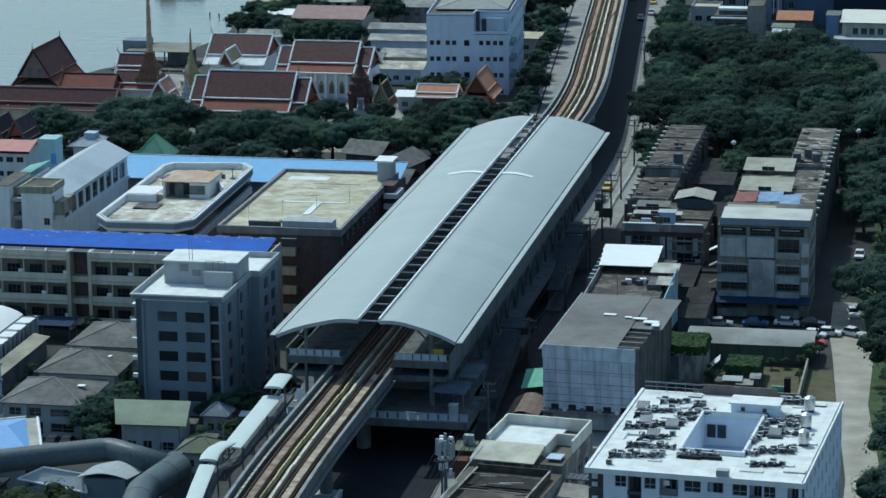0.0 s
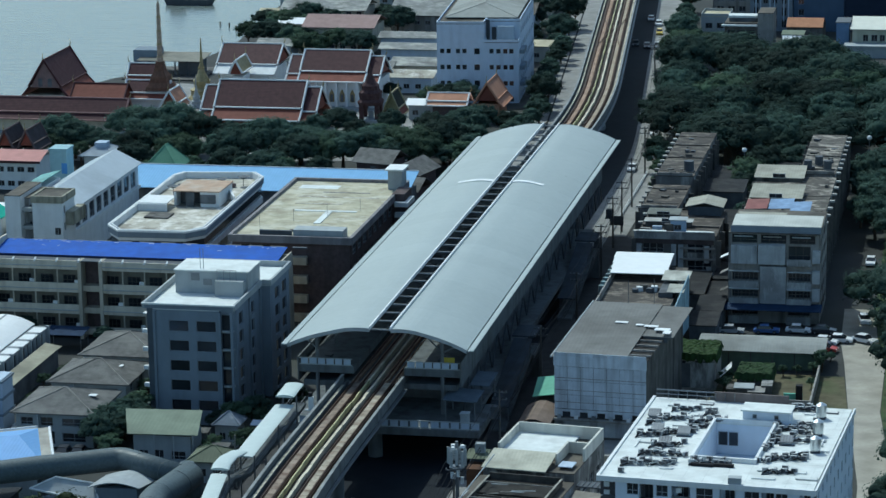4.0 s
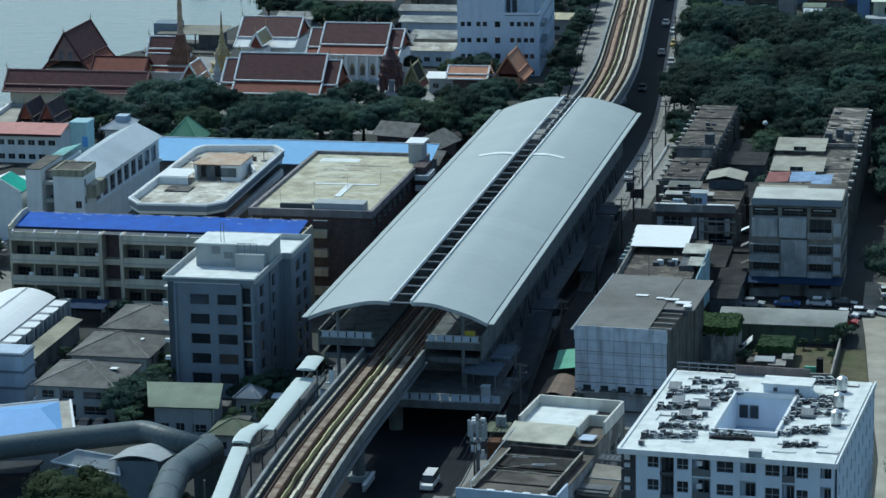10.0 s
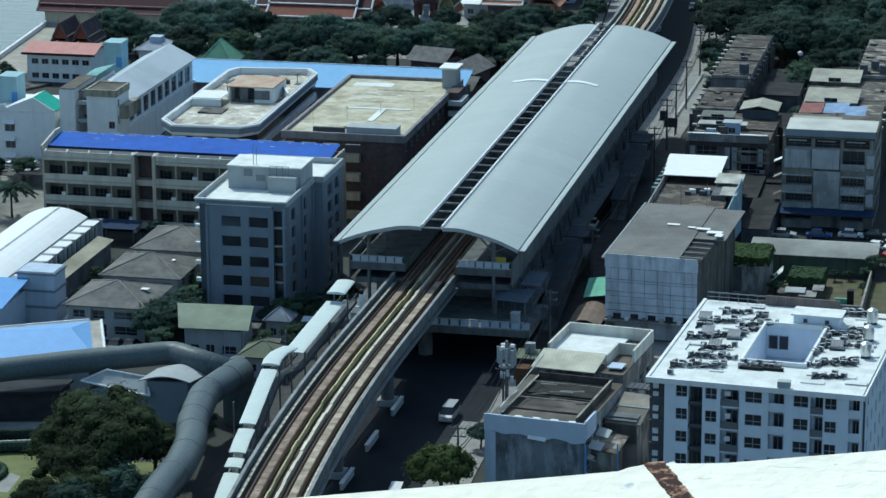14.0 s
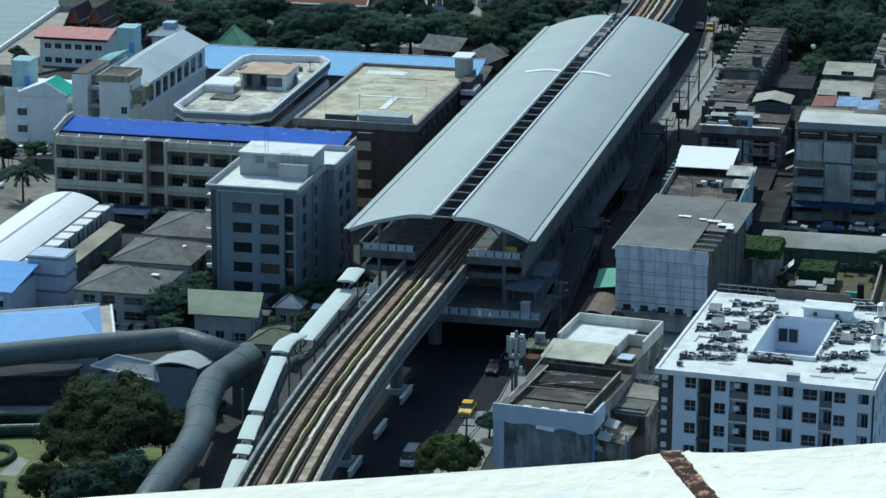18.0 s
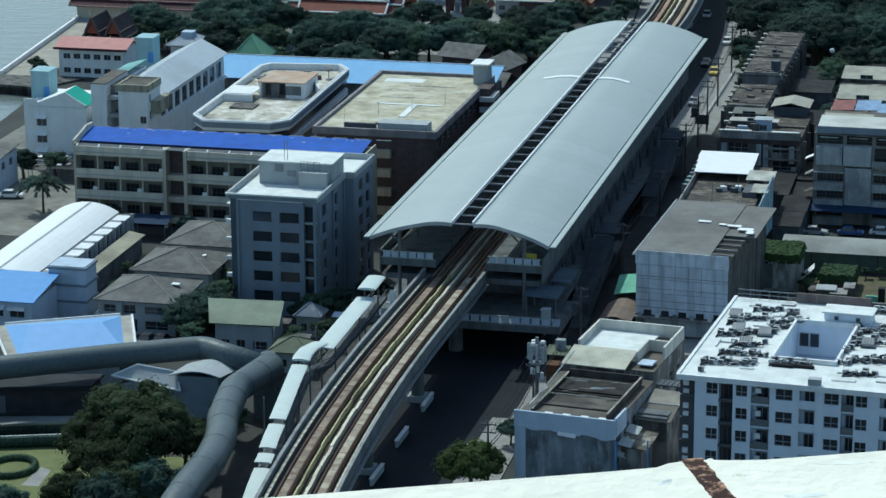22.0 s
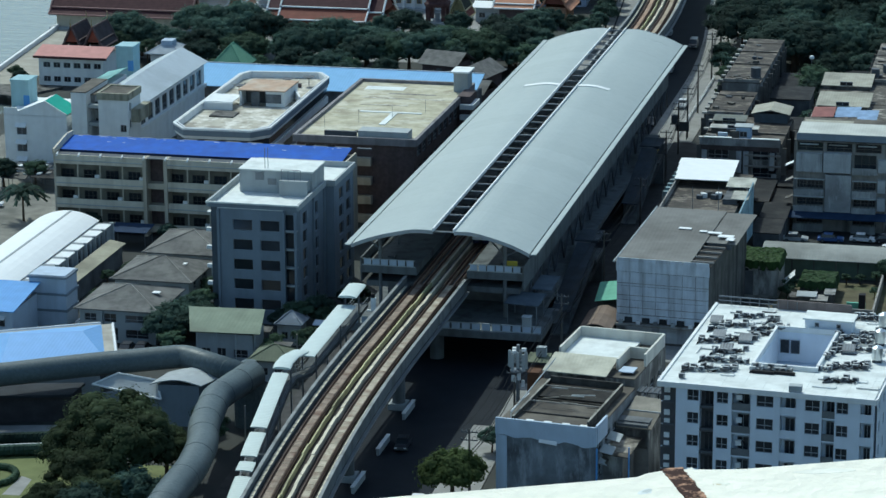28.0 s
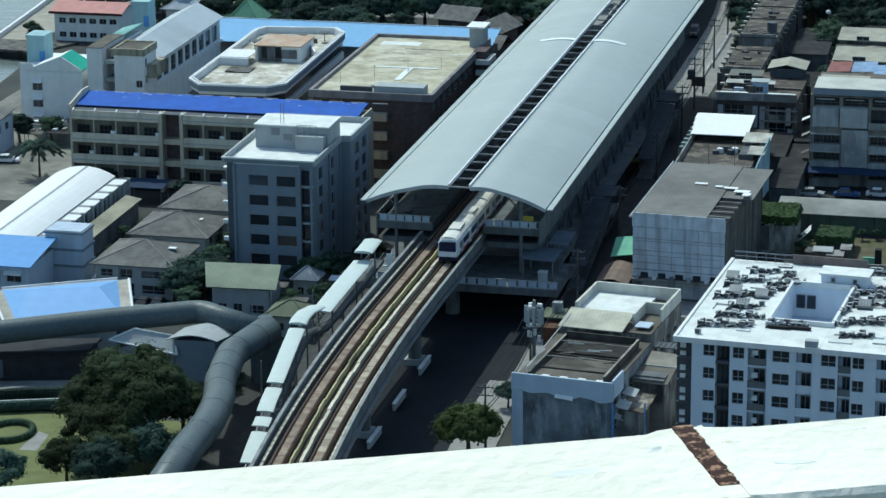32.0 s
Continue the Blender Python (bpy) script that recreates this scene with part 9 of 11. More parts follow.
    part("tower", Geo().sweep([[(x + r * e, y + r * f, z) for e, f in ((-1, -0.6), (-0.6, -1), (0.6, -1), (1, -0.6), (1, 0.6), (0.6, 1), (-0.6, 1), (-1, 0.6))] for r, z in ((2.7, 4.2), (2.9, 5.0), (2.4, 5.6), (2.5, 7.2), (1.9, 7.8), (1.9, 8.8), (1.2, 9.6), (0.8, 10.6), (0.25, 12.0), (0.05, 14.0))]), st, p)
    part("statue_niche", Geo().box(x - 0.6, x + 0.6, y - 0.5, y + 0.5, 0.8, 2.6), GREY_LIGHT, p)
    for k, (xx, yy, hh) in enumerate(((-52.8, 262, 3.0), (-50.5, 264, 4.2), (-48.8, 262, 3.4), (-53.5, 258, 2.6))):
        q = thing("temple_ornament", (xx, yy, 0), "small white and gilt temple ornament on a plinth", "ornament", "temple ornaments")
        part("plinth", Geo().box(xx - 0.8, xx + 0.8, yy - 0.8, yy + 0.8, 0, 1.0), WHITE, q)
        part("finial", Geo().cyl(xx, yy, 1.0, hh, 0.6, 8, 0.1), GOLD if k % 2 else WHITE, q)
    temple_hall("terracotta-roofed gatehouse of the temple", -35.4, -27.6, 257, 269, 3.8, 5.6, "y", upper=TERRACOTTA, lower=TERRACOTTA, trim=TERRACOTTA, walls=TERRACOTTA)
    temple_hall("low terracotta-roofed temple cells", -46.0, -36.6, 256, 264, 4.0, 2.4, "x", upper=TERRACOTTA, lower=TERRACOTTA, walls=BROWN)
    temple_hall("dark steep-roofed shrine with gold trim", -53.5, -48.5, 240, 247, 4.4, 5.4, "y", upper=mat("dark_green_tile", (0.035, 0.04, 0.03), var=0.3), trim=GOLD)
    for k, (x, y) in enumerate(((-123.4, 178), (-118.6, 178.4))):
        temple_hall("dark double-gabled riverside pavilion", x - 5, x - 0.3, y + 8, y + 17, 5.4, 4.5, "y", upper=mat("dark_slate_tile", (0.06, 0.05, 0.055), var=0.25), lower=mat("dark_slate_tile", (0.06, 0.05, 0.055)), trim=BROWN, walls=BROWN)
    a = thing("monastery_residence", (-122, 174, 0), "white two-storey monastery residence with a salmon roof", "house")
    block(a, -128.6, -114.0, 172.0, 181, 0, 6.4, WHITE, {"s": [(1 + i * 2.3, 2.6 + i * 2.3, 0.8 + j * 3.1, 2.0 + j * 3.1) for i in range(6) for j in range(2)]}, WHITE, style="two")
    gable(a, -128.6, -113.4, 171.6, 181.2, 6.5, 7.9, PINK, axis="x", over=0.7)
    part("fascia", Geo().box(-129.4, -112.7, 170.8, 170.89, 6.1, 6.6), TEMPLE_TILE, a)
    g = thing("green_roofed_sala", (-84, 173, 0), "open sala with a bright green hipped roof", "pavilion")
    part("wall", Geo().box(-87.8, -82.8, 170, 177, 0, 6.1), BEIGE, g)
    hip(g, -88.4, -82.2, 169.4, 177.6, 6.2, 10.6, GREEN)
    s = thing("grey_roofed_sala", (-106, 192, 0), "small sala with a pale grey hipped roof", "pavilion")
    part("wall", Geo().box(-109, -102.5, 189, 196, 0, 4.2), WHITE, s)
    hip(s, -109.2, -102.3, 188.6, 196.2, 4.4, 6.6, mat("pale_grey_tile", (0.34, 0.38, 0.42), var=0.12))
    part("lantern", Geo().box(-107, -104.4, 190.6, 193.4, 5.6, 6.9), PALE_WALL, s)
    for x, y, w, d, ev, axis in ((-41.8, 187.5, 7.8, 7.4, 5.4, "x"), (-33.0, 179.5, 6.4, 9.0, 5.0, "y"), (-31.5, 169.0, 6, 6, 3.6, "x")):
        h = thing("wooden_house", (x, y, 0), "brown wooden house under a weathered grey gabled roof", "house", "old wooden houses")
        part("wall", Geo().box(x - w / 2, x + w / 2, y - d / 2, y + d / 2, 0, ev + 0.3), BROWN, h)
        part("window", Geo().box(x - 0.6, x + 0.6, y - d / 2 - 0.06, y - d / 2 - 0.004, ev - 2.2, ev - 0.7), SHADE, h, "dark open window")
        gable(h, x - w / 2, x + w / 2, y - d / 2, y + d / 2, ev, ev + 2.3, ASH_TILE, axis=axis, over=0.9)
        spin(h, -14, x, y)
    f = thing("ferry_pier", (-126, 312, 0), "grey ferry pier with dark sheet roof", "pier")
    part("deck", Geo().box(-137, -116, 303, 322, -2, 0.4), CONCRETE_DARK, f)
    mono(f, -134.5, -117, 308, 319, 4.2, 4.8, mat("pier_roof", (0.24, 0.23, 0.19), stain=0.4))
    for i in range(6):
        part("post", Geo().cyl(-134 + i * 3.3, 308.5, 0.4, 4.2, 0.2, 6), DARK_STEEL, f)
    part("hut", Geo().box(-136.5, -130, 312, 318, 0.4, 6.4), GREY_WALL, f)
    part("hut", Geo().box(-124, -118, 311, 317, 0.4, 3.6), SHADE, f)
    for x, y in ((-138.5, 402), (-135.3, 400.5), (-131.9, 395.7), (-130.4, 399), (-127.8, 396.2), (-129.0, 392)):
        m = thing("mooring_post", (x, y, -1.6), "dark timber mooring post in the river", "post", "mooring posts")
        part("post", Geo().cyl(x, y, -3.4, -0.5, 0.24, 8, 0.2), BARK, m)
        part("cap", Geo().cyl(x, y, -0.5, -0.4, 0.26, 8), GREY_LIGHT, m)
    g = thing("river_barge", (-159, 441, -1.6), "dark steel barge moored on the river", "barge")
    part("hull", Geo().hexa([(-166, 438.5, -1.8), (-153, 438.5, -1.8), (-152, 441, -1.8), (-153, 443.5, -1.8), (-166, 443.5, -1.8)], [(-166.6, 438, 0.2), (-153, 438, 0.2), (-150.8, 441, 0.4), (-153, 444, 0.2), (-166.6, 444, 0.2)]), DARK_STEEL, g)
    part("cabin", Geo().box(-165, -161, 439, 443, 0.2, 2.4), BROWN, g)


# ---- beyond: riverside blocks and houses ----
def far_block():
    b = thing("pale_blue_office", (-38, 300, 0), "pale blue office block with rows of small windows", "building")
    blue = mat("pale_blue_wall", (0.56, 0.64, 0.76), var=0.06, stain=0.2, streak=True, stain_col=(0.25, 0.3, 0.38))
    x0, x1, xm, y0, ym, y1 = -48.6, -28.4, -36.9, 283.0, 287.5, 324.0
    rows = (0.3, 4.3, 8.3, 12.3)
    block(b, x0, xm, y0, y1, 0, 19.6, blue, {"s": [(u - 0.55, u + 0.55, z, z + 1.2) for u in (1.3, 2.9, 5.2, 6.8) for z in rows] + [(9.2, 10.6, z - 0.2, z + 1.3) for z in rows]}, CONCRETE_FLAT, parapet=0.5, style="plain")
    block(b, xm + 0.002, x1, y0, ym - 0.002, 0, 15.0, blue, {"s": [(u - 0.55, u + 0.55, z, z + 1.2) for u in (1.8, 3.5, 5.2, 6.7) for z in rows]}, CONCRETE_FLAT, parapet=0.6, style="plain")
    block(b, xm + 0.002, x1, ym, y1, 0, 19.6, blue, {"e": [(2 + i * 4.4, 4.2 + i * 4.4, z, z + 1.6) for i in range(8) for z in (*rows, 16.3)]}, CONCRETE_FLAT, parapet=0.5, style="plain")
    hip(b, x0 + 1.8, x1 - 1.2, ym + 2.4, y1 - 0.6, 20.3, 22.6, mat("grey_barrel_sheet", (0.30, 0.31, 0.29), var=0.1, stain=0.3), over=0.4)
    part("louvre", Geo().box(xm + 0.1, xm + 1.0, ym - 0.3, ym - 0.01, 15.2, 20.0).box(xm + 1.5, xm + 2.6, ym - 0.3, ym - 0.01, 15.2, 18.2), DARK_STEEL, b)
    part("terrace_box", Geo().box(x1 - 5.6, x1 - 1.4, ym - 1.6, ym - 0.31, 15.12, 18.6), PALE_WALL, b)
    part("side_balcony", Geo().box(x1 + 0.01, x1 + 1.2, y0 + 2, y0 + 9, 12.0, 13.0).box(x1 + 0.01, x1 + 1.2, y0 + 2, y0 + 9, 8.0, 9.0).box(x1 + 0.01, x1 + 1.2, y0 + 2, y0 + 9, 4.0, 5.0), GREY_WALL, b)
    spin(b, 4.5, x1, y0)
    rnd = random.Random(21)
    grey_sheet = streaky("bleached_patched_sheet", (0.27, 0.275, 0.26), (0.42, 0.42, 0.38), (0.13, 0.125, 0.12), 3.0, (0.5, 1.0, 1.0))
    red_sheet = mat("faded_red_brown_sheet", (0.33, 0.23, 0.21), var=0.15, stain=0.3, stain_col=(0.2, 0.14, 0.13), wave=0.5)
    houses = [(-90, 357, 19, 15, 7.0, red_sheet), (-69, 350, 17, 7, 5.0, grey_sheet), (-66, 335, 16, 7, 4.5, grey_sheet), (-68, 388, 26, 26, 6.6, grey_sheet), (-104, 338, 9, 8, 4.4, grey_sheet),
              (-59, 311, 13, 9, 4.6, grey_sheet), (-58, 297, 11, 8, 4.0, PALE_ROOF), (-70, 308, 9, 8, 4.2, grey_sheet), (-104, 396, 24, 14, 5.4, grey_sheet), (-80, 420, 26, 12, 6.0, ASH_TILE),
              (-33, 345, 5, 7, 4.2, CREAM_ROOF), (-50, 352, 12, 12, 6.0, ASH_TILE), (-47, 384, 12, 14, 7.0, CONCRETE_FLAT), (-112, 424, 24, 14, 6.0, grey_sheet), (-55, 428, 24, 16, 8.0, CONCRETE_FLAT),
              (-105, 374, 14, 7, 4.4, WHITE_METAL), (-118, 392, 9, 8, 4.0, CREAM_ROOF), (-48, 262, 6, 6, 3.6, WHITE_METAL), (-70, 296, 8, 5, 3.6, WHITE_METAL)]
    for x, y, w, d, ev, m in houses:
        h = thing("riverside_house", (x, y, 0), {"faded_red_brown_sheet": "two-storey grey riverside house under a faded red-brown roof", "white_sheet_roof": "low riverside shed under a bright white sheet roof"}.get(m.name, "low riverside house under a weathered patched sheet roof"), "house", "riverside houses")
        part("wall", Geo().box(x - w / 2, x + w / 2, y - d / 2, y + d / 2, 0, ev), rnd.choice((GREY_LIGHT, BEIGE, CONCRETE, PALE_WALL)), h)
        gable(h, x - w / 2, x + w / 2, y - d / 2, y + d / 2, ev, ev + d * 0.16, m, axis="x", over=0.8)
        for i in range(int(w // 3)):
            put_window(h, (x - w / 2 + 1.6 + i * 3, y - d / 2 - 0.1, 1.2), 0, 1.5, 1.2, "two")
            if ev > 5:
                put_window(h, (x - w / 2 + 1.6 + i * 3, y - d / 2 - 0.1, 4.0), 0, 1.5, 1.2, "two")
    # east of the road, beyond the trees
    g = thing("town_building", (20, 370, 0), "dusty grey three-storey house with a white roof deck", "building", "far town buildings")
    block(g, 13.8, 22.6, 364, 376, 0, 7.6, CONCRETE_DARK, {"s": [(0.6, 8.2, 1.0 + 3.2 * j, 2.6 + 3.2 * j) for j in range(2)]}, CONCRETE_FLAT, style="three")
    block(g, 22.7, 26.9, 364, 374, 0, 10.4, CONCRETE, {}, CONCRETE_FLAT)
    part("white_ledge", Geo().box(13.0, 22.6, 363.0, 363.98, 6.9, 7.3), WHITE, g)
    part("roof_deck", Geo().box(14.6, 22.4, 366, 370, 8.8, 9.4), WHITE_ROOF, g, "white roof deck")
    part("side_box", Geo().box(12.6, 14.4, 360.5, 363, 4.2, 5.0), WHITE_ROOF, g, "white roof box")
    part("deck_wall", Geo().box(14.8, 22.2, 366.2, 369.8, 7.72, 8.79), SHADE, g)
    o = thing("town_building", (34, 382, 0), "low house under a dusty orange sheet roof", "building", "far town buildings")
    part("wall", Geo().box(29.5, 39.4, 377, 388, 0, 4.4), CONCRETE_DARK, o)
    gable(o, 29.8, 38.8, 377.6, 387.4, 4.6, 6.4, mat("dusty_orange_sheet", (0.42, 0.21, 0.12), var=0.15, stain=0.3), axis="x", over=0.5)
    s = thing("market_shed", (33.5, 363, 0), "dark open shed with a white awning", "shed")
    part("wall", Geo().box(29.4, 37.6, 362, 368, 0, 4.0), SHADE, s)
    part("awning", Geo().hexa([(29.6, 360, 3.4), (35.2, 359.2, 3.2), (35.2, 362, 4.6), (29.6, 362, 4.8)], [(29.6, 360, 3.55), (35.2, 359.2, 3.35), (35.2, 362, 4.75), (29.6, 362, 4.95)]), WHITE_METAL, s, "bright white awning")
    mono(s, 29.2, 35.4, 362, 367, 5.0, 5.4, GREEN_SHEET)
    for k, (x, w) in enumerate(((37.5, 1.2), (39.5, 1.6), (41.6, 1.0), (44, 1.4))):
        part("stall", Geo().box(x, x + w, 357.6, 360, 0, 1.4 + 0.3 * (k % 2)), WHITE if k % 2 else CONCRETE, s)
    c = thing("town_building", (58, 368, 0), "cream house with a broad white roof and dark windows", "building", "far town buildings")
    cream = mat("cream_house_wall", (0.46, 0.47, 0.38), var=0.08, stain=0.2, streak=True)
    block(c, 48.2, 70, 362, 376, 0, 6.6, cream, {"s": [(2.8 + i * 4.4, 4.2 + i * 4.4, 3.6, 5.4) for i in range(5)] + [(5.0 + i * 4.4, 6.6 + i * 4.4, 3.6, 5.4) for i in range(4)]}, GREY_LIGHT, style="two")
    mono(c, 47.6, 70.6, 361, 374, 6.9, 8.4, mat("off_white_sheet", (0.66, 0.66, 0.58), var=0.06, wave=0.5))
    part("porch", Geo().box(46.4, 70, 356.6, 361.98, 0, 2.9), GREY_LIGHT, c)
    part("porch_rim", Geo().box(46.2, 70.2, 356.2, 362, 2.9, 3.3), GREY_LIGHT, c)
    d = thing("town_building", (45, 362, 0), "dusty blue sheet-clad house", "building", "far town buildings")
    part("wall", Geo().box(43.8, 47.2, 364, 372, 0, 8.2), mat("dusty_blue_wall", (0.16, 0.24, 0.38), var=0.12), d)
    part("roof", Geo().box(43.6, 47.5, 363.8, 372.2, 8.2, 8.4), STEEL, d)
    fl = thing("town_building", (23.4, 404, 0), "grey-blue block striped with pale upright fins", "building", "far town buildings")
    block(fl, 17.5, 29.3, 398, 410, 0, 22, GREY_WALL, {"s": [(1.0 + i * 2.6, 2.4 + i * 2.6, 1.0 + j * 3.4, 3.4 + j * 3.4) for i in range(4) for j in range(6)]}, STEEL, parapet=0.7, style="two")
    for i in range(9):
        part("fin", Geo().box(17.7 + i * 1.3, 18.0 + i * 1.3, 397.5, 397.98, 3.0 if i % 3 else 9.0, 21.6), PALE_WALL, fl, "pale upright fin")
    navy = mat("navy_cladding", (0.02, 0.03, 0.055), var=0.15, bump=0.05)
    dim = mat("dim_slate_cladding", (0.075, 0.115, 0.18), var=0.1, bump=0.05)
    for label, x0, x1, d, m in (("slate-blue clad block with one column of windows", 29.5, 43.7, 399, dim), ("dark navy clad block without windows", 43.9, 92, 398.5, navy)):
        h = thing("town_building", ((x0 + x1) / 2, 408, 0), label, "building", "far town buildings")
        block(h, x0, x1, d, 420, 0, 26, m, {"s": [(1.4, 3.0, 1.2 + j * 3.2, 3.0 + j * 3.2) for j in range(8)]} if m is dim else {}, STEEL, parapet=0.7, style="two")
    east = [(8, 400, 8, 10, 4.4, GREY_LIGHT, CREAM_ROOF), (10, 434, 12, 16, 8, CONCRETE, CONCRETE_FLAT)]
    for x, y, w, d, H, m, r in east:
        h = thing("town_building", (x, y, 0), "plain town building behind the trees", "building", "far town buildings")
        hs = [(1.2 + i * 3.2, 3.2 + i * 3.2, 1.0 + j * 3.2, 2.6 + j * 3.2) for i in range(int((w - 1) // 3.2)) for j in range(int(H // 3.2))]
        block(h, x - w / 2, x + w / 2, y - d / 2, y + d / 2, 0, H, m, {"s": hs}, r, parapet=0.7, style="two")


temple()
far_block()


# ---- trees ----
def tree_meshes(seed, r, h, leaf, spread=1.0, n_clump=34, cards=2600, size=0.42):
    """Trunk with limbs, and a crown of many leaf sprays round uneven clumps."""
    rnd = random.Random(seed)
    trunk = Geo()
    th = h * 0.45
    k = 8
    bend = (rnd.uniform(-0.4, 0.4), rnd.uniform(-0.4, 0.4))
    rings = []
    for j in range(5):
        f = j / 4
        rr = r * 0.075 * (1 - 0.55 * f) + 0.06
        rings.append([(bend[0] * f + rr * math.cos(2 * math.pi * i / k), bend[1] * f + rr * math.sin(2 * math.pi * i / k), th * f) for i in range(k)])
    trunk.sweep(rings)
    limbs = Geo()
    clumps = []
    for i in range(n_clump):
        a, e = rnd.uniform(0, 2 * math.pi), rnd.uniform(-0.25, 1.35)
        d = r * rnd.uniform(0.4, 0.9) ** 0.8
        c = Vector((d * math.cos(a) * math.cos(e) * spread, d * math.sin(a) * math.cos(e) * spread, h * 0.62 + d * math.sin(e) * (h * 0.36 / r)))
        clumps.append((c, r * rnd.uniform(0.16, 0.3) * (1.25 if n_clump < 50 else 1.0)))
        if i < 9:
            limbs.bar((bend[0], bend[1], th * rnd.uniform(0.75, 1.0)), tuple(c * 0.92), r * 0.02 + 0.04, 5)
    crown = Geo()
    for c, cr in clumps:
        crown.blob(c.x, c.y, c.z, cr * 0.66, cr * 0.66, cr * 0.5, 7, 5, 0.35, rnd)
    vs, fs = crown.v, crown.f
    n_core = len(fs)
    for i in range(cards):
        c, cr = clumps[i % len(clumps)]
        v = Vector((rnd.gauss(0, 1), rnd.gauss(0, 1), rnd.gauss(0.3, 0.9)))
        v.normalize()
        p = c + Vector((v.x, v.y, v.z * 0.75)) * cr * rnd.uniform(0.6, 1.2)
        k = (v * 0.6 + Vector((c.x / r * 0.5, c.y / r * 0.5, 0.55)) + Vector((rnd.uniform(-0.35, 0.35), rnd.uniform(-0.35, 0.35), rnd.uniform(-0.2, 0.2)))).normalized()
        u = k.cross(Vector((rnd.random() - 0.5, rnd.random() - 0.5, rnd.random() - 0.5))).normalized()
        w = u.cross(k)
        s = size * rnd.uniform(0.5, 1.3)
        b = len(vs)
        vs += [tuple(p - u * s * 0.5), tuple(p + w * s * 0.55), tuple(p + u * s * 0.5), tuple(p - w * s * 0.55)]
        fs.append((b, b + 1, b + 2, b + 3))
    me = bpy.data.meshes.new("crown")
    me.from_pydata(crown.v, [], crown.f)
    me.materials.append(leaf)
    me.polygons.foreach_set("use_smooth", [i < n_core for i in range(len(me.polygons))])
    return mesh_of("trunk", trunk, BARK), mesh_of("limb", limbs, BARK), me


KINDS = [tree_meshes(1, 5.2, 9.5, LEAF, 1.0, 70, 5200, 0.4), tree_meshes(2, 6.4, 11.0, LEAF, 1.1, 90, 7000, 0.42), tree_meshes(3, 4.4, 8.2, LEAF_LIGHT, 1.0, 60, 4200, 0.36),
         tree_meshes(4, 8.6, 12.0, LEAF, 1.2, 130, 11000, 0.45), tree_meshes(5, 3.0, 6.0, LEAF, 1.0, 40, 2600, 0.32), tree_meshes(6, 2.0, 4.0, LEAF_LIGHT, 1.0, 24, 1400, 0.28),
         tree_meshes(7, 8.0, 11.0, LEAF_LIGHT, 1.2, 130, 11000, 0.45), tree_meshes(8, 7.0, 12.5, LEAF, 1.1, 110, 8500, 0.42), tree_meshes(9, 4.4, 6.8, LEAF_YELLOW, 1.0, 120, 9000, 0.34),
         tree_meshes(10, 6.6, 12.0, LEAF_UNHAZED, 1.1, 120, 12000, 0.36)]


def tree(x, y, kind, scale=1.0, label="broad dark green tree with a dense uneven crown", group="", turn=None, z=0.0):
    t = thing("tree", (x, y, z), label, "tree", group)
    t.rotation_euler = (0, 0, turn if turn is not None else (x * 1.7 + y * 0.9) % 6.28)
    t.scale = (scale, scale, scale * (0.92 + ((x * 7 + y * 3) % 5) * 0.04))
    for name, me in zip(("trunk", "limb", "crown"), KINDS[kind]):
        ob = new(name, me)
        ob.parent = t
    return t


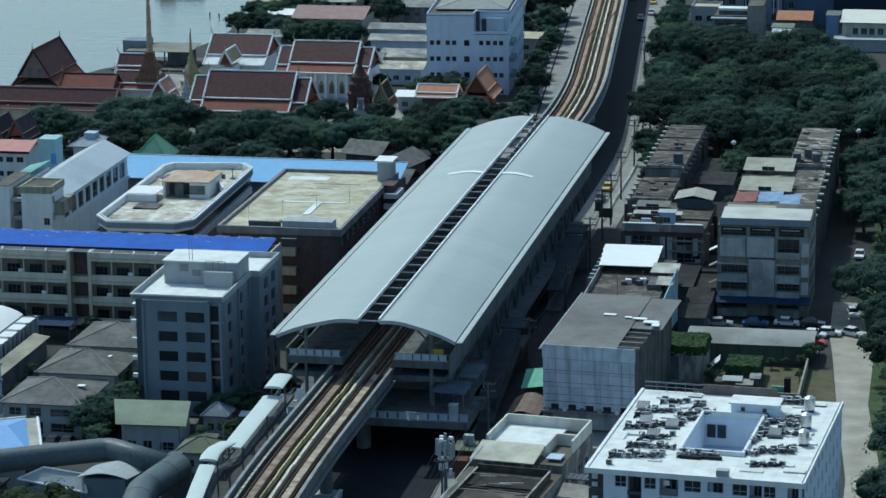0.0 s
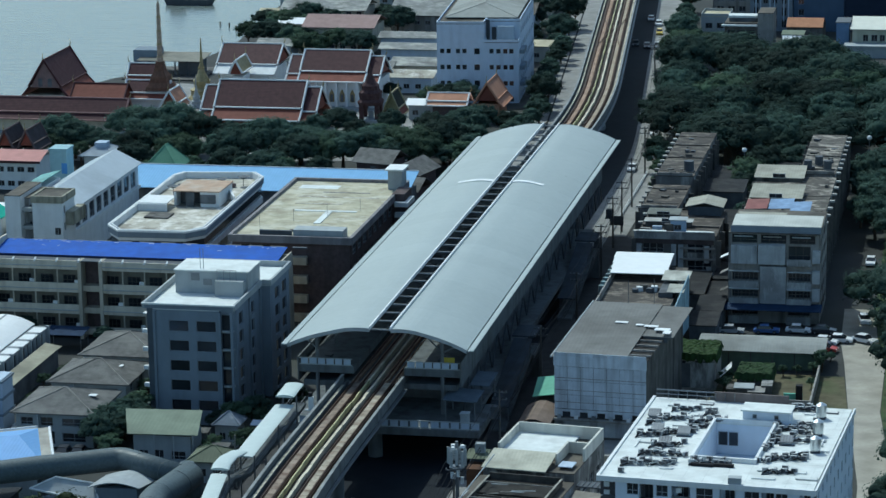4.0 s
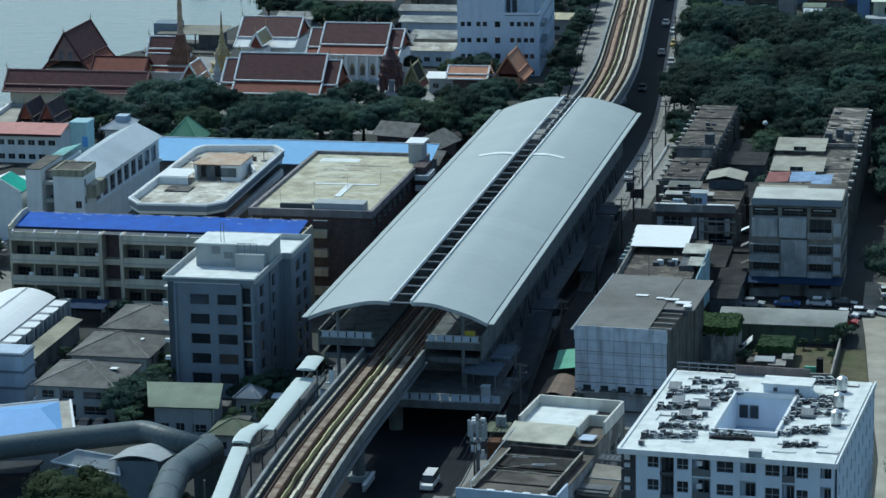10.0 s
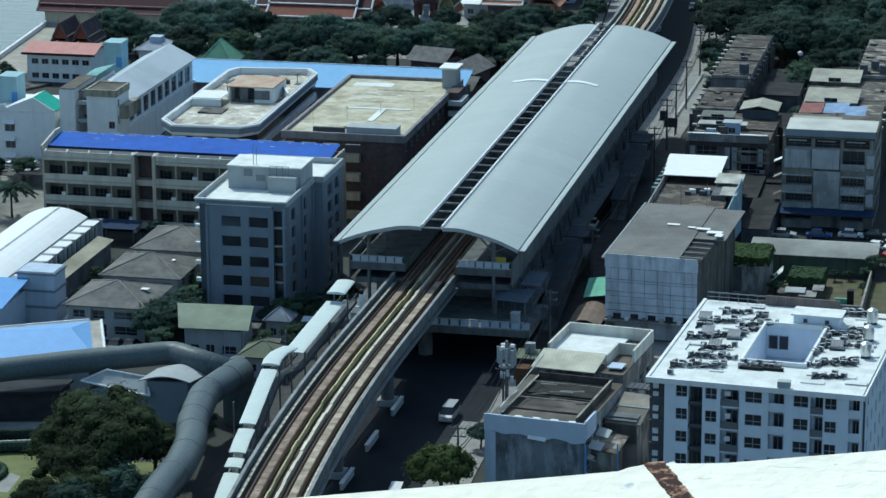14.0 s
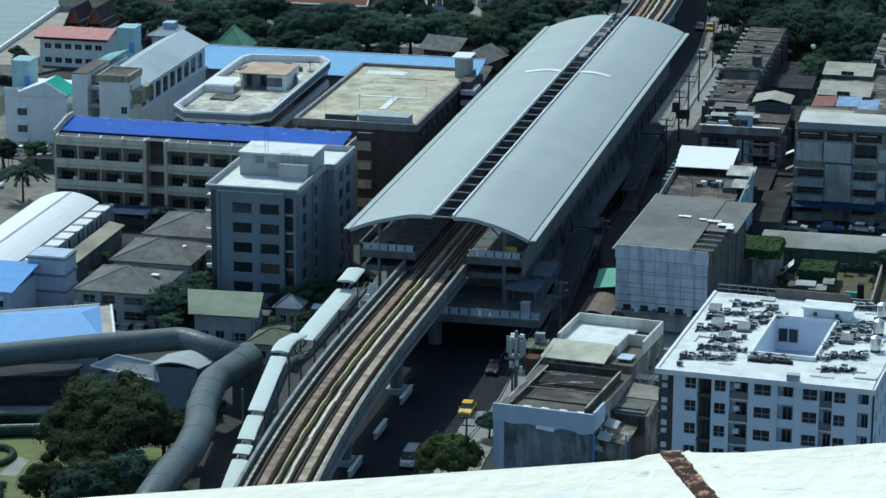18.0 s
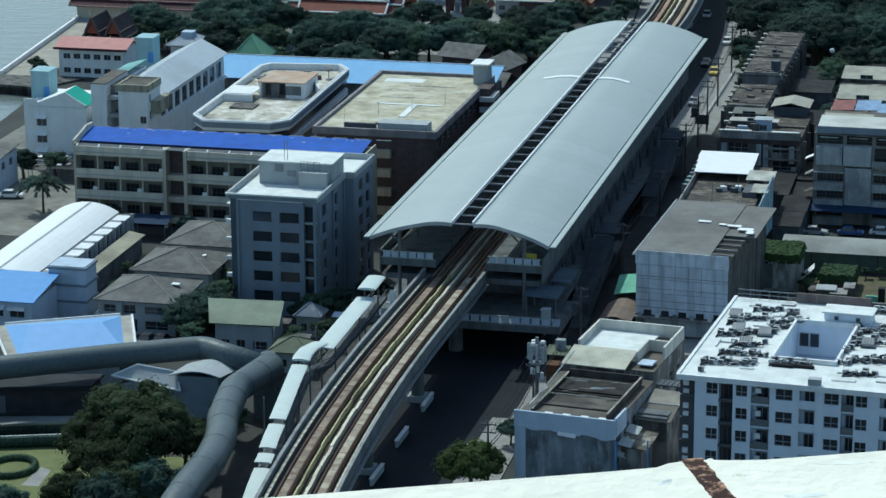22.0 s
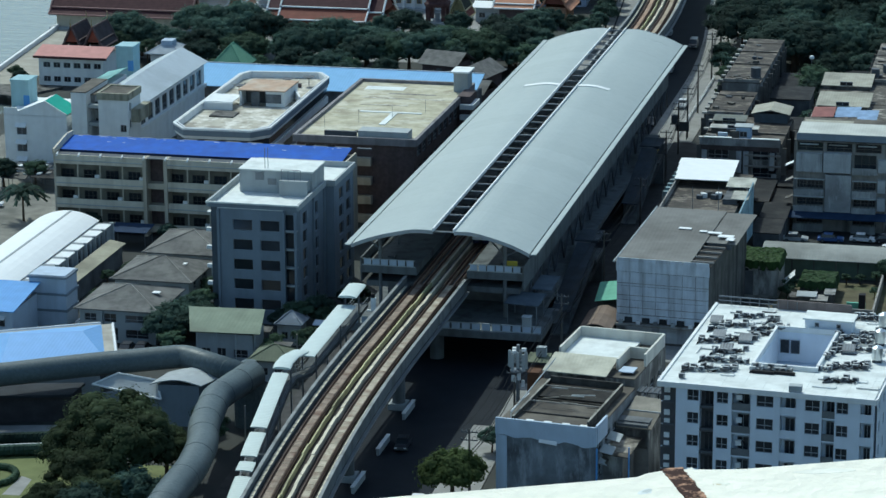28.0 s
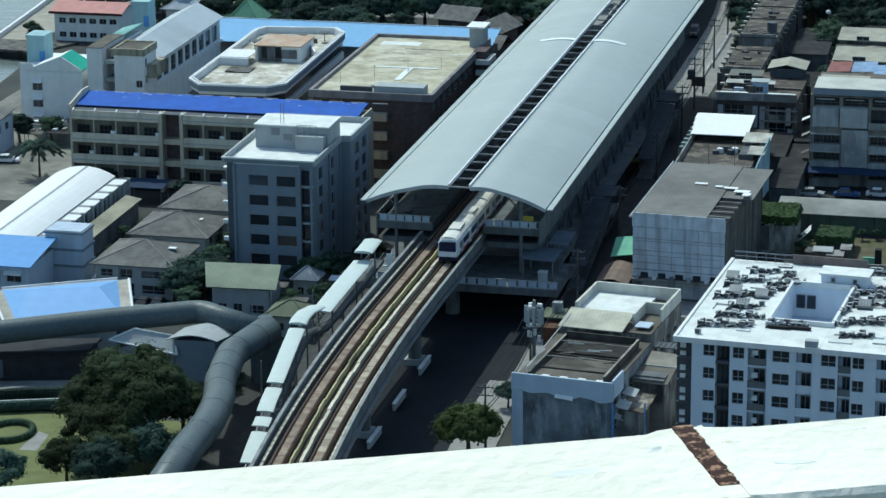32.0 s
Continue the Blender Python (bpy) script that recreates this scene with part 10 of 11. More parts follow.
def trees():
    rnd = random.Random(12)
    # the wood east of the road
    y = 204
    while y < 352:
        x = mid(y) + 18.5 + rnd.uniform(-1, 1.5)
        while x < 116:
            if y < 352 - 1.2 * max(x, 0) or x > 75 and y < 300:
                if y > 222 - 0.25 * x:
                    tree(x, y + rnd.uniform(-4, 4), rnd.choice((1, 3, 3, 0, 7, 7, 3, 6)), rnd.uniform(0.72, 1.18), group="wood east of the road")
            x += rnd.uniform(10.5, 15)
        y += 11
    for x, y, k, s in ((37.5, 176, 0, 0.8), (35.5, 168, 4, 0.9), (33.5, 190, 4, 0.8), (20, 200, 4, 0.8), (18.6, 208, 4, 0.9), (17.8, 190, 5, 0.9), (17.9, 184, 5, 0.8)):
        tree(x, y, k, s)
    # scrub and trees beyond the lane
    for i in range(28):
        x, y = rnd.uniform(71, 96), rnd.uniform(-30, 205)
        tree(max(x, 79 - 0.1 * y if y < 62 else 72.5), y, rnd.choice((0, 2, 3, 1, 4)), rnd.uniform(0.7, 1.0), group="trees along the lane")
    for x, y, k, s in ((75.5, 118, 1, 0.8), (76.0, 106, 0, 0.85), (76.6, 92, 3, 0.75), (77.5, 80, 0, 0.8), (74.6, 66, 4, 1.1), (78.6, 24, 2, 0.9), (79.5, 12, 6, 0.6), (80.5, 2, 2, 1.0), (82, -10, 6, 0.55), (82, -22, 2, 0.95), (83.5, -34, 6, 0.6), (77, 38, 2, 0.8), (76, 50, 4, 1.1), (70.5, 160, 0, 1), (69.5, 142, 0, 0.9), (69, 176, 1, 0.9), (67, 190, 3, 0.8), (64, 196, 0, 0.9)):
        tree(x, y, k, s, group="trees along the lane")
    # trees between the school and the temple
    for i in range(31):
        x = -122 + i * 3.17 + rnd.uniform(-1, 1)
        deep = 14 if x < -62 else 22 if x < -44 else 36
        y0 = 194 if x < -62 else 178
        y = y0 + rnd.uniform(0, deep) + (0.25 * (x + 62) if x > -62 else 0)
        tree(x, y + 17 if x > -54 and y < 196 else y, rnd.choice((0, 1, 2, 2, 7, 6)), rnd.uniform(0.66, 0.92) * (0.78 if x < -99 else 0.9 if x < -62 else 1), group="trees beside the temple")
    for i in range(16):
        x = -97 + i * 4.7 + rnd.uniform(-1, 1)
        tree(x, rnd.uniform(181, 190) if x < -52 else rnd.uniform(197, 232), rnd.choice((0, 2, 4, 1)), rnd.uniform(0.55, 0.7) if x < -44 else rnd.uniform(0.7, 0.95), group="trees beside the temple")
    for x, y, k, s in ((-121, 208, 7, 0.76), (-114, 206, 1, 0.72), (-106, 215, 7, 0.8), (-101, 211, 7, 0.92), (-95, 213, 7, 0.88), (-90, 212, 1, 0.95), (-66, 204, 0, 0.7), (-46, 214, 1, 0.75), (-38, 224, 0, 0.95), (-31, 228, 1, 0.85), (62, 160, 4, 1.0), (62.5, 174, 0, 0.8), (61.5, 186, 0, 0.9), (66, 168, 1, 0.8), (40, 196, 0, 0.9), (47, 199, 1, 0.8), (53, 196, 0, 0.9), (39.5, 158, 4, 0.9), (75.6, 124, 1, 0.85), (74.6, 134, 0, 0.95), (65.4, 150, 0, 0.9), (37.8, 182, 2, 1.15), (34.6, 178, 2, 0.8), (15.2, 206, 4, 0.9), (14.6, 214, 4, 1.0), (17.0, 198, 5, 1.2)):
        tree(x, y, k, s, "dense dark tree beside old walls")
    for x, y, k, s in ((-70, 182, 0, 0.75), (-76, 188, 1, 0.65), (-62, 178, 0, 0.75), (-66, 186, 1, 0.7), (-101, 200, 1, 0.7), (-112, 204, 0, 0.7), (-25, 205, 0, 0.9), (-20, 196, 0, 0.7), (-28, 214, 1, 0.8),
                       (-34, 226, 1, 0.75), (-40, 233, 0, 0.7), (-44, 268, 0, 0.8), (-40, 270, 1, 0.7), (-50, 236, 0, 0.7), (-56, 226, 0, 0.7), (-20, 226, 4, 1.1), (-131, 167.5, 4, 0.7), (-134, 172, 5, 1.0), (-98, 162, 4, 0.6), (-29, 199, 4, 1.0), (-29, 234, 1, 0.75), (-23, 238, 0, 0.7)):
        tree(x, y, k, s, group="trees beside the temple")
    for x, y, k, s in ((-95, 226, 1, 0.56), (-90.5, 222, 0, 0.6), (-85, 223, 1, 0.5), (-80.5, 222, 7, 0.46), (-76, 223, 0, 0.6), (-71, 223, 1, 0.54), (-66, 227, 0, 0.7), (-99, 228, 7, 0.56), (-62, 232, 1, 0.7)):
        tree(x, y, k, s, "dark tree standing before the temple hall", "trees beside the temple")
    # along the far west lane and the river
    for i in range(22):
        y = 232 + i * 8.2
        tree(mid(y) - 15.0 + rnd.uniform(-1.5, 1.0), y, rnd.choice((4, 4, 0)), rnd.uniform(0.75, 1.05), group="street trees")
    for i in range(12):
        y = 300 + i * 9.5
        tree(mid(y) - 24 + rnd.uniform(-2, 2), y, rnd.choice((4, 0)), rnd.uniform(0.7, 0.95), group="street trees")
    for i in range(16):
        tree(-118 + rnd.uniform(-2, 44) * (1 if i % 2 else 0.5), 338 + rnd.uniform(0, 92), rnd.choice((0, 1, 4)), rnd.uniform(0.6, 0.85), group="riverside trees")
    for x, y, k, s in ((-95, 338, 6, 0.62), (-88.5, 341, 2, 0.95), (-101, 344, 2, 1.0), (-106, 353, 0, 0.8), (-112, 360, 0, 0.8), (-81, 346, 4, 1.0), (-116, 352, 2, 0.9), (-78, 370, 7, 0.75), (-112, 378, 6, 0.7), (-47, 268, 2, 0.9), (-41, 274, 0, 0.8), (-60, 280, 4, 0.9)):
        tree(x, y, k, s, "sunlit green tree among riverside houses", "riverside trees")
    for i in range(12):
        y = 330 + i * 9
        tree(mid(y) + 17 + rnd.uniform(-1, 2), y, rnd.choice((4, 0)), rnd.uniform(0.7, 0.95), group="street trees")
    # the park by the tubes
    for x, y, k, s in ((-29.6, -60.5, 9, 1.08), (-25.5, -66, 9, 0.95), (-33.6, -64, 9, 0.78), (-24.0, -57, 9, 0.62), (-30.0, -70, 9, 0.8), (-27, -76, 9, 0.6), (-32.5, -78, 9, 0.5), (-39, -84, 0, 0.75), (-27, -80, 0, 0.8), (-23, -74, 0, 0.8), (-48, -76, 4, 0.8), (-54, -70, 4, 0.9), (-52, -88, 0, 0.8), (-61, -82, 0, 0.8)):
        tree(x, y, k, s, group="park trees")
    tree(15.2, -59.0, 8, 1.02, "round yellow-green street tree by the road")
    tree(15.9, -38, 4, 0.62, "small dusty street tree beside the pavement")
    for x, y, k, s in ((-41.6, 10.5, 4, 0.8), (-40.8, 4.0, 4, 0.9), (-42.2, 21.5, 5, 1.1), (-40.6, -1.5, 4, 0.9), (-40.2, -6.0, 5, 1.1), (-42.4, 28, 5, 0.9), (-25.0, -2.5, 5, 0.9), (-62.2, 27.8, 5, 0.7)):
        tree(x, y, k, s, "dense garden tree between grey houses")
    for x, y, k, s in ((-75.0, 56.0, 4, 0.7), (-60.2, 53.4, 4, 0.6), (-55.0, 50.0, 5, 0.9), (-97.5, 88, 5, 1.3), (-103, 86, 4, 0.9), (-24.5, -38, 4, 0.7), (-21.5, -44, 5, 1.2), (-20.5, -30, 5, 1.1)):
        tree(x, y, k, s, "small dark tree in a shaded yard", "yard trees")
    yc = thing("yard_canopy", (-66.5, 52.4, 0), "dark blue sheet canopy in the school yard", "canopy")
    part("roof_sheet", Geo().hexa([(-70, 50, 2.9), (-63, 50, 2.9), (-63, 54.6, 3.3), (-70, 54.6, 3.3)], [(-70, 50, 3.0), (-63, 50, 3.0), (-63, 54.6, 3.4), (-70, 54.6, 3.4)]), mat("navy_awning", (0.02, 0.04, 0.085), var=0.2), yc)
    for px_, py_ in ((-69.6, 50.4), (-63.4, 50.4), (-69.6, 54.2), (-63.4, 54.2)):
        part("post", Geo().cyl(px_, py_, 0, 3.1, 0.07, 6), STEEL, yc)
    for x, y, k, s in ((-43.0, -2.5, 4, 1.0), (-42.5, 1.0, 4, 1.1), (-41.6, 14.0, 5, 1.3), (-58.6, 12.8, 5, 1.0), (-58.4, 29.2, 5, 1.0), (-24.6, 9.4, 5, 1.4), (-20.8, 10.2, 5, 1.2), (-27.0, 8.2, 4, 0.7), (-20.0, -2.4, 5, 1.2), (-24.6, -6.8, 5, 0.9), (-41.8, 33, 5, 1.2)):
        tree(x, y, k, s, "dense garden tree between grey houses")
    tree(-37.5, 4, 4, 0.8)
    tree(-41.5, 6, 4, 0.95)
    tree(-41.0, -2, 5, 1.2)
    tree(-22, 12, 4, 0.9)
    tree(-18.5, 20, 4, 0.9)
    for x, y, s in ((47.4, 45.2, 0.8), (46.9, 42.6, 0.7), (61.6, 56.2, 0.9), (60.4, 54.4, 0.6), (55.6, 52.8, 0.5), (57.8, 53.6, 0.5), (60.6, 46.5, 0.45), (62.6, 62.4, 0.5), (36.6, 52, 0.9), (36.2, 48, 0.8)):
        tree(x, y, 5, s, "low scrubby bush in a dry yard", "yard bushes")
    for a, b, c in ((-53.5, -47, -53.5),):
        h = thing("hedge", (-60, -50, 0), "clipped dark green double hedge", "hedge")
        for k, yy in enumerate((0, -5.2)):
            g = Geo()
            for i in range(84):
                x = -90 + i * 0.6
                g.blob(x, -45.9 + (x + 44) * 0.34 + yy, 0.8, 0.62, 0.9, 0.85, 7, 5, 0.25, rnd)
            part("clipped_strip", g, LEAF, h)
        part("kerb", Geo().hexa([(-90, -64.6, 0), (-40, -47.6, 0), (-40, -47.2, 0), (-90, -64.2, 0)], [(-90, -64.6, 0.9), (-40, -47.6, 0.9), (-40, -47.2, 0.9), (-90, -64.2, 0.9)]), GREY_LIGHT, h, "pale low kerb between the hedges")
    rg = thing("hedge", (-46.9, -61.2, 0), "clipped ring hedge on the park lawn", "hedge")
    g = Geo()
    for i in range(30):
        a = 2 * math.pi * i / 30
        g.blob(-46.9 + 3.0 * math.cos(a), -61.2 + 3.6 * math.sin(a), 0.4, 0.55, 0.6, 0.5, 7, 5, 0.3, rnd)
    part("clipped_strip", g, LEAF_LIGHT, rg)


trees()


def palm(x, y, h):
    p = thing("palm_tree", (x, y, 0), "coconut palm with drooping fronds", "palm")
    part("trunk", Geo().cyl(x, y, 0, h, 0.24, 8, 0.16), BARK, p)
    for i in range(26):
        a = 2 * math.pi * i / 26 + (i % 2) * 0.2
        g = Geo()
        L = 4.4 + 0.5 * math.sin(i * 2.1)
        up = (0.9, 0.3, 1.5)[i % 3]
        rib = [Vector((x + math.cos(a) * L * k, y + math.sin(a) * L * k, h + up * math.sin(k * 2.2) * 1.2 - 1.6 * k * k)) for k in (0, 0.25, 0.5, 0.75, 1)]
        n = Vector((-math.sin(a), math.cos(a), 0))
        for u, v, w in zip(rib, rib[1:], (0.45, 0.75, 0.65, 0.35)):
            for s in (-1, 1):
                g.poly(u, v, v + n * s * w + Vector((0, 0, -0.25)), u + n * s * (w * 0.8) + Vector((0, 0, -0.25)))
        part("frond", g, LEAF, p)


palm(-90.6, 63.8, 5.4)

# the school yard's sheds beside the white gabled block
yh = thing("grey_yard_house", (-107, 80, 0), "small blue-grey rendered house in the school yard", "house")
block(yh, -112.0, -103.4, 75.0, 84.0, 0, 6.2, PALE_WALL, {"s": [(1.2 + i * 2.6, 2.6 + i * 2.6, 0.9 + j * 3.0, 2.2 + j * 3.0) for i in range(3) for j in range(2)], "e": [(1.5, 3.2, 3.8, 5.2), (5.2, 7.0, 3.8, 5.2)]}, STEEL, style="cross")
mono(yh, -112.5, -102.9, 74.5, 84.5, 6.3, 7.0, ASH_TILE)
for k, (x, y, w, d, z) in enumerate(((-99.0, 90.4, 3.6, 2.4, 2.9), (-94.6, 87.0, 2.6, 2.6, 2.5), (-100.4, 85.6, 2.4, 1.8, 2.3), (-96.2, 94.0, 2.0, 1.6, 2.6))):
    ys = thing("yard_lean_to", (x, y, 0), "dark sheet lean-to cluttered with pale scrap", "shed", "yard lean-tos")
    mono(ys, x - w, x + w, y - d, y + d, z, z + 0.35, (DARK_STEEL, MATS["dark_shade_sheet"], CONCRETE_DARK, GREY_LIGHT)[k], name="roof_sheet")
    for px_, py_ in ((-1, -1), (1, -1), (1, 1), (-1, 1)):
        part("post", Geo().cyl(x + px_ * w * 0.9, y + py_ * d * 0.9, 0, z, 0.07, 6), STEEL, ys)
    for q in range(3):
        part("scrap", Geo().box(x - w * 0.7 + q * w * 0.6, x - w * 0.4 + q * w * 0.6, y - d * 0.5 + q * 0.6, y + q * 0.6, z + 0.3, z + 0.55), (WHITE, CONCRETE, GREY_LIGHT)[q], ys)


# ---- street things ----
def antenna_mast():
    x, y = 18.8, -34.5
    m = thing("mobile_mast", (x, y, 0), "grey mobile phone mast with clustered panel antennas", "antenna mast")
    part("pole", Geo().cyl(x, y, 0, 14.6, 0.32, 12, 0.22), STEEL, m)
    part("platform", Geo().cyl(x, y, 10.9, 11.05, 1.1, 14), STEEL, m)
    for i in range(9):
        a = 2 * math.pi * i / 9
        cx, cy = x + 1.15 * math.cos(a), y + 1.15 * math.sin(a)
        z = 11.6 if i % 2 else 11.2
        part("panel_antenna", Geo().box(cx - 0.18, cx + 0.18, cy - 0.1, cy + 0.1, z, z + 2.3), GREY_LIGHT, m)
        part("bracket", Geo().bar((x, y, z + 1), (cx, cy, z + 1), 0.05), STEEL, m)
    for i in range(4):
        a = 2 * math.pi * i / 4 + 0.4
        part("radio_unit", Geo().box(x + 0.7 * math.cos(a) - 0.2, x + 0.7 * math.cos(a) + 0.2, y + 0.7 * math.sin(a) - 0.15, y + 0.7 * math.sin(a) + 0.15, 8.6 + i * 0.4, 9.5 + i * 0.4), WHITE, m)
    for a in (0.5, 2.4, 4.2):
        part("dish", Geo().cyl(x + 0.8 * math.cos(a), y + 0.8 * math.sin(a), 13.6, 14.0, 0.3, 10), WHITE, m)
    return m


def utility_poles():
    for i, (x, y) in enumerate(((17.2, -58), (17.4, -30), (17.6, 4), (17.8, 40), (18.0, 76), (17.0, 112), (15.8, 136), (15.6, 150), (14.6, 172), (13.0, 205), (10.4, 240), (6.6, 275), (1.5, 312))):
        p = thing("utility_pole", (x, y, 0), "concrete utility pole with crossarms and insulators", "utility pole", "utility poles")
        h = 10.5
        part("pole", Geo().cyl(x, y, 0, h, 0.2, 8, 0.12), CONCRETE_DARK, p)
        for z in (h - 0.5, h - 1.6):
            part("crossarm", Geo().box(x - 1.1, x + 1.1, y - 0.07, y + 0.07, z, z + 0.14), DARK_STEEL, p)
            for k in (-1, -0.4, 0.4, 1):
                part("insulator", Geo().cyl(x + k, y, z + 0.14, z + 0.36, 0.06, 6), STEEL, p)
        if i in (5, 6, 2):
            part("transformer", Geo().box(x - 1.3, x - 0.2, y - 0.5, y + 0.5, h - 4.2, h - 2.6), DARK_STEEL, p)
            part("platform", Geo().box(x - 1.5, x + 0.2, y - 0.6, y + 0.6, h - 4.4, h - 4.2), DARK_STEEL, p)
    poles = [(17.2, -58), (17.4, -30), (17.6, 4), (17.8, 40), (18.0, 76), (17.0, 112), (15.8, 136), (15.6, 150), (14.6, 172), (13.0, 205), (10.4, 240), (6.6, 275), (1.5, 312)]
    w = thing("overhead_cables", (17, 60, 8), "sagging black overhead cables", "cables")
    for k, z in ((-1, 10.36), (1, 10.36), (0.4, 9.25), (-0.4, 9.25), (0.0, 7.2), (0.1, 6.8)):
        pts = []
        for (xa, ya), (xb, yb) in zip(poles, poles[1:]):
            pts += [(xa + (xb - xa) * f + k, ya + (yb - ya) * f, z - 0.9 * math.sin(math.pi * f)) for f in (0, 0.25, 0.5, 0.75)]
        pts.append((poles[-1][0] + k, poles[-1][1], z))
        r = 0.035 if z > 8 else 0.07
        part("cable", Geo().sweep([[(x - r, y, zz), (x, y, zz - r), (x + r, y, zz), (x, y, zz + r)] for x, y, zz in pts]), BLACK, w)
    for x, y in ((-11.6, -30), (-9.8, -62)):
        p = thing("utility_pole", (x - 6, y + 14, 0), "thin grey street lamp pole", "lamp pole", "utility poles")
        part("pole", Geo().cyl(x - 6, y + 14, 0, 8, 0.12, 8), CONCRETE, p)
    b = thing("street_billboard", (14.9, 148, 0), "dark roadside sign panel on posts", "sign")
    part("panel", Geo().box(13.5, 16.2, 147.9, 148.1, 1.9, 3.8), DARK_STEEL, b)
    part("post", Geo().cyl(14.0, 148, 0, 1.9, 0.1, 6).cyl(15.7, 148, 0, 1.9, 0.1, 6), STEEL, b)


def barrier_blocks():
    """Pale cable boxes and stub beams that hang under the viaduct's east edge."""
    for i in range(5):
        y = -24 - i * 15
        x = mid(y) + 1.9
        b = thing("drain_box", (x, y, 0), "pale concrete barrier beside a viaduct pier", "barrier", "viaduct barriers")
        part("wall", Geo().box(x - 0.2, x + 0.2, y - 3, y + 3, 0, 0.95), GREY_LIGHT, b)
        part("cap", Geo().box(x - 0.28, x + 0.28, y - 3.1, y + 3.1, 0.95, 1.05), WHITE, b)


def car_parts(name, label, paint, at=(0, 0, 0), van=False, pickup=False):
    """A car that points to -y, its base under its middle."""
    c = thing(name, (0, 0, 0), label, "car")
    L, W = (4.9, 1.85) if van else (4.45, 1.76)
    h1, h2 = (1.15, 2.05) if van else (0.92, 1.45)
    low = [(-L / 2, 0.45), (-L / 2 + 0.1, h1 * 0.82), (-L / 2 + (0.5 if van else 1.15), h1), (L / 2 - (0.05 if van else 0.6), h1), (L / 2, h1 * 0.85), (L / 2, 0.35), (-L / 2 + 0.05, 0.3)]
    part("body", Geo().hexa([(-W / 2, y, z) for y, z in low], [(W / 2, y, z) for y, z in low]), paint, c)
    a, b = (-L / 2 + 0.55, L / 2 - 0.08) if van else (-L / 2 + 1.15, L / 2 - 0.5)
    if pickup:
        b = 0.5
    cab = [(a, h1), (a + 0.75, h2), (b - (0.15 if van or pickup else 0.6), h2), (b, h1)]
    part("cabin", Geo().hexa([(-W / 2 + 0.05, y, z) if z < h2 else (-W / 2 + 0.18, y, z) for y, z in cab], [(W / 2 - 0.05, y, z) if z < h2 else (W / 2 - 0.18, y, z) for y, z in cab]), GLASS, c, "dark glazed cabin")
    part("roof", Geo().box(-W / 2 + 0.16, W / 2 - 0.16, a + 0.7, b - (0.12 if van or pickup else 0.55), h2, h2 + 0.05), paint, c)
    for s in (-1, 1):
        for y in (-L / 2 + 0.85, L / 2 - 0.85):
            ring = [(y + 0.32 * math.cos(2 * math.pi * i / 14), 0.32 + 0.32 * math.sin(2 * math.pi * i / 14)) for i in range(14)]
            w = part("wheel", Geo().hexa([(s * (W / 2 - 0.2), p, q) for p, q in ring], [(s * (W / 2 + 0.02), p, q) for p, q in ring]), BLACK, c)
            hub = [(y + 0.2 * math.cos(2 * math.pi * i / 10), 0.32 + 0.2 * math.sin(2 * math.pi * i / 10)) for i in range(10)]
            part("rim", Geo().hexa([(s * (W / 2 + 0.021), p, q) for p, q in hub], [(s * (W / 2 + 0.035), p, q) for p, q in hub]), STEEL, w)
        part("headlight", Geo().box(s * 0.62 - 0.18, s * 0.62 + 0.18, -L / 2 + 0.0, -L / 2 + 0.14, 0.6, 0.74), WHITE, c)
        part("tail_light", Geo().box(s * 0.66 - 0.14, s * 0.66 + 0.14, L / 2 - 0.1, L / 2 + 0.02, 0.62, 0.78), TEMPLE_ORANGE, c)
        part("mirror", Geo().box(s * (W / 2 + 0.08) - 0.09, s * (W / 2 + 0.08) + 0.09, a + 0.3, a + 0.4, h1, h1 + 0.14), paint, c)
    return c


PAINT = {k: mat("car_paint_" + k, v, rough=0.3, var=0.03, bump=0.0, local=True, spec=0.6) for k, v in
         dict(white=(0.75, 0.76, 0.77), yellow=(0.75, 0.52, 0.05), silver=(0.4, 0.42, 0.44), dark=(0.03, 0.035, 0.045), red=(0.4, 0.05, 0.04), green=(0.05, 0.35, 0.16), blue=(0.06, 0.12, 0.3)).items()}

for x, y in ((61.1, 205.5), (36.0, 189.4)):
    lp = thing("lane_lamp", (x, y, 0), "slim lamp post with a bright white globe", "lamp post", "globe lamps")
    part("post", Geo().cyl(x, y, 0, 8.7, 0.08, 8), STEEL, lp)
    part("globe", Geo().blob(x, y, 9.1, 0.55, 0.55, 0.5, 12, 8), WHITE, lp, "white globe")
sg = thing("signal_post", (-7.2, -11.4, 0), "white track signal with a black head beside the stair", "signal")
part("post", Geo().cyl(-7.2, -11.4, 0, 11.0, 0.14, 8), STEEL, sg)
part("cabinet", Geo().box(-7.6, -6.9, -11.7, -11.2, 11.0, 12.9), WHITE, sg)
part("arm", Geo().box(-8.2, -7.2, -11.6, -11.3, 10.8, 11.0), WHITE, sg)
part("head", Geo().cyl(-7.35, -11.4, 12.9, 13.5, 0.32, 10), BLACK, sg)
antenna_mast()
utility_poles()
barrier_blocks()
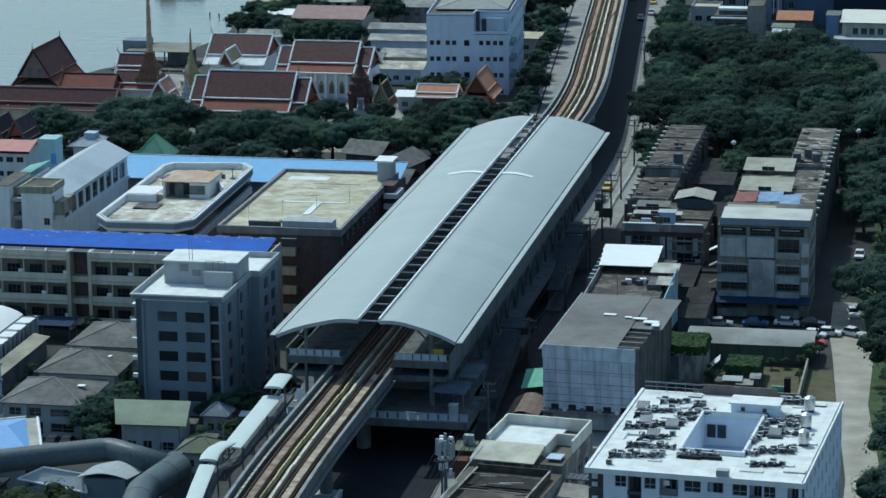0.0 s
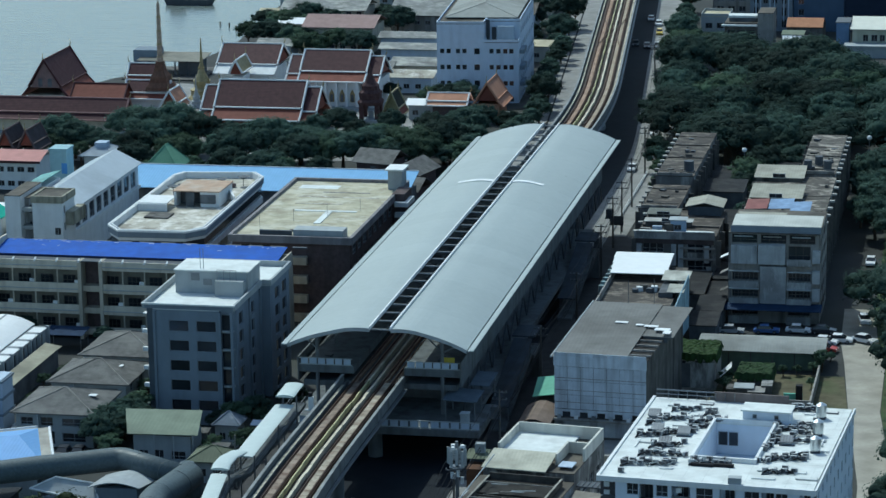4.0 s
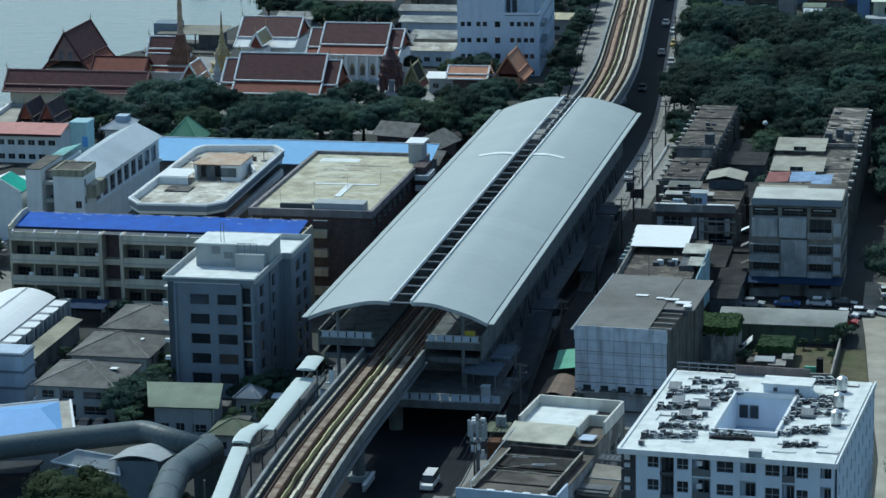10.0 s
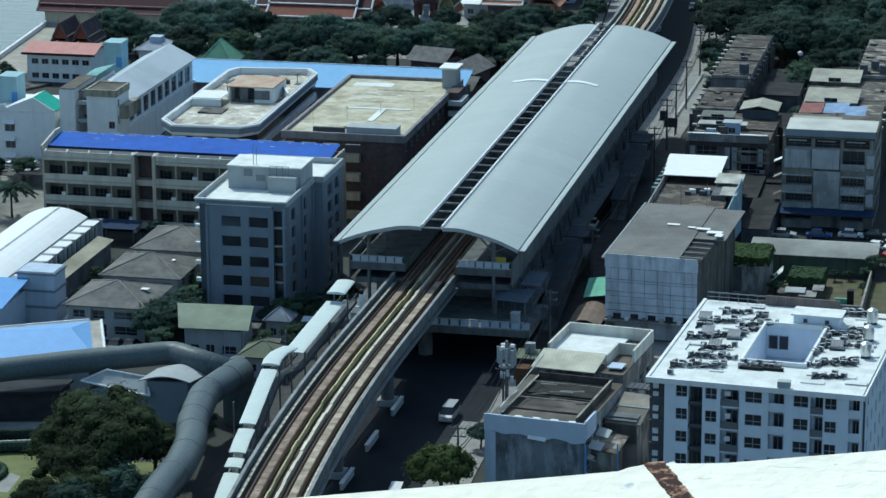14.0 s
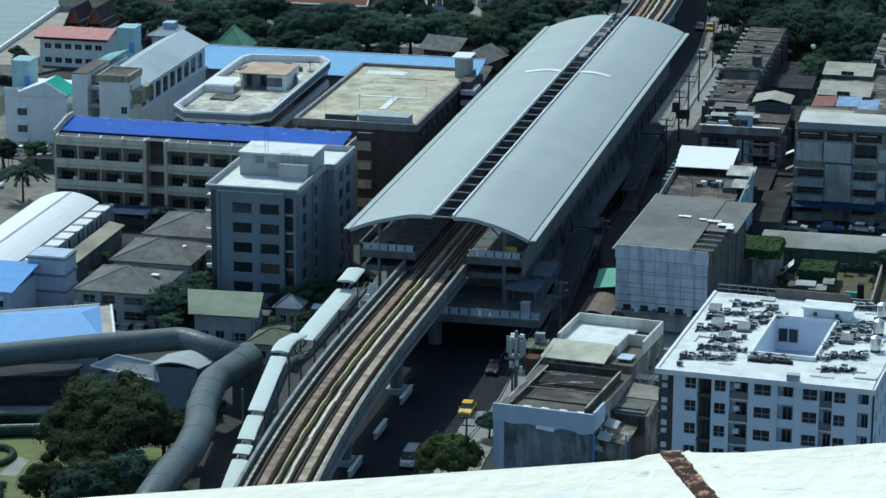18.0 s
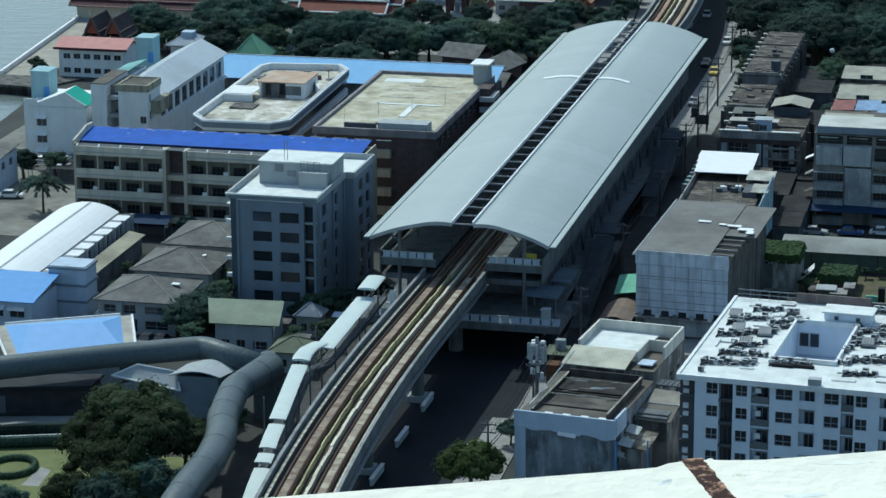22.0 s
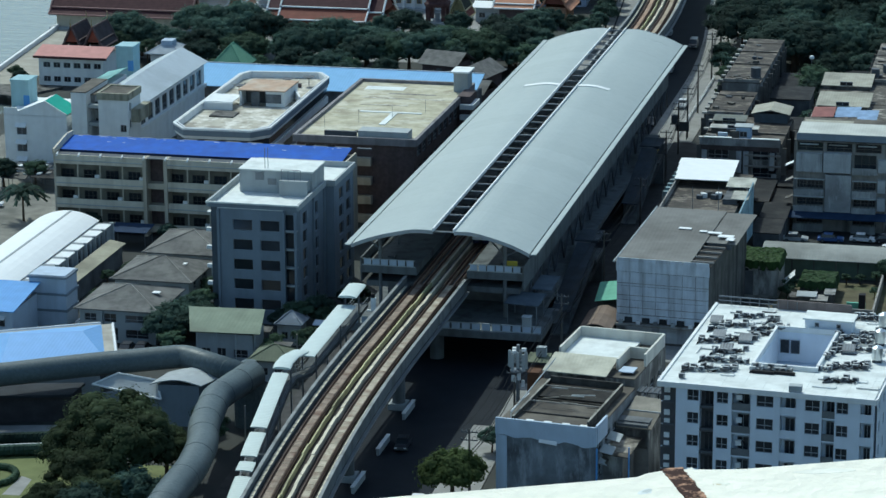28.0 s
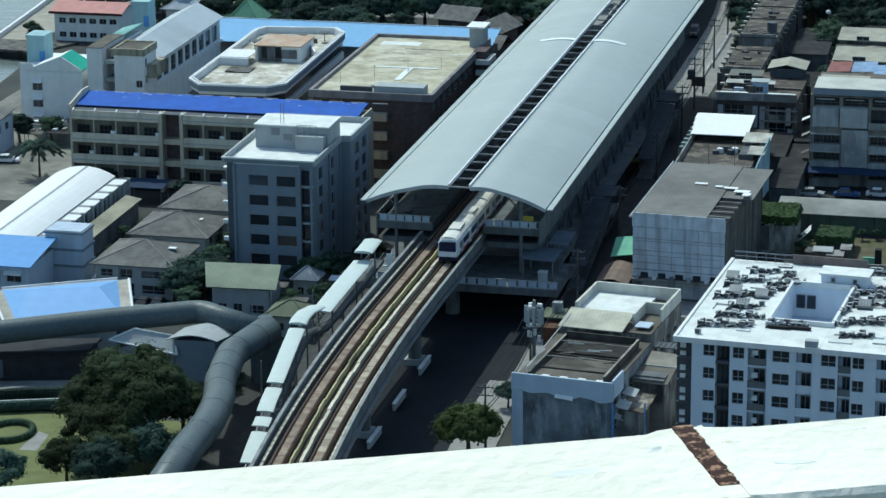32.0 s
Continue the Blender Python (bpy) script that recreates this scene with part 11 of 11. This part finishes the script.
for i, (x, y, rz, k) in enumerate(((44.6, 77.9, 90, "silver"), (50.6, 78.8, 92, "blue"), (56.0, 79.8, 88, "white"), (60.2, 80.0, 90, "dark"), (63.4, 74.6, 86, "white"), (61.0, 73, 80, "white"), (61.2, 68.6, 80, "red"), (66.8, 88, 10, "white"), (67.5, 75, 60, "white"), (66.2, 104, 0, "dark"), (66.4, 118, 0, "dark"), (65.6, 130, 0, "white"),
                                  (-47.5, -5.5, 0, "dark"), (-45.2, -5.2, 0, "dark"), (-57.5, 6.5, 90, "white"), (-78, -41.6, 100, "white"), (-72, -40.2, 100, "silver"), (-101, 60, 20, "dark"), (-105, 66, 40, "dark"), (-100, 72, 100, "white"))):
    car = car_parts("parked_car", k + " car parked beside the lane", PAINT[k])
    car.matrix_basis = pose(x, y, 0.05, 0, 0, rz)
    tagged(car, group="parked cars")

# ---- the white coping before the camera ----
def coping():
    c = thing("rooftop_coping", (90.4, -387.7, 127.0), "white-painted rooftop coping slab with a rusty joint", "coping")
    paint = mat("chalky_white_coping", (0.87, 0.84, 0.72), rough=0.75, var=0.04, scale=6.0, stain=0.28, stain_col=(0.6, 0.58, 0.5), stain_scale=2.4, bump=0.25)
    rust = streaky("flaking_rust", (0.05, 0.022, 0.016), (0.44, 0.26, 0.17), (0.02, 0.011, 0.009), 0.021, (1.0, 1.0, 1.0))
    E = Vector((90.432, -387.622, 128.54))
    ax = Vector((0.908, 0.419, 0)).normalized()
    nx = Vector((ax.y, -ax.x, 0))

    def at(u, v, z):
        p = E + ax * u + nx * v
        return (p.x, p.y, z)

    def slab(name, us, m, z0, z1, v0=0.0, v1=0.285, lift=0.0, parent=c):
        rings = []
        for u, dv, dz in us:
            r = 0.008
            rings.append([at(u, v0 + dv, z0), at(u, v0 + dv, z1 - r + dz), at(u, v0 + dv + r, z1 + dz), at(u, v1 + 0.026 - r, z1 + dz), at(u, v1 + 0.026, z1 - r + dz), at(u, v1 + 0.026, z0)])
        return part(name, Geo().sweep(rings), m, parent, smooth=False)

    z = 128.54
    slab("coping_slab", [(-3.5, 0.026, 0.0), (-1.0, 0.026, 0.0), (-0.16, 0.026, 0.0), (-0.06, 0.024, 0.0), (-0.04, 0.014, 0.001), (-0.016, 0.009, 0.001)], paint, z - 0.11, z)
    slab("coping_slab", [(0.016, 0.009, 0.001), (0.06, 0.018, 0.0), (0.11, 0.026, 0.0), (1.2, 0.026, 0.0), (3.5, 0.026, 0.0)], paint, z - 0.11, z)
    part("joint_mortar", Geo().sweep([[at(u, 0.2565, z - 0.1), at(u, 0.309, z - 0.1), at(u, 0.309, z + 0.0004), at(u, 0.2565, z + 0.0004)] for u in (-0.0155, 0.0155)]), paint, c)
    rj = random.Random(8)
    left = [(-0.0155 + rj.uniform(-0.0026, 0.0022), 0.011 + 0.2465 * i / 40) for i in range(41)]
    right = [(0.0155 + rj.uniform(-0.0022, 0.0026), 0.011 + 0.2465 * i / 40) for i in range(41)]
    ring = [(u, v) for u, v in left] + [(u, v) for u, v in reversed(right)]
    part("rusty_joint", Geo().sweep([[at(left[i][0], left[i][1], z - 0.02), at(right[i][0], right[i][1], z - 0.02), at(right[i][0], right[i][1], z + 0.0022), at(left[i][0], left[i][1], z + 0.0022)] for i in range(41)]), rust, c, "flaking rusty joint strip")
    def tone(col):
        return mat("paint_stain_%d" % int(col[0] * 1000), col, rough=0.85, var=0.12, scale=12.0)

    spots = [(0.040, 0.086, 0.030, 0.0085, 0.12, (0.79, 0.78, 0.68)), (0.034, 0.087, 0.021, 0.0055, 0.14, (0.68, 0.60, 0.43)), (0.029, 0.0875, 0.014, 0.0036, 0.16, (0.46, 0.32, 0.17)), (0.025, 0.088, 0.009, 0.0022, 0.18, (0.24, 0.14, 0.07)),
             (-0.058, 0.092, 0.021, 0.009, -0.5, (0.76, 0.785, 0.76)), (-0.058, 0.0915, 0.016, 0.0055, -0.5, (0.66, 0.69, 0.665)), (-0.060, 0.091, 0.010, 0.003, -0.5, (0.56, 0.585, 0.56)),
             (0.03, 0.205, 0.008, 0.006, 0.3, (0.72, 0.74, 0.72)), (0.03, 0.205, 0.004, 0.003, 0.3, (0.52, 0.545, 0.53)), (0.025, 0.035, 0.008, 0.026, 0.2, (0.80, 0.79, 0.70)), (-0.024, 0.15, 0.005, 0.05, 0.1, (0.795, 0.775, 0.69)),
             (0.12, 0.19, 0.03, 0.008, 0.1, (0.775, 0.80, 0.78)), (-0.2, 0.16, 0.04, 0.012, -0.2, (0.77, 0.79, 0.77)), (0.22, 0.07, 0.05, 0.01, 0.1, (0.80, 0.80, 0.74))]
    for n, (u0, v0, ru, rv, tw, col) in enumerate(spots):
        pts = []
        for i in range(22):
            w = rj.uniform(0.82, 1.08)
            p, q = ru * math.cos(2 * math.pi * i / 22) * w, rv * math.sin(2 * math.pi * i / 22) * w
            pts.append((u0 + p * math.cos(tw) - q * math.sin(tw), v0 + p * math.sin(tw) + q * math.cos(tw)))
        part("paint_stain", Geo().hexa([at(u, v, z - 0.001) for u, v in pts], [at(u, v, z + 0.0002 + 0.00012 * (n % 4)) for u, v in pts]), tone(col), c)
    smudge_m = tone((0.6, 0.63, 0.6))
    crack = [(0.30, 0.115), (0.33, 0.122), (0.352, 0.118), (0.366, 0.135), (0.36, 0.15), (0.38, 0.158), (0.43, 0.16)]
    part("hairline_crack", Geo().sweep([[at(u, v - 0.0005, z - 0.001), at(u, v + 0.0005, z - 0.001), at(u, v + 0.0005, z + 0.0005), at(u, v - 0.0005, z + 0.0005)] for u, v in crack]), smudge_m, c)
    for a, b in ((-3.5, -0.03), (0.03, 3.5)):
        part("drip_edge", Geo().sweep([[at(u, 0.302, z - 0.14), at(u, 0.316, z - 0.14), at(u, 0.316, z - 0.105), at(u, 0.302, z - 0.105)] for u in (a, b)]), STEEL, c)
    wall = Geo().sweep([[at(u, 0.03, 0), at(u, 0.215, 0), at(u, 0.215, z - 0.111), at(u, 0.03, z - 0.111)] for u in (-8, 8)])
    structure("tower_wall", wall, GREY_LIGHT, "plain grey rendered wall of the viewing tower", "wall")
    floor = Geo().sweep([[at(u, 0.216, 126.2), at(u, 9, 126.2), at(u, 9, 126.4), at(u, 0.216, 126.4)] for u in (-8, 8)])
    structure("tower_terrace", floor, CONCRETE_DARK, "dark concrete terrace of the viewing tower", "terrace")
    body = Geo().sweep([[at(u, 0.217, 0), at(u, 9, 0), at(u, 9, 126.19), at(u, 0.217, 126.19)] for u in (-7.9, 7.9)])
    structure("tower_body", body, GREY_LIGHT, "plain grey body of the viewing tower", "tower")


coping()


# ---- what moves ----
def motions():
    x = mid(0) + 2.25
    walk(TRAIN, [(t, pose(x, y, RAIL_Z)) for t, y in ((0, 44.5), (22.0, 44.5), (24.0, 42.5), (26.0, 35.5), (28.0, 23.0), (29.0, 15.0), (30.0, 6.9), (31.0, -2.2), (32.0, -11.0))])

    def drive(name, label, paint, rows, **kw):
        c = car_parts(name, label, PAINT[paint], **kw)
        tagged(c, group="moving traffic")
        out = []
        for i, (t, x, y) in enumerate(rows):
            j = min(i, len(rows) - 2)
            dx, dy = rows[j + 1][1] - rows[j][1], rows[j + 1][2] - rows[j][2]
            out.append((t, pose(x, y, 0.03, 0, 0, math.degrees(math.atan2(dx, -dy)))))
        walk(c, out)

    def lane(y, u):
        return mid(y) + u

    def along_lane(u, t0, y0, v):
        """Rows at a steady pace v along the lane u, through y0 at t0."""
        return [(t, lane(y0 - v * (t - t0), u), y0 - v * (t - t0)) for t in (0, 4, 8, 12, 16, 20, 24, 28, 32)]

    drive("taxi", "yellow taxi driving on the road", "yellow", along_lane(11.6, 18.0, -28.0, 11.6))
    drive("moving_car", "white saloon driving on the road", "white", [(0, 4.5, 267), (2, 7.5, 239), (4, 9.8, 208), (7, 11.2, 160), (10, 11.2, 118), (14, 11.2, 78), (17, 11.2, 40), (19, 11.2, 6), (20, 11.2, -13), (21, 11.0, -32), (23, 11.0, -51), (27, lane(-90, 11), -90), (32, lane(-140, 11), -140)])
    drive("moving_car", "white saloon car with dark glass", "white", [(0, 9.7, 300), (12, 9.7, 150), (20, 9.7, 56), (24, 9.7, -10.4), (25, 10.6, -28.3), (25.5, 10.6, -34.7), (28, lane(-60, 11), -60), (32, lane(-100, 11), -100)])
    drive("moving_car", "dark saloon driving on the road", "dark", along_lane(4.5, 4.0, 369.8, 17.0))
    drive("moving_car", "dark saloon following on the road", "dark", along_lane(7.8, 4.0, 366.4, 8.6))
    drive("moving_car", "pale silver saloon on the far road", "silver", [(t, lane(y, u), y) for t, y, u in ((0, 449, 7.6), (4, 412.9, 7.6), (9, 368, 7.6), (14, 328, 6.4), (20, 283, 4.2), (24, 248, 4.2), (32, 175, 4.6))])
    drive("moving_car", "grey saloon driving on the road", "silver", along_lane(10.6, 12.0, 281.0, 10.8))
    drive("taxi", "yellow taxi following in the sunlit lane", "yellow", [(t, lane(y, u), y) for t, y, u in ((0, 431, 10.7), (9, 338.5, 10.6), (17, 256.6, 10.2), (20, 224.5, 10.1), (22, 203.0, 10.6), (24, 181.6, 11.4), (25.5, 163.5, 12.1), (28, 137, 12.2), (32, 96, 12.0))])
    drive("moving_car", "white saloon following the yellow taxi", "white", [(t, lane(y, u), y) for t, y, u in ((0, 445, 10.0), (9, 356, 10.0), (17, 283.5, 9.4), (19, 265.0, 9.4), (21, 245.0, 10.2), (23, 226.5, 10.4), (25, 207.0, 10.7), (27.5, 183.0, 11.5), (28, 178.0, 11.6), (32, 138, 12.0))])
    drive("passenger_van", "dark passenger van on the shaded lane", "dark", along_lane(7.1, 24.0, 275.0, 9.0), van=True)
    drive("moving_car", "dark saloon on the far sunlit lane", "dark", along_lane(10.4, 27.5, 286.8, 9.6))
    drive("passenger_van", "white passenger van driving out of the shade", "white", [(0, 9.4, 95), (8, 9.4, 1.5), (9, 9.4, -10.9), (10, 9.6, -23.4), (11, 9.5, -32.8), (14, lane(-60, 9.6), -60), (20, lane(-115, 9), -115), (32, lane(-225, 9), -225)], van=True)
    drive("passenger_van", "silver passenger van on the road", "silver", [(0, 8.6, 125), (8, 8.4, 38), (12, 8.4, -5.6), (13, 9.0, -19.6), (15, 8.9, -29), (17, 8.3, -40.5), (18, 7.8, -49.7), (22, lane(-87, 7.2), -87), (32, lane(-180, 7.2), -180)], van=True)
    drive("moving_car", "dark saloon driving behind the white car", "dark", along_lane(11.5, 20.0, -29.5, 10.0))


motions()
